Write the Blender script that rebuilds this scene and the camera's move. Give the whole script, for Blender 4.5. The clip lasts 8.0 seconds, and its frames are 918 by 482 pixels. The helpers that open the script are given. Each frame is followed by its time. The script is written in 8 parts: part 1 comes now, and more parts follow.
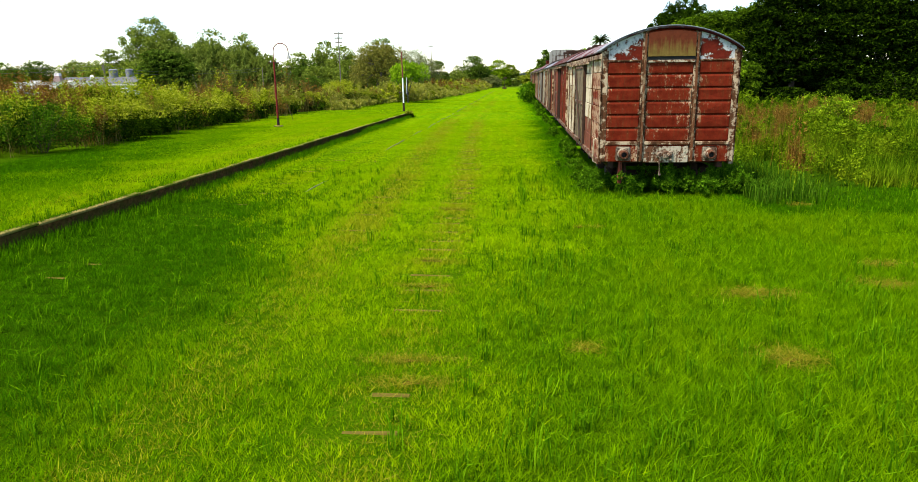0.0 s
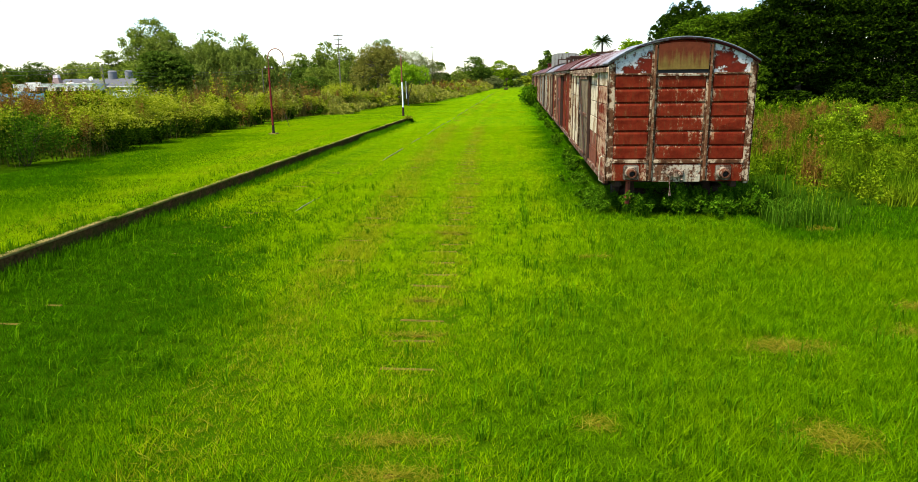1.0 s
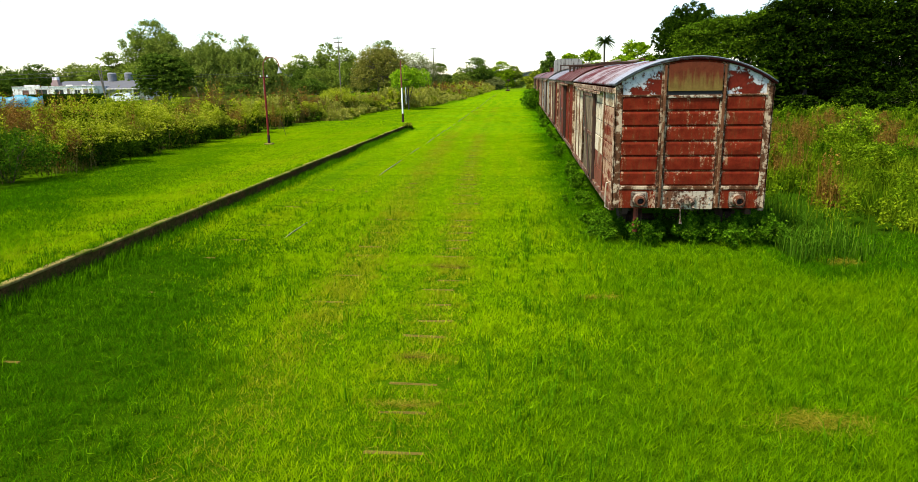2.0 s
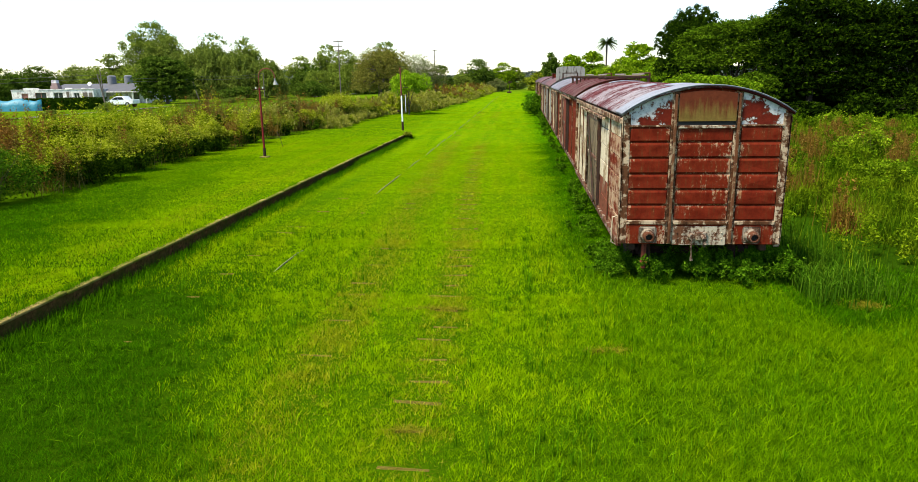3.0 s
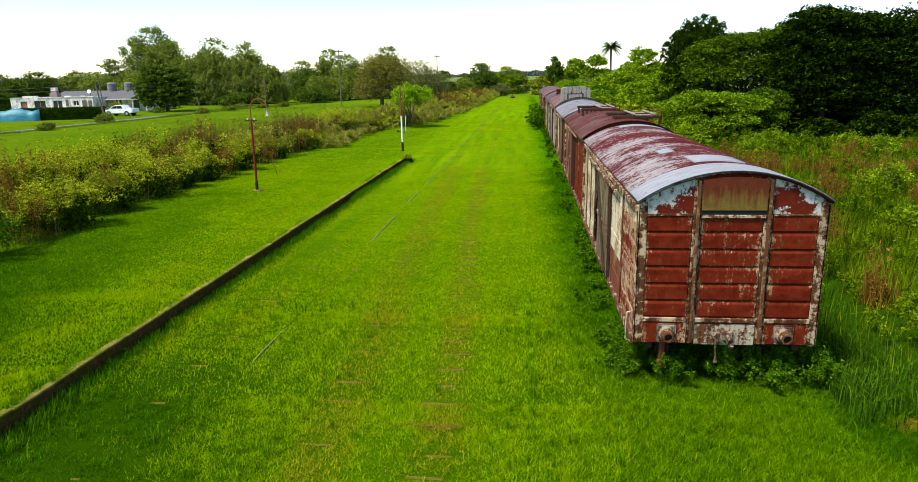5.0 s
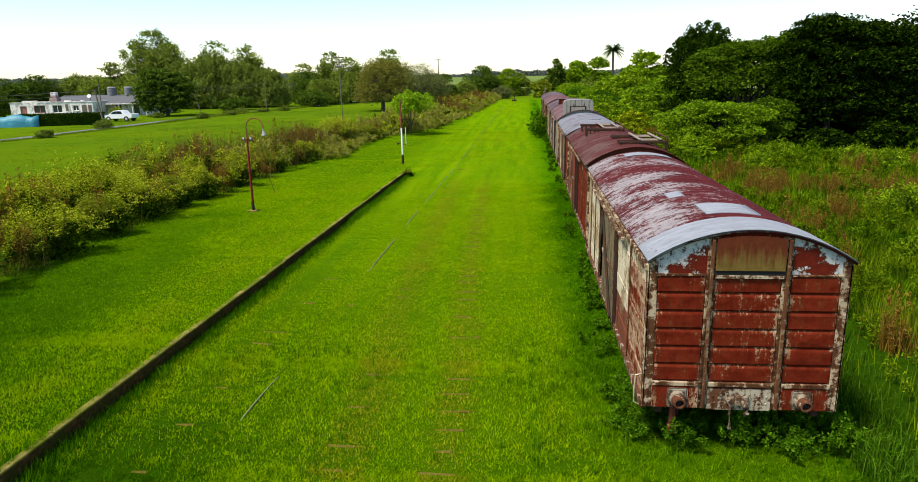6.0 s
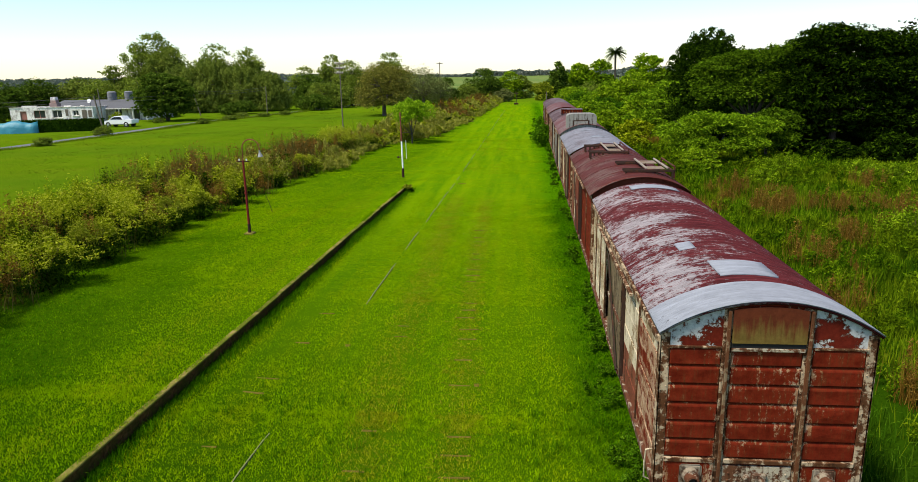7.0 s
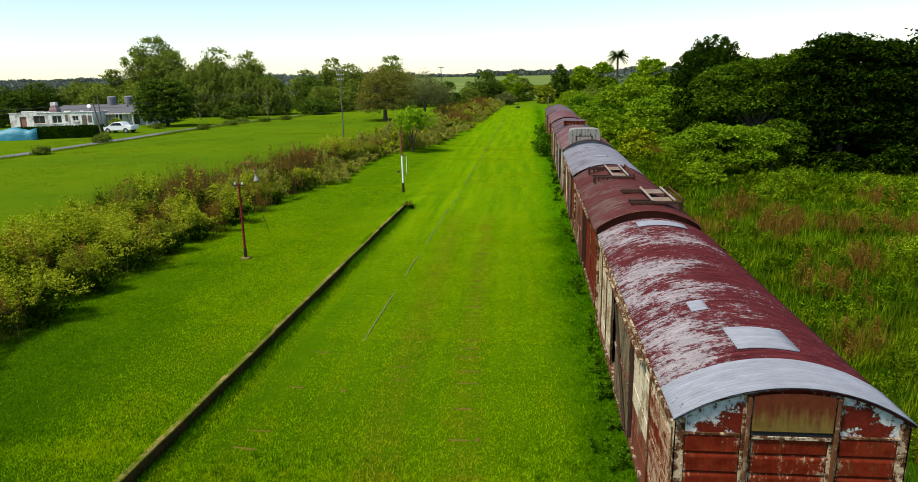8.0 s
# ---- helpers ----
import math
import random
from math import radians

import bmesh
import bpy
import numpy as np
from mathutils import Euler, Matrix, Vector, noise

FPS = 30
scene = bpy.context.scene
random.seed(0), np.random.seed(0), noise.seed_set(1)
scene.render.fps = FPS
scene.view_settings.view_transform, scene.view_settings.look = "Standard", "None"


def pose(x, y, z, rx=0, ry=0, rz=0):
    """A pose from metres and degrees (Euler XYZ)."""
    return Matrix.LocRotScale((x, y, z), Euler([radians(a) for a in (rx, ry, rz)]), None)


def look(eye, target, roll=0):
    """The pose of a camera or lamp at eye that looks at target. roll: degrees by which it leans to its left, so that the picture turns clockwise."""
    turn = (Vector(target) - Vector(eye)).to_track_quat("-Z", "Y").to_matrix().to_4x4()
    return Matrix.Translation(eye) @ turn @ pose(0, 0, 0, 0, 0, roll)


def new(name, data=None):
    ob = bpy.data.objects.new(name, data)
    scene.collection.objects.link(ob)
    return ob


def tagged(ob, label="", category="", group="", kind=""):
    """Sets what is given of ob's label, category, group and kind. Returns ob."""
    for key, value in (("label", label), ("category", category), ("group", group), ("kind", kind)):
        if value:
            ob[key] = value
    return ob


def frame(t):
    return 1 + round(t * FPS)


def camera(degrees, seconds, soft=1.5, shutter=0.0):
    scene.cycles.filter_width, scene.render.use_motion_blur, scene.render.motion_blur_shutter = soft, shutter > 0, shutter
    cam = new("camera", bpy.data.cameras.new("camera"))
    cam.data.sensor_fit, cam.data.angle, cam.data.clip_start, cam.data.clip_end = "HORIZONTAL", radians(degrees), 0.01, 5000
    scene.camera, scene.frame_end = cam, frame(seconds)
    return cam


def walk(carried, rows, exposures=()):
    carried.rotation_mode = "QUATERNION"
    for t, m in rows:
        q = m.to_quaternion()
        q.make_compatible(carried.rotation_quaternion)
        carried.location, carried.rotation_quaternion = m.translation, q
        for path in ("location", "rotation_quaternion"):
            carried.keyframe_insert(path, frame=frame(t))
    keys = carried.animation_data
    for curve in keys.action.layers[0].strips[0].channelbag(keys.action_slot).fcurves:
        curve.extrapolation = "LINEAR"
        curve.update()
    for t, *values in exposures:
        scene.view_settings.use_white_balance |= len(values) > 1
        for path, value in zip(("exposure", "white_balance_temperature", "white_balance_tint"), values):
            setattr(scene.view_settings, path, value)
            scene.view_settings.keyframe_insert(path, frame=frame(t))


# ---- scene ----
# ================= camera and path =================
cam = camera(68.0, 8.0, soft=0.85)
ROWS = [
    (0.0, 0.268, -0.688, 2.598, 4.85, -13.48, -0.68),
    (0.5, 0.271, -0.184, 2.732, 4.93, -13.50, -0.72),
    (1.0, 0.275, 0.304, 2.897, 5.00, -13.51, -0.75),
    (1.5, 0.278, 0.776, 3.092, 5.08, -13.53, -0.78),
    (3.0, 0.285, 2.124, 3.837, 5.31, -13.58, -0.87),
    (3.5, 0.285, 2.556, 4.134, 5.39, -13.60, -0.90),
    (4.0, 0.284, 2.983, 4.451, 5.46, -13.61, -0.93),
    (4.5, 0.282, 3.406, 4.789, 5.54, -13.63, -0.96),
    (6.0, 0.263, 4.676, 5.904, 5.77, -13.68, -1.06),
    (6.5, 0.253, 5.106, 6.304, 5.85, -13.69, -1.09),
    (7.0, 0.240, 5.541, 6.716, 5.93, -13.71, -1.12),
    (7.5, 0.225, 5.985, 7.138, 6.01, -13.73, -1.15),
    (8.0, 0.206, 6.439, 7.568, 6.08, -13.74, -1.18),
]

EXPOSURE, KELVIN = 1.12, 6650


def heading(yaw, pitch):
    a, b = radians(yaw), radians(pitch)
    return Vector((-math.sin(a) * math.cos(b), math.cos(a) * math.cos(b), math.sin(b)))


walk(cam, [(t, look(Vector((x, y, z)), Vector((x, y, z)) + heading(yaw, pitch), roll)) for t, x, y, z, yaw, pitch, roll in ROWS],
     exposures=[(0.0, EXPOSURE + 0.14, KELVIN, 10), (5.0, EXPOSURE - 0.17, KELVIN, 10), (8.0, EXPOSURE - 0.50, KELVIN, 10)])

# ================= light =================
SUN_EL, SUN_AZ = 60.0, -128.0          # degrees; azimuth clockwise from +y
world = bpy.data.worlds.new("sky")
scene.world = world
world.use_nodes = True
wn = world.node_tree.nodes
sky = wn.new("ShaderNodeTexSky")
sky.sky_type, sky.sun_disc = "NISHITA", False
sky.sun_elevation, sky.sun_rotation = radians(SUN_EL), radians(SUN_AZ)
sky.air_density, sky.dust_density, sky.ozone_density = 1.0, 0.2, 2.5
wn["Background"].inputs["Strength"].default_value = 0.118
world.node_tree.links.new(sky.outputs[0], wn["Background"].inputs["Color"])
sun_data = bpy.data.lights.new("sun", "SUN")
sun_data.energy, sun_data.angle, sun_data.color = 3.7, radians(14), (1.0, 0.93, 0.79)
sun = new("sun", sun_data)
a_, e_ = radians(SUN_AZ), radians(SUN_EL)
sun.matrix_world = look((math.sin(a_) * math.cos(e_) * 80, math.cos(a_) * math.cos(e_) * 80, math.sin(e_) * 80), (0, 0, 0))

rng = np.random.default_rng(7)


# ================= material helpers =================
class Mat:
    """A node material in the making."""

    def __init__(self, name, rough=0.8, metal=0.0, spec=0.5):
        self.m = bpy.data.materials.new(name)
        self.m.use_nodes = True
        self.t = self.m.node_tree
        self.b = self.t.nodes["Principled BSDF"]
        self.b.inputs["Roughness"].default_value = rough
        self.b.inputs["Metallic"].default_value = metal
        self.b.inputs["Specular IOR Level"].default_value = spec
        self.co = None

    def node(self, kind, operation="", data_type=""):
        n = self.t.nodes.new(kind)
        if operation:
            n.operation = operation
        if data_type:
            n.data_type = data_type
        return n

    def link(self, a, b):
        self.t.links.new(a, b)

    def coords(self, scale=(1, 1, 1), shift=True):
        if self.co is None:
            tc = self.node("ShaderNodeTexCoord")
            self.co = tc.outputs["Object"]
            if shift:
                oi = self.node("ShaderNodeObjectInfo")
                mul = self.node("ShaderNodeMath", operation="MULTIPLY")
                mul.inputs[1].default_value = 0.0 if shift == "none" else 37.0
                self.link(oi.outputs["Random"], mul.inputs[0])
                add = self.node("ShaderNodeVectorMath", operation="ADD")
                self.link(tc.outputs["Object"], add.inputs[0])
                self.link(mul.outputs[0], add.inputs[1])
                self.co = add.outputs[0]
        mp = self.node("ShaderNodeMapping")
        mp.inputs["Scale"].default_value = scale
        self.link(self.co, mp.inputs["Vector"])
        return mp.outputs[0]

    def noise(self, scale, detail=5, rough=0.6, stretch=(1, 1, 1), shift=True):
        n = self.node("ShaderNodeTexNoise")
        n.inputs["Scale"].default_value, n.inputs["Detail"].default_value, n.inputs["Roughness"].default_value = scale, detail, rough
        self.link(self.coords(stretch, shift), n.inputs["Vector"])
        return n.outputs["Fac"]

    def step(self, fac, lo, hi):
        n = self.node("ShaderNodeMapRange")
        n.inputs["From Min"].default_value, n.inputs["From Max"].default_value = lo, hi
        self.link(fac, n.inputs["Value"])
        return n.outputs[0]

    def maths(self, op, a, b):
        n = self.node("ShaderNodeMath", operation=op)
        for i, v in enumerate((a, b)):
            if isinstance(v, (int, float)):
                n.inputs[i].default_value = v
            else:
                self.link(v, n.inputs[i])
        return n.outputs[0]

    def mix(self, fac, a, b):
        n = self.node("ShaderNodeMix", data_type="RGBA")
        for sock, v in ((n.inputs[0], fac), (n.inputs[6], a), (n.inputs[7], b)):
            if isinstance(v, (int, float)):
                sock.default_value = v
            elif isinstance(v, tuple):
                sock.default_value = (*v, 1)
            else:
                self.link(v, sock)
        return n.outputs[2]

    def ramp(self, fac, *stops):
        n = self.node("ShaderNodeValToRGB")
        while len(n.color_ramp.elements) < len(stops):
            n.color_ramp.elements.new(0.5)
        for el, (p, c) in zip(n.color_ramp.elements, stops):
            el.position, el.color = p, (*c, 1)
        self.link(fac, n.inputs[0])
        return n.outputs[0]

    def color(self, c):
        if isinstance(c, tuple):
            self.b.inputs["Base Color"].default_value = (*c, 1)
        else:
            self.link(c, self.b.inputs["Base Color"])
        return self

    def bump(self, h, strength=0.4, dist=0.01):
        n = self.node("ShaderNodeBump")
        n.inputs["Strength"].default_value, n.inputs["Distance"].default_value = strength, dist
        self.link(h, n.inputs["Height"])
        self.link(n.outputs[0], self.b.inputs["Normal"])
        return self

    def rough(self, fac, lo, hi):
        n = self.node("ShaderNodeMapRange")
        n.inputs["To Min"].default_value, n.inputs["To Max"].default_value = lo, hi
        self.link(fac, n.inputs["Value"])
        self.link(n.outputs[0], self.b.inputs["Roughness"])
        return self


PALE, RUST = (0.46, 0.41, 0.33), (0.15, 0.055, 0.022)


def peeling(name, paint, under=PALE, rust=RUST, peel=0.5, rusty=0.45, streak=0.5, size=1.5, shift="none"):
    """Old paint that flakes off to a second coat and to rust, with runs of rust down the sheet."""
    k = Mat(name, 0.75, 0.0, 0.12)
    big, fine = k.noise(size, 6, 0.62, shift=shift), k.noise(11, 7, 0.7)
    runs = k.noise(6, 5, 0.65, (1.6, 1.6, 0.16))
    tone = k.mix(k.step(fine, 0.3, 0.75), paint, tuple(min(1, c * 1.55 + 0.004) for c in paint))
    flake = k.maths("ADD", k.maths("MULTIPLY", big, 0.55), k.maths("MULTIPLY", fine, 0.45))
    m1 = k.step(flake, 1 - peel - 0.02, 1 - peel + 0.03)
    c = k.mix(m1, tone, k.mix(k.step(k.noise(5, 5), 0.35, 0.7), under, tuple(v * 0.66 for v in under)))
    drip = k.maths("ADD", k.maths("MULTIPLY", runs, 0.6), k.maths("MULTIPLY", fine, 0.4))
    m2 = k.maths("MULTIPLY", k.step(drip, 1 - rusty - 0.01, 1 - rusty + 0.09), streak + 0.3)
    c = k.mix(m2, c, k.mix(k.step(fine, 0.4, 0.65), rust, tuple(v * 0.4 for v in rust)))
    k.color(c)
    k.bump(k.maths("ADD", k.maths("MULTIPLY", m1, -0.5), fine), 0.5, 0.006)
    k.rough(fine, 0.55, 0.95)
    return k.m


def panel_paint(name, wear, size=1.3, rib=0.05):
    """Red oxide on pressed sheets: cream flecks hang in runs under each rib and along the posts, with rust washed between."""
    k = Mat(name, 0.8, 0.0, 0.04)
    big, mid, fine = k.noise(size, 5, 0.6), k.noise(5, 6, 0.7), k.noise(24, 8, 0.78, (1.0, 1.0, 0.6))
    runs = k.noise(9, 7, 0.72, (2.8, 2.8, 0.28))
    sep = k.node("ShaderNodeSeparateXYZ")
    tc = k.node("ShaderNodeTexCoord")
    k.link(tc.outputs["Object"], sep.inputs[0])
    row = k.maths("FRACT", k.maths("DIVIDE", k.maths("SUBTRACT", sep.outputs["Z"], 1.18), 0.29), 0)
    under_rib = k.maths("MAXIMUM", k.step(row, 0.60, 0.95), k.step(row, 0.16, 0.02))
    ax = k.maths("ABSOLUTE", sep.outputs["X"], 0)
    off = k.maths("MINIMUM", k.maths("ABSOLUTE", k.maths("SUBTRACT", ax, 0.485), 0), k.maths("MINIMUM", k.maths("ABSOLUTE", k.maths("SUBTRACT", ax, 0.615), 0), k.maths("ABSOLUTE", k.maths("SUBTRACT", ax, 1.33), 0)))
    rim = k.step(off, 0.12, 0.01)
    v = k.maths("ADD", k.maths("ADD", k.maths("MULTIPLY", big, 0.22), k.maths("MULTIPLY", mid, 0.20)), k.maths("ADD", k.maths("MULTIPLY", fine, 0.30), k.maths("MULTIPLY", runs, 0.26)))
    edge = k.maths("ADD", k.maths("MULTIPLY", under_rib, rib), k.maths("MULTIPLY", rim, 0.055))
    v = k.maths("ADD", v, edge)
    tone = k.mix(k.step(mid, 0.32, 0.68), (0.085, 0.0082, 0.0030), (0.185, 0.0215, 0.008))
    tone = k.mix(k.maths("MULTIPLY", k.step(fine, 0.52, 0.70), 0.55), tone, (0.035, 0.006, 0.003))
    wash = k.step(k.maths("ADD", k.maths("MULTIPLY", runs, 0.7), k.maths("ADD", k.maths("MULTIPLY", mid, 0.3), edge)), 0.50, 0.66)
    tone = k.mix(k.maths("MULTIPLY", wash, 0.85), tone, k.mix(k.step(fine, 0.4, 0.6), (0.060, 0.018, 0.006), (0.135, 0.045, 0.015)))
    cream = k.mix(k.step(runs, 0.40, 0.62), (0.48, 0.36, 0.24), (0.26, 0.115, 0.050))
    m = k.step(v, 1 - wear, 1 - wear + 0.03)
    k.color(k.mix(m, tone, cream))
    k.bump(k.maths("SUBTRACT", fine, m), 0.6, 0.006)
    return k.m


M_RED = panel_paint("red_oxide_paint", 0.443, rib=0.014)
M_RED_WORN = panel_paint("red_paint_worn", 0.464, rib=0.030)
M_RED_FLAKED = panel_paint("red_paint_flaking_to_cream", 0.515, rib=0.03)
M_POST = peeling("flaked_pale_paint_on_rust", (0.36, 0.27, 0.175), under=(0.120, 0.046, 0.018), rust=(0.075, 0.030, 0.012), peel=0.520, rusty=0.50, streak=0.8, size=5)
M_RUSTPOST = peeling("rusty_stanchion", (0.080, 0.028, 0.013), under=(0.42, 0.36, 0.27), rust=(0.03, 0.014, 0.008), peel=0.45, rusty=0.47, size=6)
M_WHITE = peeling("weathered_white_paint", (0.46, 0.385, 0.265), under=(0.33, 0.225, 0.120), rust=(0.115, 0.050, 0.020), peel=0.485, rusty=0.475, streak=0.5)
M_PINK = peeling("faded_brown_red_paint", (0.15, 0.040, 0.020), under=(0.33, 0.23, 0.14), rust=(0.06, 0.028, 0.014), peel=0.46, rusty=0.50, streak=0.7)
kt = Mat("white_primer_and_red_flakes", 0.8, 0.0, 0.1)
sept = kt.node("ShaderNodeSeparateXYZ")
kt.link(kt.node("ShaderNodeTexCoord").outputs["Object"], sept.inputs[0])


def blot(cx, cz, rx, rz):
    """1 in the middle of a blot of paint, falling to 0 at its rim."""
    u = kt.maths("DIVIDE", kt.maths("SUBTRACT", sept.outputs["X"], cx), rx)
    v = kt.maths("DIVIDE", kt.maths("SUBTRACT", sept.outputs["Z"], cz), rz)
    return kt.maths("MAXIMUM", kt.maths("SUBTRACT", 1.0, kt.maths("ADD", kt.maths("MULTIPLY", u, u), kt.maths("MULTIPLY", v, v))), 0.0)


tfine, tbig = kt.noise(9, 7, 0.72), kt.noise(3.2, 5, 0.6)
tsum = kt.maths("MAXIMUM", kt.maths("MAXIMUM", blot(0.80, 3.20, 0.30, 0.26), blot(1.05, 3.0, 0.30, 0.17)), kt.maths("MAXIMUM", blot(-0.66, 3.12, 0.27, 0.27), blot(-1.0, 2.98, 0.28, 0.13)))
tv_ = kt.maths("ADD", kt.maths("MULTIPLY", tsum, 0.36), kt.maths("ADD", kt.maths("MULTIPLY", tfine, 1.4), kt.maths("MULTIPLY", tbig, 0.45)))
tred = kt.mix(kt.step(tfine, 0.35, 0.65), (0.070, 0.007, 0.003), (0.145, 0.016, 0.007))
twhite = kt.mix(kt.step(tfine, 0.38, 0.62), (0.52, 0.52, 0.50), (0.30, 0.30, 0.30))
twhite = kt.mix(kt.step(tv_, 0.99, 1.07), twhite, (0.10, 0.05, 0.03))
kt.color(kt.mix(kt.step(tv_, 1.08, 1.12), twhite, tred)).bump(kt.maths("ADD", tfine, kt.step(tv_, 1.08, 1.12)), 0.5, 0.005)
M_TYMP = kt.m
kf = Mat("rusted_yellow_plate", 0.85, 0.0, 0.1)
sepf = kf.node("ShaderNodeSeparateXYZ")
kf.link(kf.node("ShaderNodeTexCoord").outputs["Object"], sepf.inputs[0])
fruns, ffine = kf.noise(5, 6, 0.7, (2.4, 2.4, 0.25)), kf.noise(12, 7, 0.7)
fh = kf.maths("ADD", kf.step(sepf.outputs["Z"], 2.98, 3.52), kf.maths("MULTIPLY", kf.maths("SUBTRACT", fruns, 0.5), 1.7))
fc = kf.mix(kf.step(fh, 0.20, 0.70), kf.mix(ffine, (0.070, 0.044, 0.008), (0.215, 0.145, 0.036)), kf.mix(ffine, (0.045, 0.010, 0.005), (0.16, 0.038, 0.014)))
kf.color(fc).bump(ffine, 0.5, 0.006)
M_SIGN = kf.m
M_BRICKRED = peeling("dull_red_end_plate", (0.13, 0.028, 0.016), under=(0.20, 0.075, 0.04), rust=(0.05, 0.02, 0.012), peel=0.43, rusty=0.45)
M_RUSTWEB = peeling("rusty_brown_bar", (0.095, 0.034, 0.013), under=(0.34, 0.24, 0.14), rust=(0.035, 0.016, 0.009), peel=0.465, rusty=0.5, size=5)
M_PLATE = peeling("rust_streaked_cream", (0.34, 0.29, 0.21), under=(0.14, 0.055, 0.025), rust=(0.09, 0.035, 0.016), peel=0.49, rusty=0.50, streak=0.8, size=4)
M_TANPLATE = peeling("worn_tan_plate", (0.165, 0.125, 0.09), under=(0.16, 0.09, 0.05), rust=(0.07, 0.03, 0.016), peel=0.46, rusty=0.45, size=3)
M_WOOD = peeling("weathered_boards", (0.125, 0.088, 0.048), under=(0.27, 0.205, 0.125), rust=(0.055, 0.03, 0.017), peel=0.47, rusty=0.50, streak=0.7)
M_GREY = peeling("faded_grey_paint", (0.20, 0.195, 0.175), under=(0.33, 0.31, 0.27), rust=(0.075, 0.055, 0.04), peel=0.46, rusty=0.47, streak=0.7)
M_DARK = peeling("dark_rusty_iron", (0.030, 0.016, 0.011), under=(0.075, 0.03, 0.015), peel=0.45, rusty=0.4)
# Black fill for hollows: their shade is given as colour.
M_BLACK = Mat("black_hollow_shade", 0.9).color((0.012, 0.01, 0.009)).m
M_CAST = peeling("flaked_cast_iron", (0.20, 0.165, 0.12), under=(0.12, 0.06, 0.035), rust=(0.05, 0.025, 0.015), peel=0.49, rusty=0.48, size=5)


def roof_mat(name, paint, bare, amount, streaks=(0.55, 2.1, 1), dirt=0.55, flute=0.0):
    """Painted corrugated roof, worn to bare zinc in streaks across the arch."""
    k = Mat(name, 0.7, 0.0, 0.06)
    big = k.noise(0.55, 6, 0.62, (0.8, 1.0, 1), "none")
    st = k.noise(2.8, 8, 0.74, streaks, "none")
    side = k.node("ShaderNodeSeparateXYZ")
    k.link(k.node("ShaderNodeTexCoord").outputs["Object"], side.inputs[0])
    weather = k.maths("MULTIPLY", k.step(side.outputs["X"], 1.2, -0.9), 0.085)
    fine = k.noise(17, 6, 0.75, (0.7, 1.6, 1), "none")
    v = k.maths("ADD", k.maths("ADD", k.maths("MULTIPLY", big, 0.38), k.maths("MULTIPLY", st, 0.33)), k.maths("MULTIPLY", fine, 0.32))
    v = k.maths("ADD", v, k.maths("SUBTRACT", weather, 0.042))
    m = k.step(v, 1 - amount - 0.012, 1 - amount + 0.035)
    grime = k.step(k.noise(10, 4, 0.65, (0.10, 2.4, 1), "none"), 0.36, 0.60)
    tone = k.mix(k.step(st, 0.3, 0.7), paint, tuple(c * 1.6 for c in paint))
    tone = k.mix(k.maths("MULTIPLY", k.maths("SUBTRACT", 1.0, grime), dirt), tone, tuple(c * 0.3 for c in paint))
    zinc = k.mix(k.step(fine, 0.35, 0.7), bare, tuple(c * 0.65 for c in bare))
    zinc = k.mix(k.maths("MULTIPLY", k.maths("SUBTRACT", 1.0, grime), dirt), zinc, tuple(c * 0.45 for c in bare))
    c = k.mix(m, tone, zinc)
    if flute:  # darker along the bottoms of the flutes, broken up by fine noise
        hollow = k.maths("ABSOLUTE", k.maths("SINE", k.maths("MULTIPLY", side.outputs["Y"], math.pi / flute), 0), 0)
        c = k.mix(k.maths("MULTIPLY", k.step(hollow, 0.45, 0.05), k.step(fine, 0.25, 0.6)), c, k.mix(0.55, c, (0.018, 0.010, 0.009)))
    k.color(c)
    k.bump(fine, 0.25, 0.004)
    k.rough(v, 0.85, 0.6)
    return k.m


M_ROOF1 = roof_mat("worn_maroon_roof", (0.076, 0.014, 0.016), (0.33, 0.30, 0.315), 0.452, dirt=0.7, flute=0.076)
M_ROOF2 = roof_mat("maroon_roof", (0.074, 0.019, 0.016), (0.155, 0.095, 0.08), 0.43)
M_ROOF3 = roof_mat("zinc_roof", (0.165, 0.165, 0.19), (0.125, 0.095, 0.10), 0.42)
M_ZINC = roof_mat("new_zinc_sheet", (0.180, 0.192, 0.220), (0.125, 0.13, 0.148), 0.38, dirt=0.15, flute=0.076)
M_ROOFPINK = roof_mat("faded_pink_maroon_roof", (0.115, 0.045, 0.045), (0.20, 0.15, 0.15), 0.44)
M_ZDARK = roof_mat("pinkish_roof", (0.115, 0.085, 0.09), (0.07, 0.028, 0.028), 0.45)


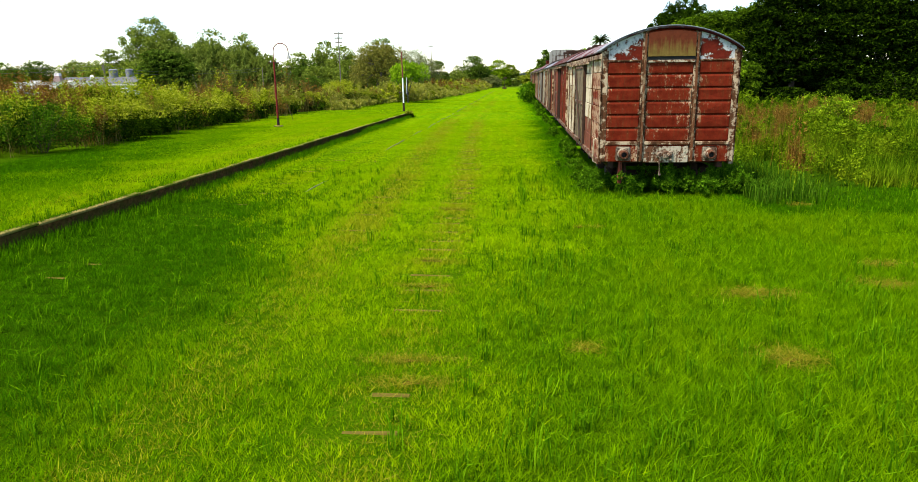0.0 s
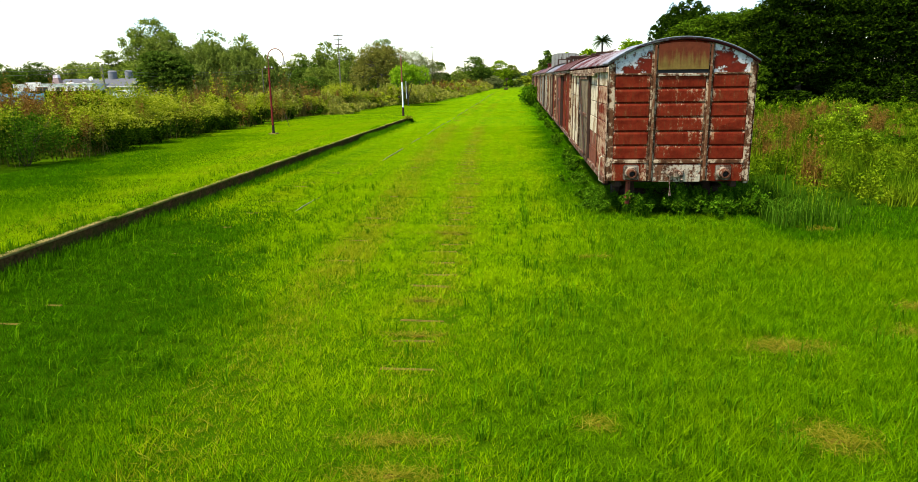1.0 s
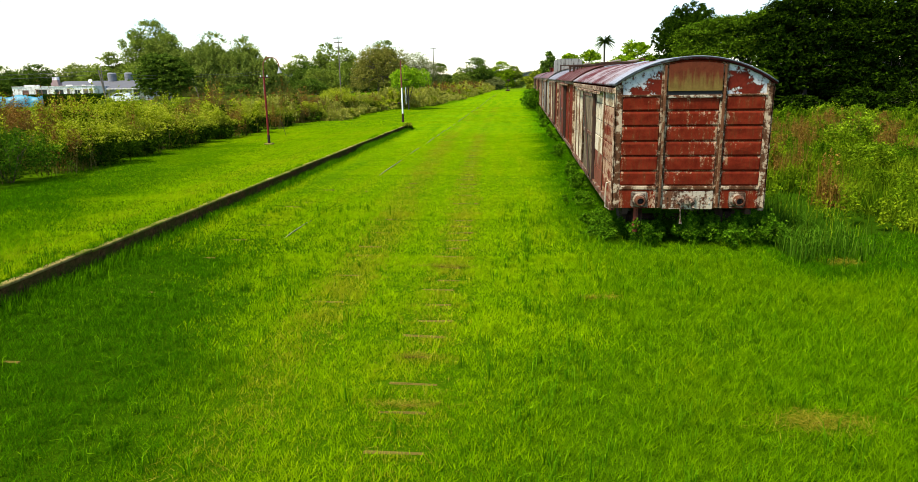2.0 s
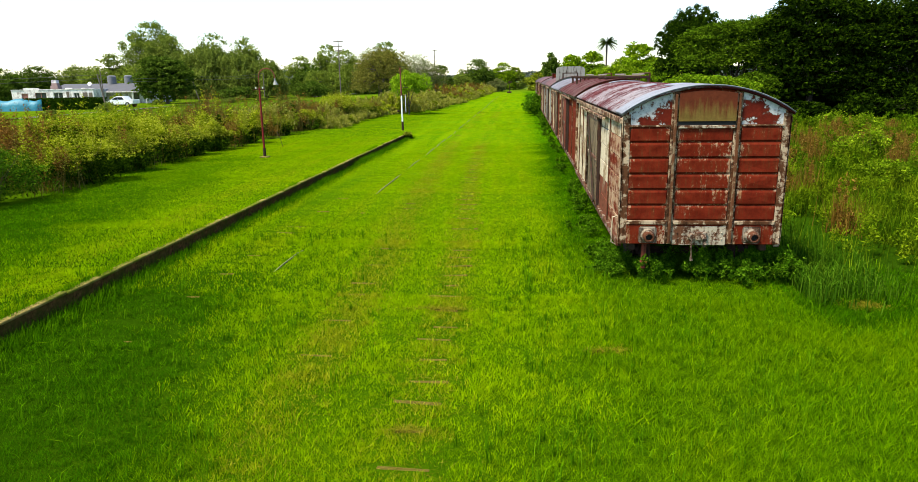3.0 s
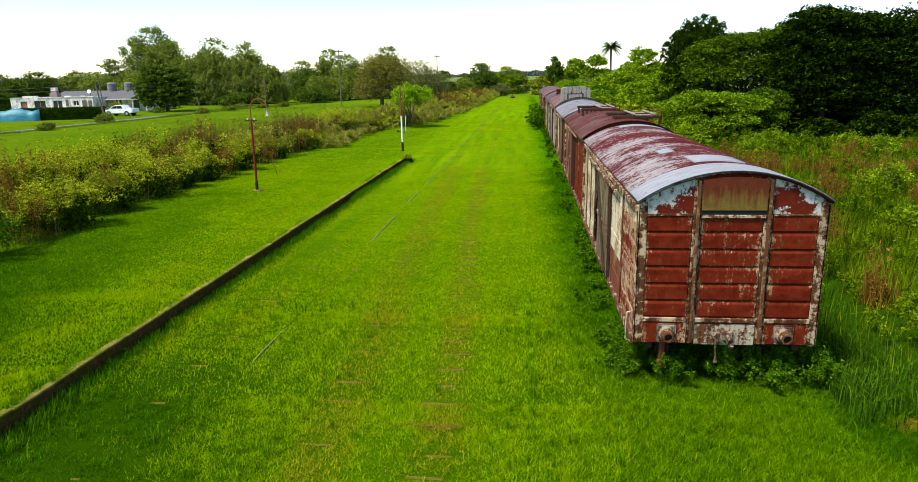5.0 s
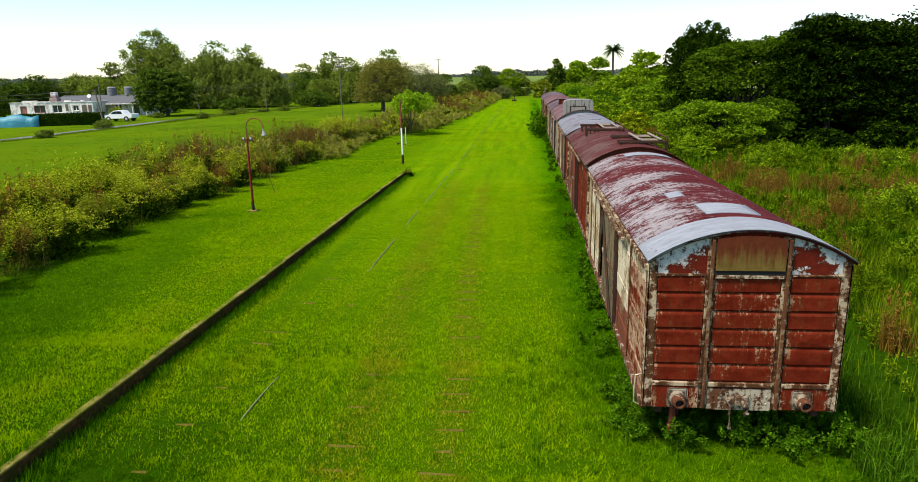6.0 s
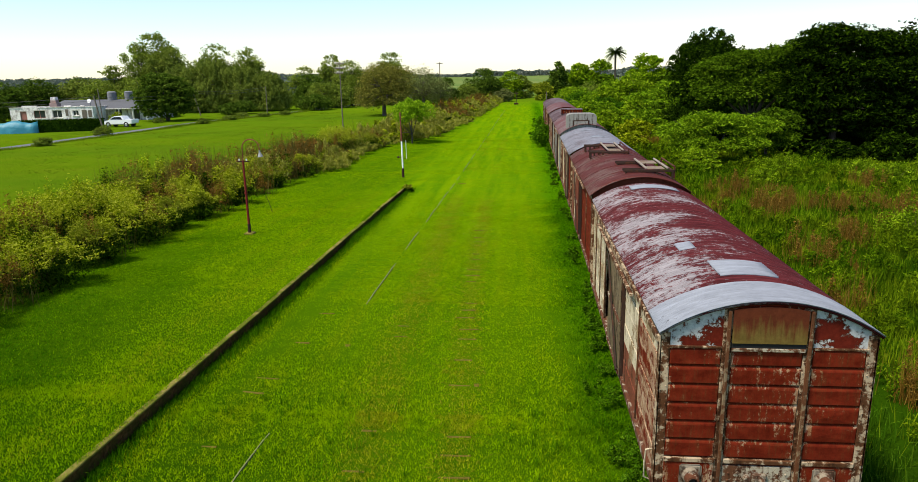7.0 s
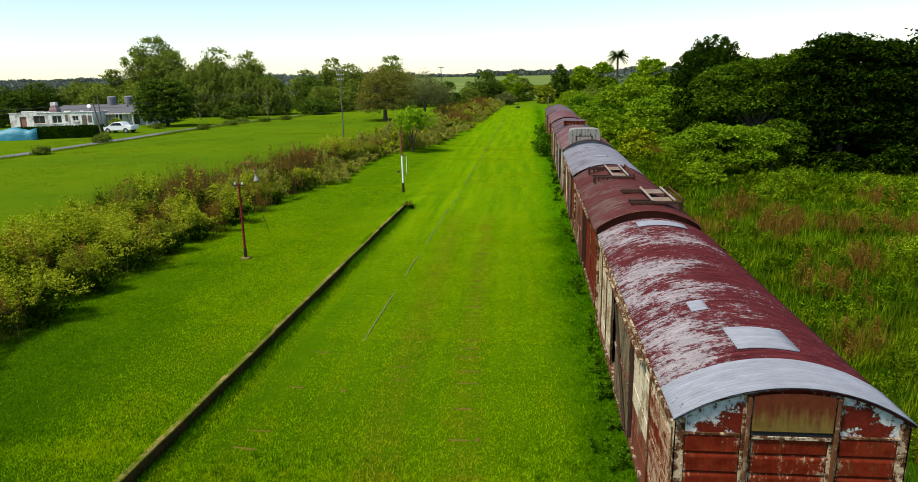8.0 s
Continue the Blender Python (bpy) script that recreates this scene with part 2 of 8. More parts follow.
def leaf_mat(name, c1, c2, c3, through_light=0.3, patch=0.0, patch_color=(0.1, 0.1, 0.02), patch_scale=0.25, clump=0.0, clump_scale=7.0, stretch=(1, 1, 1), clump_color=(0.012, 0.045, 0.001), sward=None):
    """Leaves or blades: tones vary from leaf to leaf and slowly from place to place; some light passes through."""
    k = Mat(name, 0.9, 0.0, 0.0)
    g = k.node("ShaderNodeNewGeometry")
    c = k.ramp(g.outputs["Random Per Island"], (0.0, c1), (0.62, c2), (1.0, c3))
    n = k.noise(patch_scale, 4, 0.6, stretch, "none")
    c = k.mix(k.maths("MULTIPLY", k.step(n, 0.42, 0.64), patch), c, patch_color)
    if sward:
        c = k.mix(k.maths("MULTIPLY", k.step(k.noise(0.55, 5, 0.62, shift="none"), 0.44, 0.62), sward[0]), c, sward[1])
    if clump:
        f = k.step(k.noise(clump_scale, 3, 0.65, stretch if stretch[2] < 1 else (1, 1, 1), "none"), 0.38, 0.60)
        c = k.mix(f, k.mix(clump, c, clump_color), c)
    k.color(c)
    tr = k.node("ShaderNodeBsdfTranslucent")
    k.link(c, tr.inputs["Color"])
    ms = k.node("ShaderNodeMixShader")
    ms.inputs[0].default_value = through_light
    k.link(k.b.outputs[0], ms.inputs[1])
    k.link(tr.outputs[0], ms.inputs[2])
    k.link(ms.outputs[0], k.t.nodes["Material Output"].inputs["Surface"])
    return k.m


M_GRASS = leaf_mat("mown_grass", (0.285, 0.450, 0.001), (0.340, 0.520, 0.002), (0.395, 0.580, 0.004), 0.50, 0.6, (0.440, 0.500, 0.006), 0.9, 0.42, 7.0, (2.0, 0.22, 1), (0.080, 0.190, 0.001), (0.35, (0.175, 0.380, 0.001)))
M_GRASS_MID = leaf_mat("fresh_green_grass", (0.105, 0.250, 0.001), (0.178, 0.355, 0.001), (0.260, 0.440, 0.003), 0.50, 0.5, (0.250, 0.385, 0.002), 0.5, 0.55, 7.0, (1.2, 0.8, 1), (0.030, 0.110, 0.001))
# Lush green, also laid as a darker colour where grass lies in shade.
M_GRASS_LUSH_SHADED = leaf_mat("lush_grass", (0.040, 0.135, 0.001), (0.078, 0.230, 0.001), (0.145, 0.335, 0.002), 0.50, 0.5, (0.046, 0.165, 0.001), 0.4, 0.5, 6.0)
M_DRYGRASS = leaf_mat("sun_dried_grass", (0.225, 0.265, 0.003), (0.325, 0.360, 0.008), (0.425, 0.440, 0.018), 0.40)
M_TUFT = leaf_mat("coarse_tuft_blades", (0.042, 0.125, 0.001), (0.080, 0.200, 0.002), (0.155, 0.295, 0.004), 0.30)
M_BLOSSOM = leaf_mat("cream_blossom", (0.300, 0.370, 0.010), (0.450, 0.490, 0.026), (0.600, 0.600, 0.085), 0.3)
M_SAPLING = leaf_mat("fresh_sapling_leaves", (0.130, 0.250, 0.006), (0.210, 0.360, 0.010), (0.320, 0.460, 0.022), 0.3)
M_STRAW = leaf_mat("dry_grass", (0.100, 0.105, 0.004), (0.200, 0.190, 0.010), (0.320, 0.290, 0.026), 0.2)
M_TALL = leaf_mat("tall_wild_grass", (0.036, 0.095, 0.002), (0.092, 0.190, 0.003), (0.220, 0.335, 0.010), 0.22, 0.5, (0.250, 0.280, 0.008), 0.3, 0.85, 0.8)
M_WEED = leaf_mat("weed_leaves", (0.018, 0.058, 0.002), (0.046, 0.120, 0.004), (0.105, 0.200, 0.010), 0.22)
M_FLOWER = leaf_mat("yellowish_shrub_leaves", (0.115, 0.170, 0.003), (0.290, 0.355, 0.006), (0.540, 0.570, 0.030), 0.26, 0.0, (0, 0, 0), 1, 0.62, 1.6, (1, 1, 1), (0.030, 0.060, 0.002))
M_OLIVE = leaf_mat("olive_weed_leaves", (0.095, 0.135, 0.006), (0.205, 0.245, 0.012), (0.350, 0.365, 0.034), 0.28)
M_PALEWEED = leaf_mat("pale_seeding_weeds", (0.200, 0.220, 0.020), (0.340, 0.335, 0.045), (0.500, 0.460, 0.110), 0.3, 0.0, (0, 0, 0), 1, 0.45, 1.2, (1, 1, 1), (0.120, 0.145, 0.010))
M_BROWN = leaf_mat("dry_brown_stalks", (0.100, 0.046, 0.007), (0.200, 0.098, 0.016), (0.330, 0.190, 0.045), 0.2)
M_RUSSETWEED = leaf_mat("russet_seed_heads", (0.105, 0.055, 0.008), (0.190, 0.105, 0.016), (0.310, 0.195, 0.038), 0.18)
M_STEM = leaf_mat("dull_olive_stems", (0.060, 0.050, 0.008), (0.110, 0.090, 0.018), (0.190, 0.160, 0.045), 0.1)
# Greens lowered so that the trees' shade is part of their colour.
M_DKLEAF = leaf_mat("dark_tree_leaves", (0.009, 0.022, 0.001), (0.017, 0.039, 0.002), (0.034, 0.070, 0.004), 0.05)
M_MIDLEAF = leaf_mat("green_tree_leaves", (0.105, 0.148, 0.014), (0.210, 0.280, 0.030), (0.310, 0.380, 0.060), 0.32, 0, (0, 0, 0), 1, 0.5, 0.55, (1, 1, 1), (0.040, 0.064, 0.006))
M_FIELD = leaf_mat("grazed_meadow_grass", (0.098, 0.162, 0.004), (0.118, 0.186, 0.006), (0.142, 0.210, 0.010), 0.35, 0.6, (0.155, 0.195, 0.01), 0.12)
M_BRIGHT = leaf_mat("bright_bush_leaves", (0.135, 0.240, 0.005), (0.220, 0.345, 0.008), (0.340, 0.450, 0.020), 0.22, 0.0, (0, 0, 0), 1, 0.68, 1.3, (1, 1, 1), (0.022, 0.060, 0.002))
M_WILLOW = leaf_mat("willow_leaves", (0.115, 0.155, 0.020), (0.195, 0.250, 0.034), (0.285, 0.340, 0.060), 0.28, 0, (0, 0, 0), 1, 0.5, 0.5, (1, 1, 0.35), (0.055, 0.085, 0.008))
M_RUSSET = leaf_mat("russet_tree_leaves", (0.100, 0.112, 0.018), (0.185, 0.175, 0.028), (0.255, 0.225, 0.045), 0.2)
M_GREYLEAF = leaf_mat("grey_green_leaves", (0.085, 0.104, 0.0264), (0.142, 0.160, 0.0461), (0.208, 0.226, 0.0659), 0.25)
# Pale greyed green: the haze over the far woods is put into the colour.
M_HAZED_FARLEAF = leaf_mat("hazed_far_wood_leaves", (0.105, 0.128, 0.105), (0.118, 0.142, 0.117), (0.132, 0.156, 0.130), 0.2)
# Near-black greens: shade inside the wood is put into the leaf colour.
M_WOOD_SHADED = leaf_mat("shaded_wood_leaves", (0.003, 0.008, 0.001), (0.011, 0.026, 0.001), (0.042, 0.084, 0.003), 0.05)
M_SPRAY = leaf_mat("feathery_green_leaves", (0.026, 0.056, 0.002), (0.054, 0.106, 0.004), (0.110, 0.185, 0.008), 0.12)
M_FEATHER = leaf_mat("light_feathery_leaves", (0.062, 0.128, 0.004), (0.130, 0.235, 0.006), (0.245, 0.360, 0.014), 0.18)
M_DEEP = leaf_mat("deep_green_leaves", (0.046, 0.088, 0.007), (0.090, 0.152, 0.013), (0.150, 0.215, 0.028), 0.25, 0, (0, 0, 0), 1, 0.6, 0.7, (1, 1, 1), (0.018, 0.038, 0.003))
# Dark body leaves: shade low inside the clumps is put into their colour.
M_SHRUB = leaf_mat("shaded_shrub_body_leaves", (0.008, 0.022, 0.001), (0.026, 0.058, 0.002), (0.065, 0.115, 0.005), 0.15)
kb = Mat("bark", 0.9)
kb.color(kb.mix(kb.noise(5, 6, 0.7, (3, 3, 0.5)), (0.035, 0.026, 0.018), (0.12, 0.095, 0.07))).bump(kb.noise(14, 5), 0.6, 0.02)
M_BARK = kb.m

kc = Mat("mossy_concrete", 1.0, 0.0, 0.05)
cn, cf = kc.noise(1.1, 6, 0.65), kc.noise(16, 6, 0.7)
cc = kc.mix(kc.step(cf, 0.3, 0.7), (0.140, 0.108, 0.026), (0.320, 0.245, 0.080))
cc = kc.mix(kc.step(cn, 0.40, 0.56), cc, (0.090, 0.105, 0.010))
kc.color(cc).bump(cf, 0.7, 0.012)
M_CONC = kc.m
kd = Mat("old_platform_wall", 1.0, 0.0, 0.05)
dn, df = kd.noise(1.7, 6, 0.65), kd.noise(13, 6, 0.7)
kd.color(kd.mix(kd.step(dn, 0.4, 0.62), kd.mix(kd.step(df, 0.3, 0.7), (0.016, 0.007, 0.003), (0.190, 0.092, 0.034)), (0.050, 0.052, 0.008))).bump(df, 0.8, 0.015)
M_PWALL = kd.m

kg = Mat("meadow_ground", 1.0, 0.0, 0.0)
gA, gB, gC = kg.noise(0.35, 7, 0.65, shift="none"), kg.noise(0.035, 5, 0.6, (0.5, 1.6, 1), "none"), kg.noise(9, 6, 0.75, shift="none")
gc = kg.mix(kg.step(gC, 0.3, 0.7), (0.062, 0.122, 0.002), (0.108, 0.188, 0.004))
gc = kg.mix(kg.maths("MULTIPLY", kg.step(gA, 0.42, 0.66), 0.65), gc, (0.115, 0.165, 0.006))
gc = kg.mix(kg.maths("MULTIPLY", kg.step(gB, 0.4, 0.7), 0.5), gc, (0.045, 0.115, 0.006))
sx = kg.node("ShaderNodeSeparateXYZ")
kg.link(kg.node("ShaderNodeTexCoord").outputs["Object"], sx.inputs[0])
gF = kg.noise(48, 5, 0.75, shift="none")
thatch = kg.mix(kg.step(gF, 0.36, 0.64), (0.028, 0.075, 0.001), (0.095, 0.195, 0.002))
mownarea = kg.maths("MULTIPLY", kg.step(sx.outputs["X"], -17.5, -15.0), kg.step(sx.outputs["Y"], 190, 150))
thatch = kg.mix(kg.maths("MULTIPLY", kg.step(kg.noise(0.55, 5, 0.62, shift="none"), 0.44, 0.62), 0.6), thatch, (0.035, 0.095, 0.001))
# Ground darkened at the left for the shade seen down between blades.
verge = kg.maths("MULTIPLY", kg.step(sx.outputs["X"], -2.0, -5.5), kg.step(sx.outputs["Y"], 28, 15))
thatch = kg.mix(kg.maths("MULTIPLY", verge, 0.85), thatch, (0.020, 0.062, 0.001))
swath = kg.step(kg.noise(0.9, 5, 0.6, (2.0, 0.10, 1), "none"), 0.36, 0.62)
swath = kg.mix(swath, (0.085, 0.205, 0.002), (0.180, 0.300, 0.002))
# The strip along the wagons is tinted darker for their shade.
swath = kg.mix(kg.step(sx.outputs["X"], 0.0, 1.6), swath, (0.062, 0.190, 0.001))
thatch = kg.mix(kg.maths("MULTIPLY", kg.step(sx.outputs["Y"], 14, 40), kg.maths("ADD", 0.12, kg.maths("MULTIPLY", kg.step(sx.outputs["X"], -9.5, -7.0), 0.60))), thatch, swath)
# Rough ground darkened for the shaded gaps among tall blades.
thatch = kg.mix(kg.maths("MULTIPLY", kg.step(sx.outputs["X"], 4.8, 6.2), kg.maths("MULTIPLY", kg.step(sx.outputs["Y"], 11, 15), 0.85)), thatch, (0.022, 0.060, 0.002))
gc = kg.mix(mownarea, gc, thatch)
far = kg.step(sx.outputs["Y"], 200, 260)
crop = kg.mix(kg.step(kg.noise(0.012, 3, 0.5, (0.15, 2.2, 1), "none"), 0.45, 0.55), (0.17, 0.20, 0.06), (0.075, 0.14, 0.035))
kg.color(kg.mix(far, gc, crop)).bump(kg.maths("ADD", gC, gF), 0.9, 0.05)
M_GROUND = kg.m
ks = Mat("bare_soil", 1.0, 0.0, 0.0)
ks.color(ks.mix(ks.noise(14, 6, 0.7), (0.060, 0.043, 0.006), (0.155, 0.112, 0.018))).bump(ks.noise(30, 5), 0.8, 0.015)
M_SOIL = ks.m
kr = Mat("asphalt_road", 0.9)
kr.color(kr.mix(kr.noise(3, 6, 0.7), (0.085, 0.085, 0.09), (0.15, 0.148, 0.145)))
M_ROAD = kr.m


def plain(name, c, rough=0.6, metal=0.0, var=0.25, scale=6):
    k = Mat(name, rough, metal)
    k.color(k.mix(k.noise(scale, 5, 0.65), tuple(v * (1 - var) for v in c), tuple(min(1, v * (1 + var)) for v in c)))
    return k.m


# ================= mesh helpers =================
def put(name, me, material, parent=None, label=""):
    ob = new(name, me)
    if material is not None and not me.materials:
        me.materials.append(material)
    if parent is not None:
        ob.parent = parent
    if label:
        ob["label"] = label
    return ob


def part(name, bm, material, parent=None, label="", smooth=False):
    me = bpy.data.meshes.new(name)
    bmesh.ops.recalc_face_normals(bm, faces=bm.faces)
    bm.to_mesh(me)
    bm.free()
    if smooth:
        for p in me.polygons:
            p.use_smooth = True
    return put(name, me, material, parent, label)


def thing(name, label, category, at=(0, 0, 0), turn=0, group="", kind=""):
    ob = new(name)
    ob.empty_display_size = 0.2
    ob.matrix_basis = pose(*at, 0, 0, turn)
    return tagged(ob, label, category, group, kind)


def box(bm, x0, x1, y0, y1, z0, z1, bevel=0.0, m=None):
    r = bmesh.ops.create_cube(bm, size=1)
    for v in r["verts"]:
        v.co = Vector(((x0 + x1) / 2 + v.co.x * (x1 - x0), (y0 + y1) / 2 + v.co.y * (y1 - y0), (z0 + z1) / 2 + v.co.z * (z1 - z0)))
    vs = r["verts"]
    if bevel:
        es = list({e for v in vs for e in v.link_edges})
        vs = list({v for f in bmesh.ops.bevel(bm, geom=es, offset=bevel, segments=1, affect="EDGES")["faces"] for v in f.verts})
    if m is not None:
        bmesh.ops.transform(bm, matrix=m, verts=vs)
    return bm


def rod(bm, p0, p1, r0, r1=None, n=8):
    p0, p1 = Vector(p0), Vector(p1)
    r1 = r0 if r1 is None else r1
    r = bmesh.ops.create_cone(bm, cap_ends=True, segments=n, radius1=r0, radius2=r1, depth=(p1 - p0).length)
    q = (p1 - p0).to_track_quat("Z", "Y").to_matrix().to_4x4()
    bmesh.ops.transform(bm, matrix=Matrix.Translation((p0 + p1) / 2) @ q, verts=r["verts"])
    return bm


def pipe(bm, pts, r, n=8):
    """A round bar through the points."""
    rings = []
    pts = [Vector(p) for p in pts]
    for i, p in enumerate(pts):
        d = (pts[min(i + 1, len(pts) - 1)] - pts[max(i - 1, 0)]).normalized()
        q = d.to_track_quat("Z", "Y").to_matrix()
        rr = r[i] if isinstance(r, (list, tuple)) else r
        rings.append([bm.verts.new(p + q @ Vector((math.cos(2 * math.pi * k / n) * rr, math.sin(2 * math.pi * k / n) * rr, 0))) for k in range(n)])
    for a, b in zip(rings, rings[1:]):
        for k in range(n):
            bm.faces.new((a[k], a[(k + 1) % n], b[(k + 1) % n], b[k]))
    bm.faces.new(rings[0][::-1])
    bm.faces.new(rings[-1])
    return bm


def prism(bm, poly, y0, y1):
    """A polygon in x, z drawn out along y."""
    a = [bm.verts.new((x, y0, z)) for x, z in poly]
    b = [bm.verts.new((x, y1, z)) for x, z in poly]
    n = len(poly)
    bm.faces.new(a)
    bm.faces.new(b[::-1])
    for i in range(n):
        bm.faces.new((a[i], b[i], b[(i + 1) % n], a[(i + 1) % n]))
    return bm


def raw_mesh(name, verts, faces):
    """A mesh from arrays: verts (n, 3), faces (m, k)."""
    me = bpy.data.meshes.new(name)
    faces = np.asarray(faces, dtype=np.int32)
    me.vertices.add(len(verts))
    me.vertices.foreach_set("co", np.ascontiguousarray(verts, dtype=np.float32).ravel())
    me.loops.add(faces.size)
    me.loops.foreach_set("vertex_index", faces.ravel())
    me.polygons.add(len(faces))
    me.polygons.foreach_set("loop_start", np.arange(len(faces), dtype=np.int32) * faces.shape[1])
    me.update(calc_edges=True)
    return me


def tri_mesh(name, tris):
    """tris: (n, 3, 3), each triangle an island of its own."""
    n = len(tris)
    return raw_mesh(name, tris.reshape(-1, 3), np.arange(n * 3).reshape(n, 3))


def quad_mesh(name, quads):
    n = len(quads)
    return raw_mesh(name, quads.reshape(-1, 3), np.arange(n * 4).reshape(n, 4))


def lattice(ix, iy, seed):
    h = (ix.astype(np.int64) * 374761393 + iy.astype(np.int64) * 668265263 + seed * 974711) & 0xFFFFFFFF
    h = ((h ^ (h >> 13)) * 1274126177) & 0xFFFFFFFF
    return ((h ^ (h >> 16)) & 0xFFFF) / 65535.0


def smooth_noise(x, y, seed=0):
    """Value noise, 0 to 1."""
    x, y = np.asarray(x, float), np.asarray(y, float)
    ix, iy = np.floor(x), np.floor(y)
    fx, fy = x - ix, y - iy
    fx, fy = fx * fx * (3 - 2 * fx), fy * fy * (3 - 2 * fy)
    a, b = lattice(ix, iy, seed), lattice(ix + 1, iy, seed)
    c, d = lattice(ix, iy + 1, seed), lattice(ix + 1, iy + 1, seed)
    return (a * (1 - fx) + b * fx) * (1 - fy) + (c * (1 - fx) + d * fx) * fy


def mottled(x, y, s, seed=0):
    return 0.55 * smooth_noise(x / s, y / s, seed) + 0.3 * smooth_noise(x / s * 2.3, y / s * 2.3, seed + 1) + 0.15 * smooth_noise(x / s * 5.1, y / s * 5.1, seed + 2)


# ================= the lie of the land =================
def platform_edge(y):
    return -7.53 + 0.0137 * np.clip(np.asarray(y, float), -30, 60)


PLAT_END, PLAT_Z = 44.6, 0.38


def ground_z(x, y):
    """Height of the soil; a low roughness all over, rising to the old platform's back."""
    x, y = np.asarray(x, float), np.asarray(y, float)
    near = np.exp(-((y - 20) / 160.0) ** 2)
    d = np.maximum(x - platform_edge(y), 0)
    bank = 0.12 * np.exp(-(d / 0.8) ** 2) * np.clip((PLAT_END + 4 - y) / 4, 0, 1)
    return (mottled(x, y, 3.1, 5) - 0.5) * 0.10 * near + (smooth_noise(x / 17, y / 17, 9) - 0.5) * 0.10 * near - 0.03 + bank


def axis(lo, hi, fine, reach):
    a = [0.0]
    while a[-1] < reach:
        a.append(a[-1] + fine * (1 + max(0.0, a[-1] - 30) / 12))
    return a


gx = np.array(sorted({round(v, 3) for v in axis(0, 0, 0.95, 4200)} | {-round(v, 3) for v in axis(0, 0, 0.95, 4200)}))
gy = np.array([-v for v in axis(0, 0, 2.5, 400)][:0:-1] + axis(0, 0, 0.95, 4300))
GX, GY = np.meshgrid(gx, gy)
GV = np.stack([GX, GY, ground_z(GX, GY)], -1).reshape(-1, 3)
nx, ny = len(gx), len(gy)
ii = (np.arange(ny - 1)[:, None] * nx + np.arange(nx - 1)[None]).ravel()
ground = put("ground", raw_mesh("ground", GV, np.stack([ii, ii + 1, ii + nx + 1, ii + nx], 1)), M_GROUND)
tagged(ground, "flat green meadow of short mown grass with old overgrown tracks", "ground", kind="structure")

# ================= platform =================
platform = thing("platform", "low overgrown station platform with a mossy concrete edge", "platform", kind="structure")
ys = np.linspace(-25, PLAT_END, 30)
ex = platform_edge(ys)
bm = bmesh.new()
rows_ = [[bm.verts.new((x - 0.14, y, -0.3)), bm.verts.new((x - 0.05, y, PLAT_Z - 0.042)), bm.verts.new((x - 0.5, y, PLAT_Z - 0.042)), bm.verts.new((x - 0.5, y, -0.3))] for x, y in zip(ex, ys)]
for a, b in zip(rows_, rows_[1:]):
    for k in range(4):
        bm.faces.new((a[k], a[(k + 1) % 4], b[(k + 1) % 4], b[k]))
bm.faces.new(rows_[0])
bm.faces.new(rows_[-1][::-1])
part("retaining_wall", bm, M_PWALL, platform)
# coping slabs, each on its own
slab = bmesh.new()
box(slab, -0.145, 0.0, 0.008, 1.492, -0.045, 0.003, 0.012)
slab_me = bpy.data.meshes.new("coping_slab")
slab.to_mesh(slab_me)
slab.free()
slab_me.materials.append(M_CONC)
yy = -10.0
while yy < PLAT_END - 1.4:
    x0, x1 = float(platform_edge(yy)), float(platform_edge(yy + 1.5))
    o = put("coping_slab", slab_me, None, platform)
    o.matrix_basis = pose(x0 + rng.normal(0, 0.012), yy, PLAT_Z + rng.normal(0, 0.008), rng.normal(0, 0.3), rng.normal(0, 0.8), -math.degrees(math.atan2(x1 - x0, 1.5)))
    yy += 1.5
# grassed top, running out in a ramp behind the far end
px = np.concatenate([[-0.16, -0.9], np.linspace(-2, -17, 16)])
py = np.concatenate([np.linspace(-25, PLAT_END, 50), PLAT_END + np.linspace(1, 12, 10)])
tv = []
for y in py:
    for k, d in enumerate(px):
        x = float(platform_edge(y)) + d
        z = PLAT_Z - 0.02 + 0.05 * (float(smooth_noise(x / 2.2, y / 2.2, 3)) - 0.5)
        run = max(0.0, (y - PLAT_END - 5.5) / 6.0, (-d - 11) / 6.0)
        fall = 0.55 * max(0.0, 1 + (d + 0.16) / 2.2) * min(1, max(0.0, y - PLAT_END))
        tv.append((x, y, z - 0.62 * min(1, run) - fall))
n1 = len(px)
ii = (np.arange(len(py) - 1)[:, None] * n1 + np.arange(n1 - 1)[None]).ravel()
put("platform_turf", raw_mesh("platform_turf", np.array(tv), np.stack([ii, ii + n1, ii + n1 + 1, ii + 1], 1)), M_GROUND, platform)

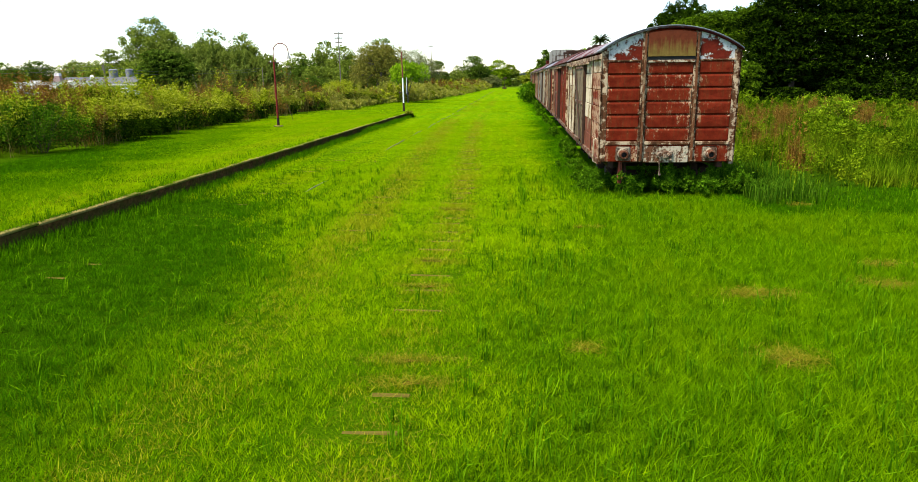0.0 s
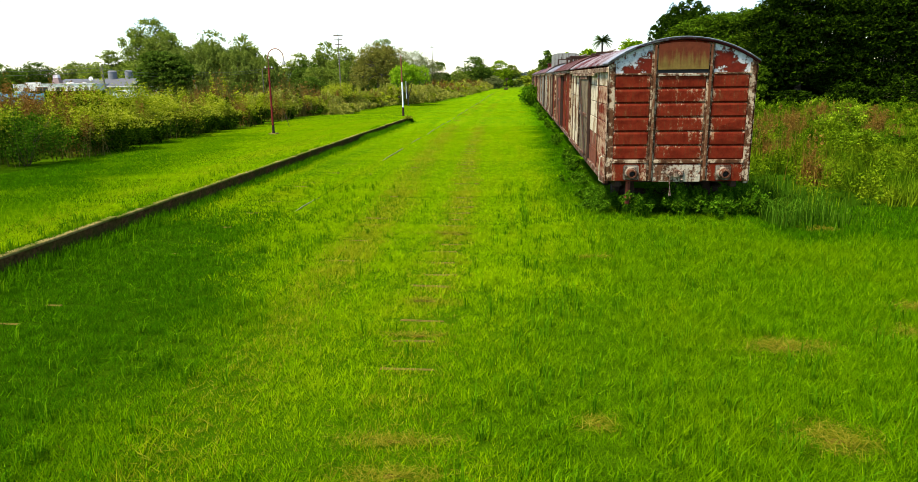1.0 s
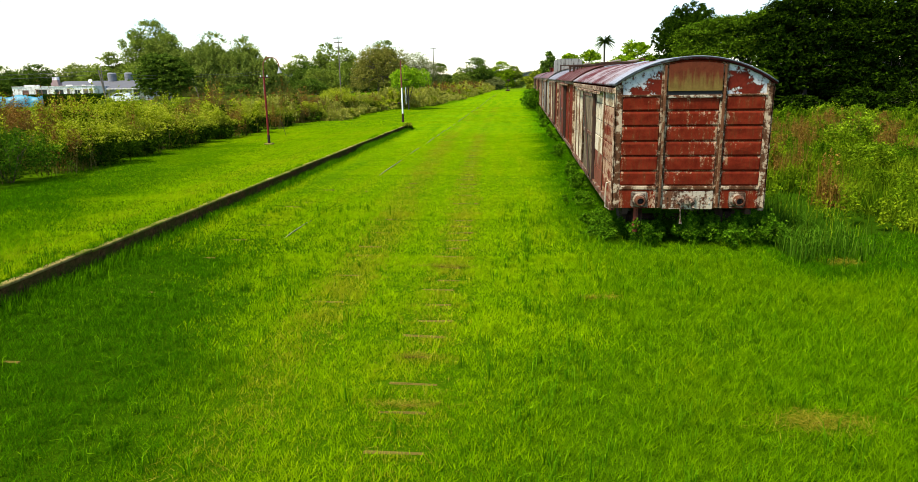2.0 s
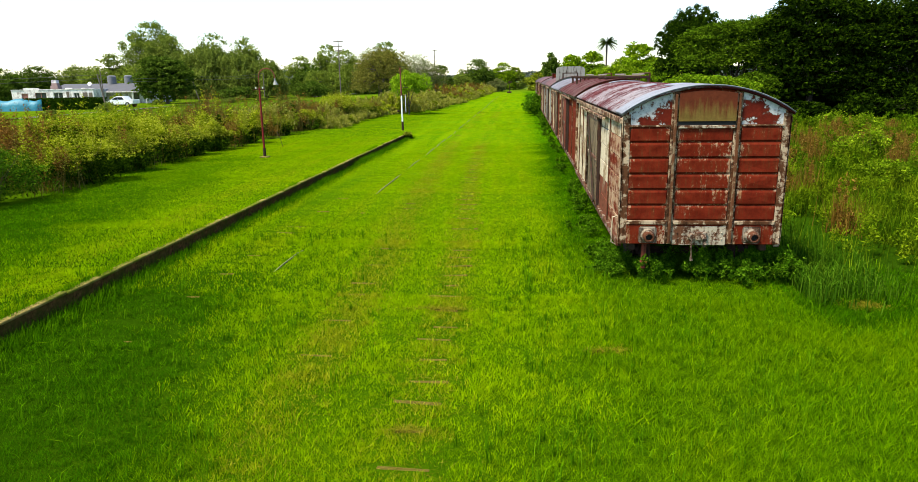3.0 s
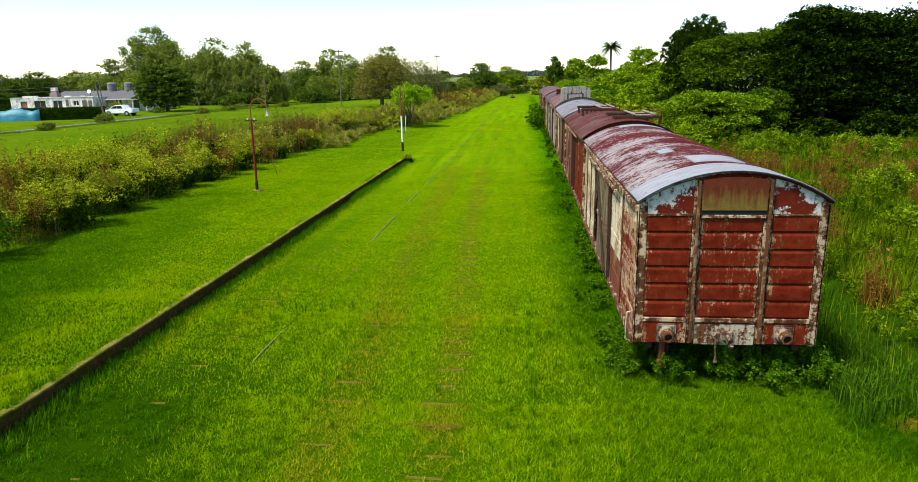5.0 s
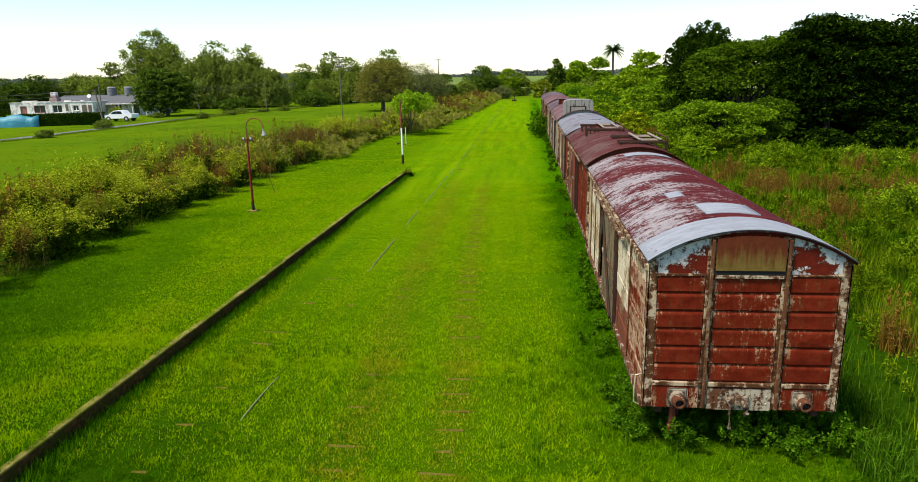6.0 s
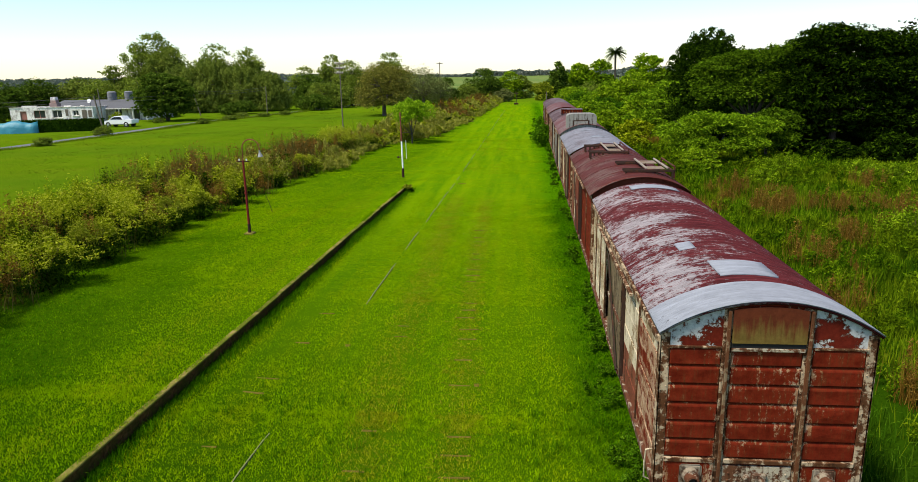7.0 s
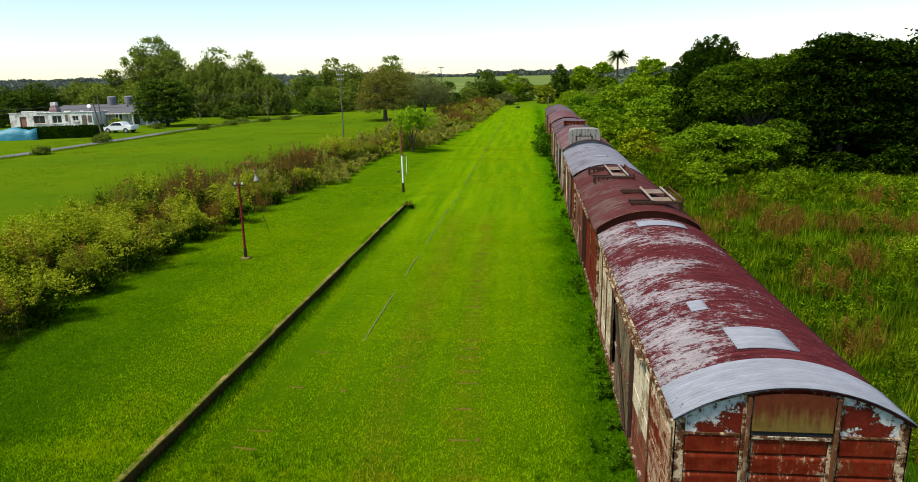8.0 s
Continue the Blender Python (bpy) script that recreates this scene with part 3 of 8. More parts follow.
def turf_z(x, y):
    x, y = np.asarray(x, float), np.asarray(y, float)
    e = platform_edge(y)
    run = np.clip(np.maximum((y - PLAT_END - 5.5) / 6.0, (e - x - 11) / 6.0), 0, 1)
    z = PLAT_Z - 0.02 + 0.05 * (smooth_noise(x / 2.2, y / 2.2, 3) - 0.5) - 0.62 * run
    z = z - 0.55 * np.clip(1 - (e - x - 0.16) / 2.2, 0, 1) * np.clip(y - PLAT_END, 0, 1)
    on = (x < e - 0.02) & (y < PLAT_END + 12) & (x > e - 17)
    return np.where(on, np.maximum(z, ground_z(x, y)), ground_z(x, y))


# ================= old rails in the grass =================
def rail_x(y):
    return np.interp(np.asarray(y, float), [2, 16, 25, 32, 40, 50, 75, 140], [-5.15, -4.83, -4.66, -4.62, -4.54, -4.40, -4.34, -4.25])


def sleeper_x(y):
    return np.interp(y, [0, 8, 13, 18, 22, 30, 40, 60, 140], [-0.74, -0.82, -0.95, -1.13, -1.35, -1.69, -1.98, -2.25, -2.4]) - 0.84


def rail(name, fx, y0, y1, label):
    bm = bmesh.new()
    prof = [(-0.013, 0.0), (0.013, 0.0), (0.020, -0.04), (0.009, -0.05), (0.009, -0.13), (-0.009, -0.13), (-0.009, -0.05), (-0.020, -0.04)]
    rings = []
    for y in np.linspace(y0, y1, 140):
        x, z = float(fx(y)), float(ground_z(fx(y), y)) + (0.032 - 0.034 * (float(smooth_noise(y / 1.1, 4.0, 66)) > 0.58) - 0.06 * (y < 15.8 or 17.4 < y < 22.5) if "thin" in label else -0.06)
        rings.append([bm.verts.new((x + a, y, z + b)) for a, b in prof])
    for a, b in zip(rings, rings[1:]):
        for k in range(8):
            bm.faces.new((a[k], a[(k + 1) % 8], b[(k + 1) % 8], b[k]))
    bm.faces.new(rings[0])
    bm.faces.new(rings[-1][::-1])
    return tagged(part(name, bm, M_DARK if "sunk" in label else M_RAIL), label, "rail", "rails", "structure")


kk = Mat("worn_rail_steel", 0.8, 0.0, 0.2)
kk.color(kk.mix(kk.noise(8, 5), (0.10, 0.115, 0.035), (0.19, 0.20, 0.08)))
M_RAIL = kk.m
kw = Mat("rotten_sleeper_timber", 1.0, 0.0, 0.0)
kw.color(kw.mix(kw.noise(5, 6, 0.7, (0.4, 3, 1)), (0.050, 0.042, 0.006), (0.165, 0.130, 0.026))).bump(kw.noise(18, 5), 0.7, 0.01)
M_SLEEPER = kw.m
sb = bmesh.new()
box(sb, -1.27, 1.27, -0.085, 0.085, -0.14, 0.0, 0.012)
sleeper_me = bpy.data.meshes.new("sleeper")
sb.to_mesh(sleeper_me)
sb.free()
sleeper_me.materials.append(M_SLEEPER)


def sleepers(label, fx, y0, y1, step, sink):
    bed = thing("sleeper_bed", label, "railway track", kind="structure")
    y = y0
    while y < y1:
        x = float(fx(y))
        o = put("sleeper", sleeper_me, None, bed)
        o.matrix_basis = pose(x + rng.normal(0, 0.08), y, float(ground_z(x + 0.8, y)) - 0.03 - abs(rng.normal(0, sink)), rng.normal(0, 1), rng.normal(0, 0.8), rng.normal(0, 1.5))
        y += step * rng.uniform(0.9, 1.12)
    return bed


end_bm = bmesh.new()
box(end_bm, -0.28, 0.28, -0.034, 0.034, -0.12, 0.0, 0.012)
end_me = bpy.data.meshes.new("sleeper_end")
end_bm.to_mesh(end_me)
end_bm.free()
end_me.materials.append(M_SLEEPER)


def sleeper_ends(bed, fx, y0, y1, step, row, seed, least, wander):
    """Where the turf has worn off the sleepers: short weathered stretches level with the soil."""
    for cell in range(int(y0 / step), int(y1 / step)):
        jig = float(lattice(np.array([cell]), np.array([row]), seed)[0])
        if jig > least:
            y = (cell + (0.3 + 0.4 * jig if wander else 0.5)) * step
            x = float(fx(y)) - 0.25 * (jig - 0.5)
            o = put("sleeper_end", end_me, None, bed)
            o.matrix_basis = pose(x, y, float(ground_z(x, y)) + 0.010, 0, rng.normal(0, 1.5), rng.normal(0, 2)) @ Matrix.Diagonal((rng.uniform(0.5, 1.15), rng.uniform(0.7, 1.2), 1, 1))


bed_ = sleepers("rotten timber sleepers almost lost in the grass", sleeper_x, 4.1, 52, 0.71, 0.012)
sleeper_ends(bed_, lambda y: sleeper_x(y) + 0.84, 4.2, 36, 0.71, 0, 77, 0.3, True)
sleeper_ends(bed_, lambda y: sleeper_x(y) - 0.84, 5.0, 24, 0.71, 1, 77, 0.75, True)
bed_ = sleepers("rotten timber sleepers beside the platform, lost in the grass", lambda y: rail_x(y) - 0.86, 6.1, 34, 0.74, 0.02)
sleeper_ends(bed_, lambda y: rail_x(y) - 0.95, 7.0, 26, 0.74, 5, 79, 0.5, False)
rail("rail", rail_x, 2, 140, "thin old rail half buried in the grass")
rail("rail", lambda y: rail_x(y) - 1.72, 2, 140, "rusty rail sunk in grass beside the platform")
rail("rail", lambda y: np.full_like(np.asarray(y, float), 2.80), 15.2, 130, "rusty rail sunk under the wagons")
rail("rail", lambda y: np.full_like(np.asarray(y, float), 4.48), 15.2, 130, "rusty rail sunk under the wagons")

# ================= wagons =================
WX = 3.635
HALF = 1.445


def arc_z(x, eave, rise, half=1.56):
    """Height of the arched roof over the wagon's middle line at x."""
    r = (half * half + rise * rise) / (2 * rise)
    return eave + rise - r + math.sqrt(max(0.0, r * r - x * x))


def roof_sheet(name, x0, x1, y0, y1, eave, rise, lift, material, parent, pitch=0.076, depth=0.013, thick=0.012, half=1.56, label=""):
    """A corrugated sheet bent over the arch; the flutes run across the wagon."""
    ncol = max(6, int(19 * (x1 - x0) / 3.1))
    step = pitch / 6 if pitch else 0.4
    ny_ = max(3, int((y1 - y0) / step) + 1)
    xs, ysl = np.linspace(x0, x1, ncol), np.linspace(y0, y1, ny_)
    zs = np.array([arc_z(float(x), eave, rise, half) for x in xs]) + lift
    wave = 2 * depth * (np.abs(np.sin(np.pi * ysl / pitch)) - 0.6) if pitch else np.zeros(ny_)
    X, Y = np.meshgrid(xs, ysl)
    top = np.stack([X, Y, zs[None] + wave[:, None]], -1).reshape(-1, 3)
    bot = top - np.array([0, 0, thick])
    i0 = (np.arange(ny_ - 1)[:, None] * ncol + np.arange(ncol - 1)[None]).ravel()
    F = [np.stack([i0, i0 + 1, i0 + ncol + 1, i0 + ncol], 1)]
    k = len(top)
    F.append(F[0][:, ::-1] + k)
    rim = list(range(ncol)) + [ncol * (j + 1) - 1 for j in range(1, ny_)] + [ncol * (ny_ - 1) + c for c in range(ncol - 2, -1, -1)] + [ncol * j for j in range(ny_ - 2, 0, -1)]
    a = np.array(rim)
    b = np.roll(a, -1)
    F.append(np.stack([a, a + k, b + k, b], 1))
    return put(name, raw_mesh(name, np.concatenate([top, bot]), np.concatenate(F)), material, parent, label)


def pressed_panel(x0, x1, z0, z1, y=0.0):
    """A pressed steel sheet facing -y: undercut below, flat face, sloping back to the top and sides."""
    bm = bmesh.new()
    d = 0.030
    back = [(x0, z0), (x1, z0), (x1, z1), (x0, z1)]
    face = [(x0 + 0.022, z0 + 0.030), (x1 - 0.022, z0 + 0.030), (x1 - 0.022, z1 - 0.060), (x0 + 0.022, z1 - 0.060)]
    mid = [((a[0] * 0.35 + b[0] * 0.65), (a[1] * 0.35 + b[1] * 0.65)) for a, b in zip(back, face)]
    r0 = [bm.verts.new((a, y - 0.006, b)) for a, b in back]
    r1 = [bm.verts.new((a, y - 0.006 - d * 0.8, b)) for a, b in mid]
    r2 = [bm.verts.new((a, y - 0.006 - d, b)) for a, b in face]
    for p, q in ((r0, r1), (r1, r2)):
        for k in range(4):
            bm.faces.new((p[k], p[(k + 1) % 4], q[(k + 1) % 4], q[k]))
    cx, cz = (x0 + x1) / 2, (z0 + z1) / 2 - 0.02
    c = bm.verts.new((cx + rng.normal(0, 0.1), y - 0.006 - d + rng.normal(0, 0.006), cz))
    for k in range(4):
        bm.faces.new((r2[k], r2[(k + 1) % 4], c))
    return bm


def rivets(bm, pts, axis_y=True, r=0.014):
    for p in pts:
        d = Vector((0, -0.012, 0)) if axis_y else Vector((-0.012, 0, 0))
        rod(bm, Vector(p), Vector(p) + d, r, r * 0.6, 6)


def buffer_part(x, z, parent):
    """A worn cast buffer socket with its plunger gone."""
    bm = bmesh.new()
    box(bm, x - 0.16, x + 0.16, -0.065, -0.03, z - 0.15, z + 0.17, 0.03)
    rod(bm, (x, -0.06, z), (x, -0.15, z), 0.135, 0.115, 14)
    bf = part("buffer", bm, M_CAST, parent, "flaked cast iron buffer socket")
    bm = bmesh.new()
    n = 14
    ring = []
    for yy_, r in ((-0.15, 0.11), (-0.26, 0.09), (-0.265, 0.065), (-0.17, 0.06)):
        ring.append([bm.verts.new((x + r * math.cos(2 * math.pi * i / n), yy_, z + r * math.sin(2 * math.pi * i / n))) for i in range(n)])
    for p, q in zip(ring, ring[1:]):
        for i in range(n):
            bm.faces.new((p[i], p[(i + 1) % n], q[(i + 1) % n], q[i]))
    bm.faces.new(ring[-1])
    part("sleeve", bm, M_RUSTPOST, bf)
    # Black plug standing for the darkness inside the open sleeve.
    bm = bmesh.new()
    rod(bm, (x, -0.168, z), (x, -0.20, z), 0.056, 0.05, 12)
    part("bore", bm, M_BLACK, bf)


def wheelset(y, parent):
    bm = bmesh.new()
    rod(bm, (-0.9, y, 0.33), (0.9, y, 0.33), 0.07, n=10)
    ax = part("axle", bm, M_DARK, parent)
    for s in (-1, 1):
        bm = bmesh.new()
        rod(bm, (s * 0.78, y, 0.33), (s * 0.91, y, 0.33), 0.44, 0.43, 20)
        rod(bm, (s * 0.74, y, 0.33), (s * 0.78, y, 0.33), 0.47, 0.47, 20)
        rod(bm, (s * 0.91, y, 0.33), (s * 0.98, y, 0.33), 0.13, 0.11, 12)
        part("wheel", bm, M_DARK, ax)
        bm = bmesh.new()
        box(bm, s * 1.08 - 0.09, s * 1.08 + 0.09, y - 0.15, y + 0.15, 0.2, 0.5, 0.03)
        box(bm, s * 1.08 - 0.03, s * 1.08 + 0.03, y - 0.55, y + 0.55, 0.5, 0.57, 0.01)
        part("axle_box", bm, M_DARK, ax)


def side_rows(y0, y1, z0, z1, n, material, parent, x=-HALF, single=True, low=None, low_rows=0):
    """Sheets laid one over the other between two posts of a side wall."""
    h = (z1 - z0) / n
    lone = bmesh.new()
    for i in range(n):
        bm = bmesh.new() if single else lone
        s = 1 if x < 0 else -1
        w = 0.012 * (i % 2)
        box(bm, min(x, x + s * 0.03) + w * s * 0.5, max(x, x + s * 0.03) + w * s * 0.5, y0 + 0.01, y1 - 0.01, z0 + i * h + 0.007, z0 + (i + 1) * h - 0.007, 0.006)
        if single:
            part("side_panel", bm, low if low is not None and i < low_rows else material, parent)
    if single:
        lone.free()
    else:
        part("side_panel", lone, material, parent)


def side_post(y, z0, z1, material, parent, w=0.09, x=-HALF, deep=0.055):
    bm = bmesh.new()
    s = -1 if x < 0 else 1
    xa, xb = sorted((x, x + s * deep))
    box(bm, xa, xb, y - w / 2, y + w / 2, z0, z1, 0.008)
    box(bm, *sorted((x + s * deep, x + s * (deep + 0.013))), y - w / 6, y + w / 6, z0 + 0.02, z1 - 0.02, 0.004)
    if x < 0:
        rivets(bm, [(x - deep, y - w * 0.36, z0 + 0.1 + 0.16 * i) for i in range(int((z1 - z0 - 0.1) / 0.16))], False, 0.011)
    part("post", bm, material, parent)


def wagon(y0, y1, label, bays, roof_material, eave=3.05, rise=0.53, floor=0.73, pitch=0.076, end_material=None, single=True, brow=0.0, reach=1.56, at_x=WX):
    """A goods wagon. bays: from the near end, (length, kind, material) along the wall on the track side."""
    L = y1 - y0
    w = thing("wagon", label, "wagon", (at_x, y0, 0), group="row of old goods wagons")
    top = eave - 0.03
    # underframe
    bm = bmesh.new()
    for s in (-1, 1):
        box(bm, s * 1.2 - 0.06, s * 1.2 + 0.06, 0.05, L - 0.05, floor - 0.14, floor + 0.02, 0.01)
    box(bm, -1.1, 1.1, 0.25, L - 0.25, floor - 0.06, floor + 0.03)
    part("underframe", bm, M_DARK, w)
    for y in ((1.1, 2.9, L - 2.9, L - 1.1)):
        wheelset(y, w)
    bm = bmesh.new()
    box(bm, -HALF + 0.04, HALF - 0.04, 0.06, L - 0.06, floor + 0.03, floor + 0.08)
    part("floor_deck", bm, M_WOOD, w)
    # wall on the track side
    y = 0.13
    for length, kind, material in bays:
        e = min(y + length, L - 0.12)
        if kind == "rows":
            side_rows(y, e, floor + 0.06, top, 6, material, w, single=single)
        elif kind == "red_low":
            side_rows(y, e, floor + 0.06, top, 6, M_WHITE, w, single=single, low=material, low_rows=5)
        elif kind == "white_low":
            side_rows(y, e, floor + 0.06, top, 6, material, w, single=single, low=M_PINK, low_rows=2)
        elif kind == "door":
            d = bmesh.new()
            n = max(4, int(length / 0.24))
            box(d, -HALF - 0.062, -HALF - 0.05, y + 0.01, e - 0.01, floor + 0.03, top - 0.06)
            door = part("sliding_door", d, material, w, "weathered sliding door pushed part way")
            for i in range(n):
                ya, yb = y + (e - y) * i / n, y + (e - y) * (i + 1) / n
                d = bmesh.new()
                box(d, -HALF - 0.086, -HALF - 0.063, ya + 0.006, yb - 0.006, floor + 0.03 + rng.uniform(0, 0.03), top - 0.06, 0.004)
                part("board", d, material, door)
            for za in (floor + 0.12, (floor + top) / 2, top - 0.2):
                b2 = bmesh.new()
                box(b2, -HALF - 0.11, -HALF - 0.087, y + 0.02, e - 0.02, za - 0.045, za + 0.045, 0.006)
                part("door_rail", b2, M_RUSTPOST, door)
            b2 = bmesh.new()
            for p, q in (((y + 0.06, floor + 0.15), (e - 0.06, top - 0.25)),):
                ang = math.degrees(math.atan2(q[1] - p[1], q[0] - p[0]))
                ln = math.hypot(q[1] - p[1], q[0] - p[0])
                box(b2, -0.014, 0.014, -ln / 2, ln / 2, -0.05, 0.05, 0.005, pose(-HALF - 0.127, (p[0] + q[0]) / 2, (p[1] + q[1]) / 2, ang, 0, 0))
            part("diagonal_brace", b2, M_DARK, door)
        elif kind == "open":
            pass
        side_post(y, floor, top, M_DARK if kind in ("open", "door") else M_RUSTWEB, w, 0.075 if kind in ("open", "door") else 0.045, deep=0.055 if kind in ("open", "door") else 0.014)
        y = e
    side_post(L - 0.1, floor, top, M_POST, w, 0.12)
    # wall on the far side
    bm = bmesh.new()
    box(bm, HALF - 0.03, HALF, 0.1, L - 0.1, floor + 0.05, top)
    for i in range(9):
        box(bm, HALF, HALF + 0.05, 0.1 + (L - 0.25) * i / 8, 0.17 + (L - 0.25) * i / 8, floor, top)
    part("side_wall", bm, M_RED_WORN, w)
    bm = bmesh.new()
    for s in (-1, 1):
        box(bm, s * HALF - 0.05, s * HALF + 0.05, 0.06, L - 0.06, floor - 0.07, floor + 0.06, 0.01)
    part("sole_bar", bm, M_RUSTPOST, w)
    bm = bmesh.new()
    for s in (-1, 1):
        box(bm, s * (HALF + 0.015) - 0.05, s * (HALF + 0.015) + 0.05, 0.02, L - 0.02, top - 0.09, top + 0.01, 0.008)
    box(bm, -HALF - 0.13, -HALF - 0.065, L * 0.22, L * 0.78, top - 0.16, top - 0.1, 0.008)
    part("cant_rail", bm, M_POST, w)
    # ends: a plate under the arch
    for ya, yb in ((0.0, 0.03), (L - 0.03, L)):
        poly = [(-HALF + 0.01, floor)] + [(HALF - 0.01, floor)] + [(x, arc_z(x, eave, rise) - 0.02) for x in np.linspace(HALF - 0.01, -HALF + 0.01, 18)]
        bm = bmesh.new()
        prism(bm, poly, ya, yb)
        part("end_plate", bm, end_material or M_RED_WORN, w)
    # roof
    roof_sheet("roof", -reach, reach, -0.10 - brow, L + 0.10, eave, rise, 0.0, roof_material, w, pitch, 0.019 if pitch else 0)
    return w


def detailed_end(w, eave=3.05, rise=0.53, floor=0.73):
    """The near end of the first wagon: pressed sheets between stanchions, headstock, buffers and plate."""
    zs = [1.18 + 0.29 * i for i in range(7)]
    cols = [(-1.333, -0.612), (-0.488, 0.488), (0.612, 1.333)]
    for c, (x0, x1) in enumerate(cols):
        for i in range(6):
            part("end_panel", pressed_panel(x0, x1, zs[i], zs[i + 1] - 0.001), M_RED if c != 1 else M_RED_WORN, w)
    for s in (-1, 1):
        xs = np.linspace(0.615, 1.36, 9)
        poly = [(0.615, 2.93), (1.36, 2.93)] + [(float(x), arc_z(float(x), eave, rise) - 0.035) for x in xs[::-1]]
        bm = bmesh.new()
        prism(bm, [(s * a, b) for a, b in poly], -0.022, -0.004)
        part("end_gable", bm, M_TYMP, w, "white primer showing through red flakes")
        bm = bmesh.new()
        box(bm, *sorted((s * 0.63, s * 1.35)), -0.05, -0.022, 2.90, 2.935, 0.006)
        part("ledge", bm, M_POST, w)
    # stanchions
    for s in (-1, 1):
        bm = bmesh.new()
        x = s * 0.55
        zt = arc_z(x, eave, rise) - 0.05
        box(bm, x - 0.018, x + 0.018, -0.080, -0.03, floor + 0.02, zt - 0.02, 0.006)
        box(bm, x - 0.024, x + 0.024, -0.090, -0.080, floor + 0.02, zt - 0.03, 0.004)
        st_ = part("stanchion", bm, M_RUSTWEB, w)
        bm = bmesh.new()
        box(bm, x - 0.064, x + 0.064, -0.03, -0.004, floor, zt, 0.004)
        rivets(bm, [(x + d * 0.047, -0.03, floor + 0.12 + 0.155 * i) for i in range(16) for d in (-1, 1)], True, 0.010)
        part("flange", bm, M_POST, st_, "flaking pale painted flange")
        # corner angle
        bm = bmesh.new()
        x = s * 1.40
        box(bm, x - 0.07, x + 0.07, -0.034, -0.004, floor, eave + 0.05, 0.004)
        box(bm, *sorted((s * HALF, s * (HALF + 0.03))), -0.034, 0.12, floor, eave + 0.0, 0.004)
        rivets(bm, [(x + d * 0.04, -0.034, floor + 0.1 + 0.145 * i + d * 0.03) for i in range(16) for d in (-1, 1)], True, 0.012)
        rivets(bm, [(-HALF - 0.03, 0.06, floor + 0.1 + 0.15 * i) for i in range(15)] if s < 0 else [], False, 0.012)
        part("corner_post", bm, M_POST, w)
    # headstock
    for x0, x1 in ((-1.33, -0.615), (0.615, 1.33)):
        bm = bmesh.new()
        box(bm, x0, x1, -0.045, -0.004, floor, 1.10, 0.008)
        part("headstock", bm, M_RED_WORN, w)
    bm = bmesh.new()
    box(bm, -0.485, 0.485, -0.045, -0.004, floor - 0.02, 1.07, 0.008)
    rivets(bm, [(x, -0.045, z) for x in (-0.4, -0.28, 0.3, 0.41) for z in (0.83, 0.95)], True, 0.018)
    part("coupling_plate", bm, M_PLATE, w, "cream coupling plate streaked with rust")
    bm = bmesh.new()
    for x0, x1 in cols:
        box(bm, x0, x1, -0.06, -0.004, 1.105, 1.175, 0.008)
    part("ledge", bm, M_POST, w, "cream ledge streaked with rust")
    for s in (-1, 1):
        buffer_part(s * 0.94, 0.90, w)
    # draw hook
    bm = bmesh.new()
    box(bm, -0.06, 0.14, -0.10, -0.045, 0.80, 0.97, 0.02)
    rod(bm, (-0.14, -0.05, 0.88), (-0.14, -0.13, 0.88), 0.062, 0.05, 12)
    pipe(bm, [(0.05, -0.08, 0.90), (0.05, -0.2, 0.90), (0.05, -0.28, 0.87), (0.05, -0.31, 0.80), (0.05, -0.27, 0.75), (0.05, -0.22, 0.77)], [0.045, 0.045, 0.042, 0.04, 0.03, 0.015], 8)
    part("draw_hook", bm, M_CAST, w)
    bm = bmesh.new()
    pipe(bm, [(-0.14, -0.12, 0.86), (-0.15, -0.14, 0.7), (-0.14, -0.14, 0.52), (-0.13, -0.13, 0.44)], [0.016, 0.016, 0.016, 0.03], 8)
    part("brake_hose", bm, M_CAST, w, "grey brake hose hanging loose")
    # name plate flap over a slot
    bm = bmesh.new()
    poly = [(-0.5, 3.0), (0.5, 3.0)] + [(float(x), arc_z(float(x), eave, rise) - 0.075) for x in np.linspace(0.5, -0.5, 9)]
    prism(bm, poly, -0.085, -0.065)
    part("flap", bm, M_SIGN, w, "rusted yellow plate")
    # Solid black block in place of the shade in the gap.
    bm = bmesh.new()
    box(bm, -0.5, 0.5, -0.064, -0.006, 2.925, 2.998)
    part("slot_shade_fill", bm, M_BLACK, w)
    bm = bmesh.new()
    box(bm, -0.5, 0.5, -0.072, -0.006, 2.872, 2.923, 0.006)
    part("ledge", bm, M_PLATE, w)
    # step hanger and corner rail
    bm = bmesh.new()
    box(bm, -1.02, -0.93, 0.04, 0.10, 0.22, 0.73, 0.01)
    box(bm, -1.04, -0.91, 0.0, 0.14, 0.34, 0.37, 0.005)
    part("step_hanger", bm, M_BRICKRED, w)
    bm = bmesh.new()
    pipe(bm, [(-HALF - 0.04, 0.05, 1.25), (-HALF - 0.13, 0.07, 1.22), (-HALF - 0.14, 0.1, 1.0), (-HALF - 0.13, 0.14, 0.72), (-HALF - 0.03, 0.16, 0.66)], 0.013, 6)
    part("grab_rail", bm, M_WHITE, w)


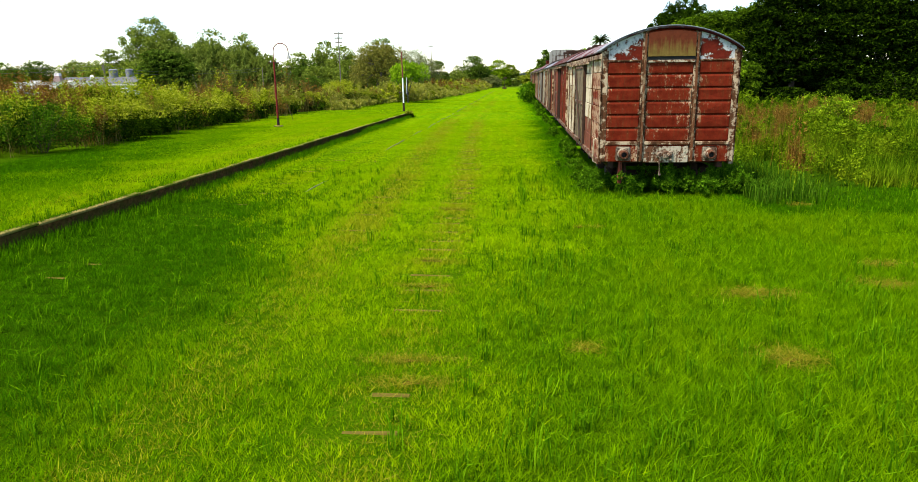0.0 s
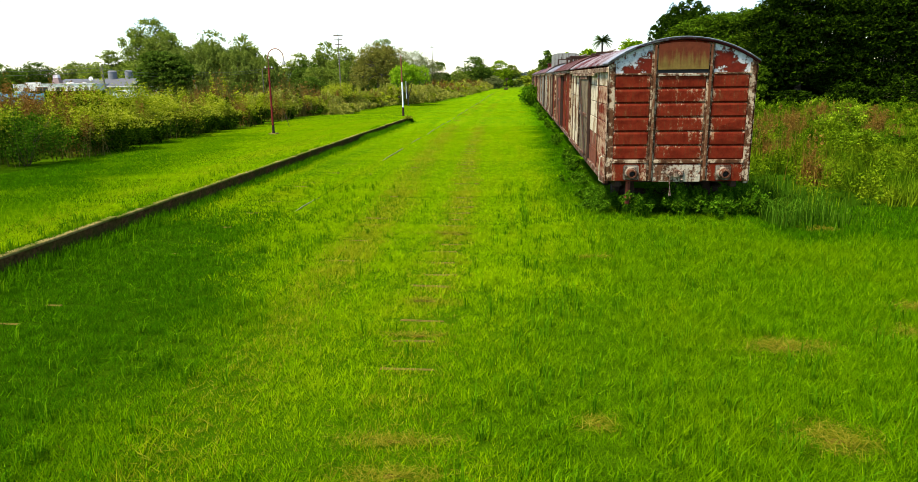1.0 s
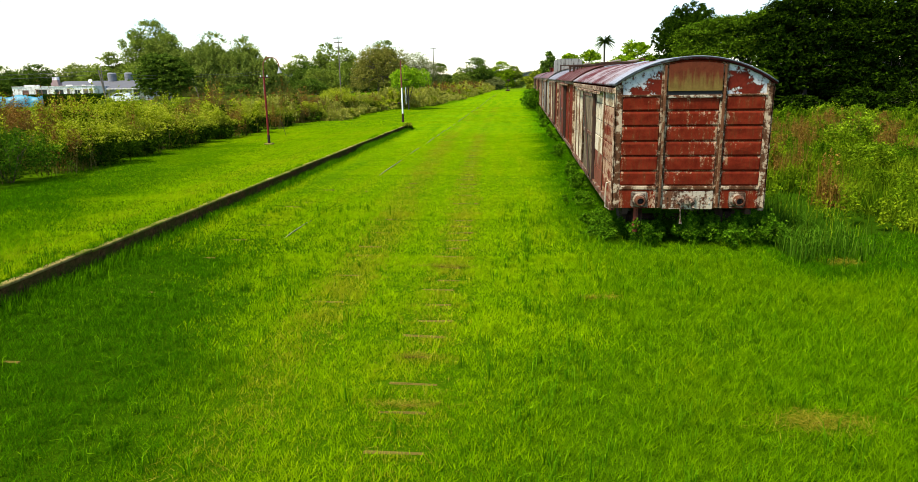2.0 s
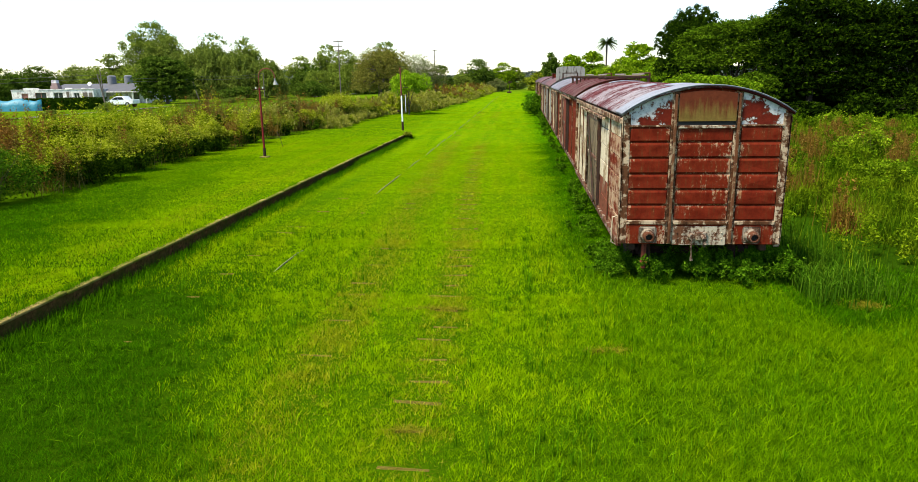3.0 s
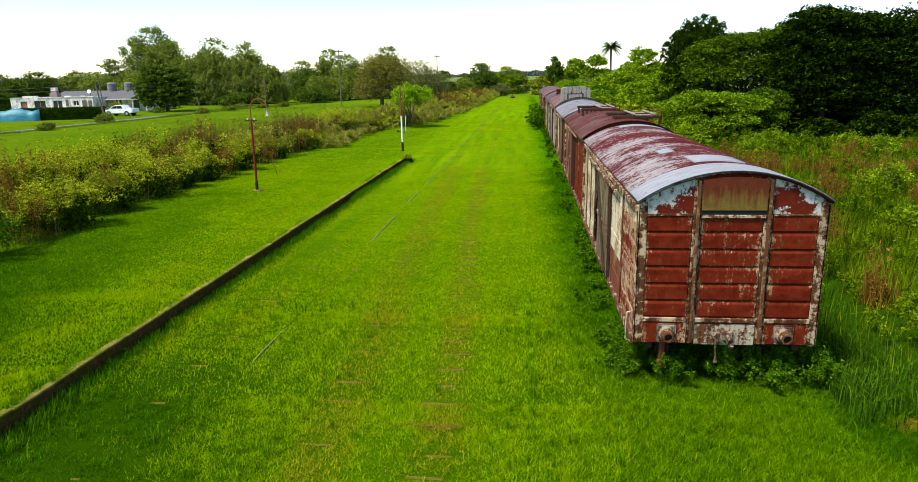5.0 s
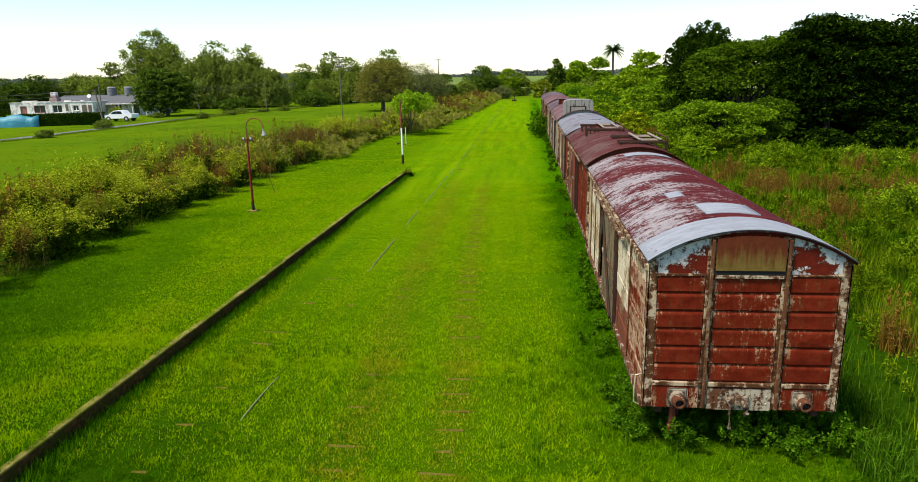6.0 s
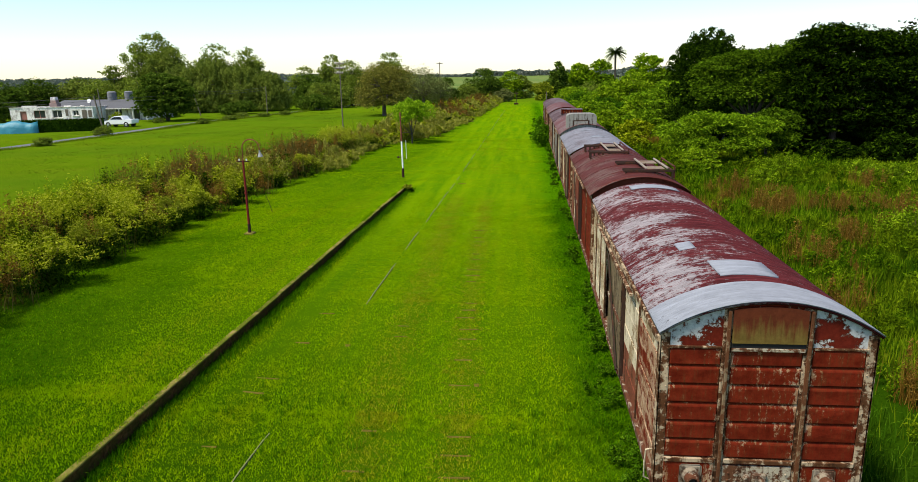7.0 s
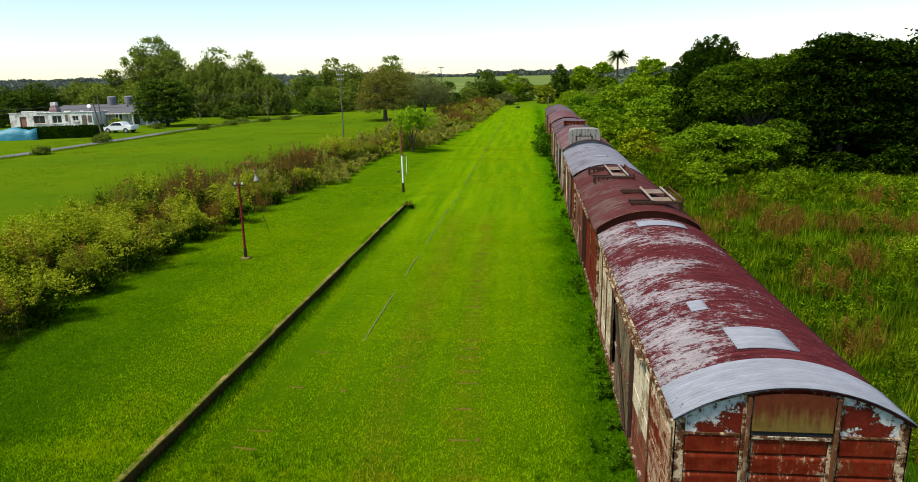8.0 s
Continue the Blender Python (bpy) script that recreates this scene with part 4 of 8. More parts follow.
W1 = wagon(14.85, 25.15, "rusty red goods wagon with peeling paint and patched roof", [(1.7, "red_low", M_RED_FLAKED), (1.75, "white_low", M_WHITE), (2.0, "door", M_WOOD), (1.35, "open", None), (1.15, "rows", M_WHITE), (1.15, "rows", M_WHITE), (1.2, "rows", M_WHITE)], M_ROOF1, 3.08, reach=1.495, at_x=3.59)
detailed_end(W1, 3.08)
roof_sheet("roof_flashing", -1.50, 1.50, -0.115, 0.80, 3.08, 0.53, 0.022, M_ZINC, W1, 0.076, 0.016, label="bright zinc flashing sheet")
roof_sheet("roof_patch", -0.36, 0.52, 1.22, 2.05, 3.08, 0.53, 0.026, M_ZINC, W1, 0.076, 0.014, label="bright zinc repair sheet")
roof_sheet("roof_patch", -0.62, -0.34, 2.95, 3.40, 3.08, 0.53, 0.026, M_ZINC, W1, 0.076, 0.014, label="small zinc repair sheet")
roof_sheet("roof_patch", -0.52, 0.75, 9.45, 10.05, 3.08, 0.53, 0.026, M_ZINC, W1, 0.076, 0.014, label="bright zinc repair sheet")
W2 = wagon(26.15, 35.9, "red goods wagon with a dull maroon roof and roof walk frames", [(1.9, "rows", M_RED), (1.9, "rows", M_RED), (0.9, "open", None), (1.6, "door", M_BRICKRED), (1.6, "rows", M_WHITE), (1.7, "rows", M_PINK)], M_ROOF2, 3.12, 0.57, pitch=0, brow=0.12, end_material=M_BRICKRED)
for ya in (1.25, 2.7, 4.15, 5.6, 7.05, 8.5):
    roof_sheet("roof_joint", -1.562, 1.562, ya, ya + 0.07, 3.12, 0.57, 0.010, M_ROOF2, W2, 0, 0, label="lapped joint of the roof sheets")


M_RUSTIRON = peeling("dark_red_rusty_iron", (0.062, 0.016, 0.010), under=(0.12, 0.05, 0.03), rust=(0.03, 0.012, 0.008), peel=0.44, rusty=0.45, size=4)
M_PALEBAR = peeling("bleached_grey_brown_timber", (0.23, 0.19, 0.155), under=(0.30, 0.26, 0.22), rust=(0.10, 0.055, 0.035), peel=0.46, rusty=0.46, size=4)


def roof_walk(w, x0, x1, y0, y1, zt, bars):
    """A broken walkway frame over the roof: dark bearers on feet, pale runners, loose plates."""
    for y in (y0, y0 + 0.42, y1 - 0.3, y1):
        bm = bmesh.new()
        xa, xb = (x0, x1) if y in (y0, y1) else (x0, x0 + (x1 - x0) * 0.42)
        box(bm, xa, xb, y - 0.035, y + 0.035, zt, zt + 0.07, 0.008)
        box(bm, xa, xb, y + 0.12, y + 0.15, zt - 0.02, zt + 0.05, 0.006)
        for x in np.linspace(xa + 0.05, xb - 0.05, 4):
            box(bm, x - 0.03, x + 0.03, y - 0.03, y + 0.03, arc_z(x, 3.12, 0.57) - 0.02, zt, 0.005)
        part("bearer", bm, M_DARK, w)
    for x in bars:
        bm = bmesh.new()
        box(bm, x - 0.03, x + 0.03, y0 - 0.05, y1 + 0.1, zt + 0.10, zt + 0.15, 0.008)
        part("runner", bm, M_PALEBAR, w)
    for a, b in ((0.04, 0.30), (0.62, 0.94)):
        bm = bmesh.new()
        box(bm, bars[0] + 0.05, bars[1] - 0.05, y0 + (y1 - y0) * a, y0 + (y1 - y0) * b, zt + 0.072, zt + 0.09, 0.006)
        part("walk_plate", bm, M_TANPLATE, w)
    bm = bmesh.new()
    pipe(bm, [(x1, y0, zt - 0.2), (x1, y0, zt + 0.16), (x1 + 0.02, y1, zt + 0.16), (x1 + 0.02, y1, zt - 0.2)], 0.026, 6)
    pipe(bm, [(x1, y0 + 0.02, zt + 0.01), (x1 + 0.02, y1 - 0.02, zt + 0.01)], 0.02, 6)
    part("handrail", bm, M_RUSTIRON, w)


roof_walk(W2, -0.42, 1.08, 0.75, 3.0, 3.70, (0.22, 0.86))
roof_walk(W2, -1.05, 0.42, 5.9, 8.6, 3.70, (-0.35, 0.2))

W3 = wagon(36.8, 45.75, "brown goods wagon with a silvery zinc roof", [(1.5, "rows", M_RED_WORN), (1.3, "door", M_WOOD), (1.2, "open", None), (1.5, "rows", M_PINK), (1.5, "rows", M_WHITE), (1.5, "rows", M_PINK)], M_ROOF3, 3.12, 0.52, pitch=0.6, brow=0.05)
roof_sheet("roof_patch", -0.3, 0.3, 2.6, 3.3, 3.12, 0.52, 0.03, M_ZINC, W3, 0, 0, label="pale repair sheet")
roof_sheet("roof_patch", -0.5, 0.2, 6.8, 7.3, 3.12, 0.52, 0.03, M_ZINC, W3, 0, 0, label="pale repair sheet")

W4 = wagon(46.7, 56.9, "grey wagon with a raised lookout cabin on its roof", [(2.0, "rows", M_GREY), (1.5, "rows", M_WHITE), (1.2, "open", None), (1.6, "door", M_GREY), (1.6, "rows", M_GREY), (1.8, "rows", M_PINK)], M_ROOFPINK, 3.15, 0.62, pitch=0, end_material=M_GREY)
bm = bmesh.new()
cab = [(-1.12, 3.2), (0.62, 3.2), (0.62, 4.18), (0.55, 4.30), (0.3, 4.36), (-0.8, 4.36), (-1.05, 4.30), (-1.12, 4.18)]
prism(bm, cab, 0.15, 1.3)
lookout = part("lookout_cabin", bm, M_GREY, W4, "grey sheet metal lookout cabin")
bm = bmesh.new()
box(bm, -0.78, 0.2, 0.12, 0.148, 3.5, 3.98, 0.01)
part("window_frame", bm, M_DARK, lookout)
bm = bmesh.new()
box(bm, -0.70, 0.12, 0.105, 0.119, 3.54, 3.92)
part("shutter", bm, M_GREY, lookout)
for s in (-1, 1):
    bm = bmesh.new()
    n = 18
    for i in range(n):
        a0, a1 = 2 * math.pi * i / n, 2 * math.pi * (i + 1) / n
        rod(bm, (s * 1.15 + 0.27 * math.cos(a0), -0.1, 3.0 + 0.27 * math.sin(a0)), (s * 1.15 + 0.27 * math.cos(a1), -0.1, 3.0 + 0.27 * math.sin(a1)), 0.018, n=6)
    for i in range(4):
        a0 = math.pi * i / 4
        rod(bm, (s * 1.15 - 0.26 * math.cos(a0), -0.1, 3.0 - 0.26 * math.sin(a0)), (s * 1.15 + 0.26 * math.cos(a0), -0.1, 3.0 + 0.26 * math.sin(a0)), 0.012, n=6)
    rod(bm, (s * 1.15, -0.12, 3.0), (s * 1.15, 0.0, 3.0), 0.03, n=8)
    part("brake_wheel", bm, M_GREY, W4)

W5 = wagon(57.8, 68.0, "faded goods wagon with a slatted roof ventilator", [(2.5, "rows", M_GREY), (1.3, "open", None), (2.0, "rows", M_PINK), (2.0, "rows", M_WHITE), (2.0, "rows", M_PINK)], M_ZDARK, 3.12, 0.55, pitch=0, end_material=M_GREY)
bm = bmesh.new()
box(bm, -0.85, 0.8, 2.0, 3.4, 3.60, 3.66, 0.01)
box(bm, -0.85, 0.8, 2.0, 3.4, 3.92, 3.97, 0.01)
vent = part("ventilator", bm, M_ZDARK, W5)
slat_bm = bmesh.new()
box(slat_bm, -0.035, 0.035, -0.02, 0.02, 3.66, 3.92)
slat_me = bpy.data.meshes.new("slat")
slat_bm.to_mesh(slat_me)
slat_bm.free()
slat_me.materials.append(M_RED_WORN)
for i in range(14):
    put("slat", slat_me, None, vent).location = (-0.8 + 1.55 * i / 13, 2.03, 0)
# Black block for the shade behind the slats.
bm = bmesh.new()
box(bm, -0.8, 0.75, 2.2, 3.3, 3.55, 3.92)
part("ventilator_core", bm, M_BLACK, vent)
wagon(69.0, 79.4, "faded red goods wagon with a maroon roof", [(2.5, "rows", M_PINK), (1.3, "open", None), (2.0, "rows", M_RED_WORN), (2.0, "rows", M_PINK), (2.0, "rows", M_RED_WORN)], M_ROOFPINK, 3.14, 0.58, pitch=0)
wagon(80.4, 94.5, "grey-roofed goods wagon at the far end of the row", [(2.5, "rows", M_PINK), (2.5, "rows", M_RED_WORN), (1.3, "open", None), (2.5, "rows", M_PINK), (2.5, "rows", M_GREY)], M_ZDARK, 3.12, 0.55, pitch=0)

# ================= posts and lamps beside the track =================
M_REDPOLE = peeling("red_painted_pole", (0.135, 0.014, 0.010), under=(0.07, 0.022, 0.014), peel=0.42, rusty=0.40)
M_RUSTNECK = peeling("rusty_red_brown_iron", (0.17, 0.050, 0.030), under=(0.10, 0.045, 0.028), peel=0.45, rusty=0.45)
M_WHITEPOLE = peeling("white_painted_pole", (0.72, 0.71, 0.66), under=(0.4, 0.36, 0.3), peel=0.36, rusty=0.33)
M_CERAMIC = Mat("white_ceramic", 0.25).color((0.75, 0.74, 0.70)).m
M_LAMPSHADE = plain("grey_enamel", (0.24, 0.24, 0.22), 0.5, 0.2)
M_TIMBER = plain("grey_pole_timber", (0.13, 0.105, 0.08), 0.9, 0, 0.4, 9)
M_WIRE = plain("dark_wire", (0.05, 0.05, 0.05), 0.6)

lamp = thing("platform_lamp", "red iron swan-neck lamp post standing on the platform", "lamp post", (-11.47, 32.6, PLAT_Z - 0.02))
bm = bmesh.new()
box(bm, -0.19, 0.19, -0.19, 0.19, -0.1, 0.05, 0.02)
part("foot", bm, M_CONC, lamp)
bm = bmesh.new()
rod(bm, (0, 0, 0.05), (0, 0, 0.42), 0.068, 0.062, 12)
part("socket", bm, M_DARK, lamp)
bm = bmesh.new()
rod(bm, (0, 0, 0.4), (0.0, 0, 3.1), 0.052, 0.04, 12)
rod(bm, (0, 0, 1.7), (0, 0, 1.78), 0.062, 0.062, 12)
part("pole", bm, M_REDPOLE, lamp)
bm = bmesh.new()
arch = [(0, 0, 3.05), (0, 0, 3.55)] + [(0.37 - 0.37 * math.cos(a), 0, 3.58 + 0.38 * math.sin(a)) for a in np.linspace(0.1, math.pi - 0.05, 14)] + [(0.74, 0, 3.5)]
pipe(bm, arch, 0.024, 8)
part("swan_neck", bm, M_RUSTNECK, lamp)
bm = bmesh.new()
rod(bm, (0.74, 0, 3.52), (0.74, 0, 3.42), 0.03, 0.038, 12)
rod(bm, (0.76, 0, 3.24), (0.74, 0, 3.43), 0.115, 0.035, 16)
part("lamp_shade", bm, M_LAMPSHADE, lamp, "grey enamel lamp shade")
bm = bmesh.new()
box(bm, -0.26, 0.26, -0.025, 0.025, 3.03, 3.08, 0.005)
bar = part("cross_arm", bm, M_DARK, lamp)
for x in (-0.16, 0.15):
    bm = bmesh.new()
    rod(bm, (x, 0, 3.08), (x, 0, 3.16), 0.028, 0.034, 10)
    part("insulator", bm, M_CERAMIC, bar, "white ceramic insulator")
bm = bmesh.new()
pipe(bm, [(-0.24, 0, 3.06), (-1.6, 2.2, 2.55), (-5.0, 7.2, 1.35)], 0.008, 4)
part("stay_wire", bm, M_RUSTNECK, lamp)
stake = thing("thin_stake", "thin dark wire stake leaning in the platform grass", "stake", (-12.2, 37.2, 0.4))
bm = bmesh.new()
pipe(bm, [(0, 0, -0.1), (-0.15, 0.05, 0.4), (-0.33, 0.1, 0.8)], 0.014, 5)
part("stake_rod", bm, M_DARK, stake)

sign = thing("signal_post", "red and white painted iron post at the platform end", "post", (-7.88, 49.2, 0.38))
bm = bmesh.new()
rod(bm, (0, 0, -0.1), (0, 0, 0.5), 0.085, 0.075, 10)
part("base", bm, M_DARK, sign)
bm = bmesh.new()
rod(bm, (0, 0, 0.5), (-0.02, 0, 2.25), 0.054, 0.050, 10)
part("white_section", bm, M_WHITEPOLE, sign, "white painted lower section")
bm = bmesh.new()
rod(bm, (-0.02, 0, 2.25), (-0.05, 0, 4.1), 0.055, 0.042, 10)
part("upper_section", bm, M_RUSTNECK, sign)
bm = bmesh.new()
pipe(bm, [(0.26, 0, 1.1), (0.26, 0, 2.3)], 0.014, 8)
part("side_rod", bm, M_WHITEPOLE, sign)
bm = bmesh.new()
for z in (1.15, 2.25, 2.8):
    rod(bm, (0, 0, z), (0.45 if z > 2.5 else 0.28, 0, z), 0.018, n=6)
pipe(bm, [(0.2, 0, 2.8), (0.24, 0, 3.6), (0.05, 0, 3.7)], 0.015, 6)
part("bracket", bm, M_DARK, sign)
bm = bmesh.new()
rod(bm, (0, 0, 1.22), (-0.24, 0, 1.22), 0.02, n=6)
bmesh.ops.create_uvsphere(bm, u_segments=10, v_segments=8, radius=0.075, matrix=Matrix.Translation((-0.27, 0, 1.22)))
part("lever_weight", bm, M_DARK, sign)

stop = thing("track_lever", "small dark point lever with a post on the far track", "lever", (-2.5, 163, 0))
bm = bmesh.new()
box(bm, -0.5, 0.5, -0.3, 0.3, 0, 0.35, 0.05)
rod(bm, (0, 0, 0.3), (0.15, 0, 2.6), 0.07, 0.05, 8)
box(bm, -0.25, 0.5, -0.04, 0.04, 2.3, 2.6, 0.02)
part("stand", bm, M_DARK, stop)


def utility_pole(x, y, h, arms, label, lean=0.0, lampon=False, r=0.14):
    p = thing("utility_pole", label, "utility pole", (x, y, 0), group="poles")
    bm = bmesh.new()
    rod(bm, (0, 0, -0.3), (lean, 0, h), r, r * 0.65, 8)
    part("pole", bm, M_TIMBER, p)
    for i in range(arms):
        z = h - 0.25 - 0.55 * i
        bm = bmesh.new()
        box(bm, lean - 0.6 + 0.08 * i, lean + 0.6 - 0.08 * i, -0.06, 0.06, z - 0.06, z + 0.06, 0.01)
        arm = part("cross_arm", bm, M_TIMBER, p)
        for xx in np.linspace(-0.52 + 0.08 * i, 0.52 - 0.08 * i, 4):
            bm = bmesh.new()
            rod(bm, (lean + xx, 0, z + 0.06), (lean + xx, 0, z + 0.2), 0.035, 0.045, 8)
            part("insulator", bm, M_CERAMIC, arm)
    if lampon:
        bm = bmesh.new()
        pipe(bm, [(lean, 0, h - 0.3), (lean - 0.7, 0, h + 0.15), (lean - 1.3, 0, h + 0.1)], 0.04, 6)
        part("bracket", bm, M_WIRE, p)
        bm = bmesh.new()
        rod(bm, (lean - 1.35, 0, h - 0.25), (lean - 1.35, 0, h + 0.15), 0.28, 0.14, 12)
        part("lamp_head", bm, M_CERAMIC, p, "white street lamp head")
    return p


utility_pole(-22.6, 89.0, 8.55, 3, "tall timber line pole with three insulator arms", r=0.08)
utility_pole(-17.2, 143.0, 9.2, 1, "thin timber line pole beside the trees", r=0.12)
utility_pole(-63.4, 135.0, 4.9, 0, "leaning street pole with a white lamp head", -1.3, True, 0.11)
utility_pole(-56.3, 92.5, 4.9, 0, "leaning dark timber pole at the roadside", -0.8, False, 0.13)
utility_pole(-64.1, 104.6, 5.7, 0, "straight dark timber pole at the roadside", -0.2, False, 0.10)
utility_pole(-52.7, 142.0, 5.2, 0, "short timber pole in front of the willows", 0.1, False, 0.11)
utility_pole(3.4, 128.0, 3.6, 0, "pale concrete post beyond the wagons", 0.0, False, 0.11)
utility_pole(9.6, 200.0, 6.4, 0, "pale concrete post beyond the wagons", 0.0, False, 0.2)
utility_pole(21.0, 205.0, 6.6, 0, "pale concrete post beyond the wagons", 0.0, False, 0.2)


def wire(pts, sag, r=0.018):
    bm = bmesh.new()
    a, b = Vector(pts[0]), Vector(pts[1])
    pipe(bm, [a.lerp(b, t) - Vector((0, 0, sag * 4 * t * (1 - t))) for t in np.linspace(0, 1, 14)], r, 4)
    return tagged(part("overhead_wire", bm, M_WIRE), "thin overhead wire sagging between poles", "wire", "wires")


for dz in (0.0, 0.5):
    wire([(-57.1, 92.5, 4.8 - dz), (-64.7, 135, 4.7 - dz)], 0.5)
    wire([(-64.7, 135, 4.7 - dz), (-52.6, 142, 5.1 - dz)], 0.4)
    wire([(-57.1, 92.5, 4.8 - dz), (-105, 60, 5.0 - dz)], 0.8)

# ================= house, walls, car across the meadow =================
M_LIME = Mat("stained_whitewash", 0.9)
ln, lf = M_LIME.noise(0.5, 6, 0.65), M_LIME.noise(1.3, 7, 0.75, (1, 1, 0.5))
M_LIME.color(M_LIME.mix(M_LIME.step(lf, 0.47, 0.66), M_LIME.mix(ln, (0.86, 0.83, 0.80), (0.70, 0.65, 0.61)), (0.22, 0.17, 0.15)))
M_LIME = M_LIME.m
M_ROOFGREY = plain("grey_sheet_roof", (0.085, 0.085, 0.09), 0.75, 0, 0.3, 1.5)
M_TANK = plain("grey_fibre_cement", (0.16, 0.165, 0.17), 0.8, 0, 0.25, 2)
M_GLASS = Mat("dark_window_glass", 0.08).color((0.03, 0.035, 0.04)).m
M_SHUTTER = plain("red_brown_shutter", (0.30, 0.12, 0.09), 0.8)
M_BRICK = plain("old_brick", (0.32, 0.22, 0.19), 0.9, 0, 0.3, 4)

house = thing("house", "single-storey white house with a flat parapet and stained walls", "house", (-80.2, 116.0, 0), 8)


def wall_with_holes(name, x0, x1, y0, y1, z1, holes, material, parent):
    """A wall along x with real openings (xa, xb, za, zb), as one shell."""
    xs = sorted({x0, x1, *[v for h_ in holes for v in h_[:2]]})
    zs = sorted({0.0, z1, *[v for h_ in holes for v in h_[2:]]})
    solid = {}
    for i in range(len(xs) - 1):
        for k in range(len(zs) - 1):
            cx, cz = (xs[i] + xs[i + 1]) / 2, (zs[k] + zs[k + 1]) / 2
            solid[i, k] = not any(h_[0] < cx < h_[1] and h_[2] < cz < h_[3] for h_ in holes)
    bm = bmesh.new()
    vs = {}

    def vert(i, k, y):
        if (i, k, y) not in vs:
            vs[i, k, y] = bm.verts.new((xs[i], y, zs[k]))
        return vs[i, k, y]

    for (i, k), full in solid.items():
        if not full:
            continue
        for y in (y0, y1):
            bm.faces.new([vert(i, k, y), vert(i + 1, k, y), vert(i + 1, k + 1, y), vert(i, k + 1, y)])
        for di, dk, a, b in ((-1, 0, (i, k), (i, k + 1)), (1, 0, (i + 1, k), (i + 1, k + 1)), (0, -1, (i, k), (i + 1, k)), (0, 1, (i, k + 1), (i + 1, k + 1))):
            if not solid.get((i + di, k + dk), False):
                bm.faces.new([vert(*a, y0), vert(*b, y0), vert(*b, y1), vert(*a, y1)])
    return part(name, bm, material, parent)


HOLES = [(-5.6, -4.5, 0.0, 2.1), (-3.3, -1.4, 0.9, 2.2), (-0.2, 1.4, 0.9, 2.2), (3.2, 4.2, 1.2, 2.1)]
wall_with_holes("front_wall", -7.2, 6.6, -0.15, 0.15, 2.65, HOLES, M_LIME, house)
for xa, xb in ((-7.2, -6.9), (6.3, 6.6)):
    bm = bmesh.new()
    box(bm, xa, xb, 0.15, 8, 0, 2.65)
    part("side_wall", bm, M_LIME, house)
bm = bmesh.new()
box(bm, -7.2, 6.6, 8, 8.3, 0, 2.65)
part("back_wall", bm, M_LIME, house)
bm = bmesh.new()
box(bm, -6.9, 6.3, 0.15, 8, 2.35, 2.5)
part("roof", bm, M_ROOFGREY, house)
bm = bmesh.new()
box(bm, -7.3, -5.2, -0.24, 0.2, 2.65, 2.73, 0.02)
box(bm, -2.6, 6.7, -0.24, 0.2, 2.65, 2.75, 0.02)
part("cornice", bm, M_LIME, house)
for xa, xb, zb in ((-5.2, -2.6, 2.98), (1.9, 3.0, 2.92), (4.6, 5.2, 2.9)):
    bm = bmesh.new()
    box(bm, xa, xb, -0.13, 0.14, 2.65, zb, 0.03)
    part("parapet", bm, M_LIME, house)
for xa, xb, za, zb in ((4.75, 5.55, 0.2, 2.15), (5.8, 6.4, 0.9, 2.1), (2.0, 2.45, 1.2, 2.3)):
    bm = bmesh.new()
    box(bm, xa, xb, -0.19, -0.154, za, zb, 0.01)
    part("shutter", bm, M_TIMBER, house, "grey weathered shutter")
for i, (xa, xb, za, zb) in enumerate(HOLES):
    if za == 0:
        bm = bmesh.new()
        box(bm, xa, xb, 0.0, 0.06, 0, zb)
        part("door", bm, M_SHUTTER, house)
        continue
    bm = bmesh.new()
    for a, b, c, d in ((xa, xb, za, za + 0.08), (xa, xb, zb - 0.08, zb), (xa, xa + 0.08, za + 0.08, zb - 0.08), (xb - 0.08, xb, za + 0.08, zb - 0.08), ((xa + xb) / 2 - 0.04, (xa + xb) / 2 + 0.04, za + 0.08, zb - 0.08)):
        box(bm, a, b, -0.04, 0.06, c, d)
    fr = part("window", bm, M_SHUTTER if i == 1 else M_LIME, house)
    bm = bmesh.new()
    box(bm, xa + 0.08, xb - 0.08, 0.0, 0.02, za + 0.08, zb - 0.08)
    part("pane", bm, M_GLASS, fr)
    bm = bmesh.new()
    box(bm, xa - 0.1, xb + 0.1, -0.28, -0.151, za - 0.08, za, 0.01)
    part("sill", bm, M_LIME, fr)
bm = bmesh.new()
box(bm, -2.3, -1.0, 3.2, 4.6, 2.5, 3.3, 0.03)
box(bm, -2.15, -1.2, 3.4, 4.4, 3.3, 3.75, 0.02)
part("chimney", bm, M_BRICK, house)
bm = bmesh.new()
box(bm, -2.1, -1.25, 3.45, 4.35, 3.75, 4.3, 0.03)
part("chimney_cap", bm, M_LIME, house)
bm = bmesh.new()
rod(bm, (4.6, 3.5, 2.5), (4.6, 3.5, 3.5), 0.06, n=8)
part("dish_mast", bm, M_TANK, house)
bm = bmesh.new()
rod(bm, (4.6, 3.3, 3.5), (4.6, 3.15, 3.55), 0.08, 0.36, 14)
part("dish", bm, M_CERAMIC, house, "white satellite dish")

annex = thing("long_shed", "long low building with a grey sheet roof and veranda", "house", (-75.2, 122.5, 0), 4)
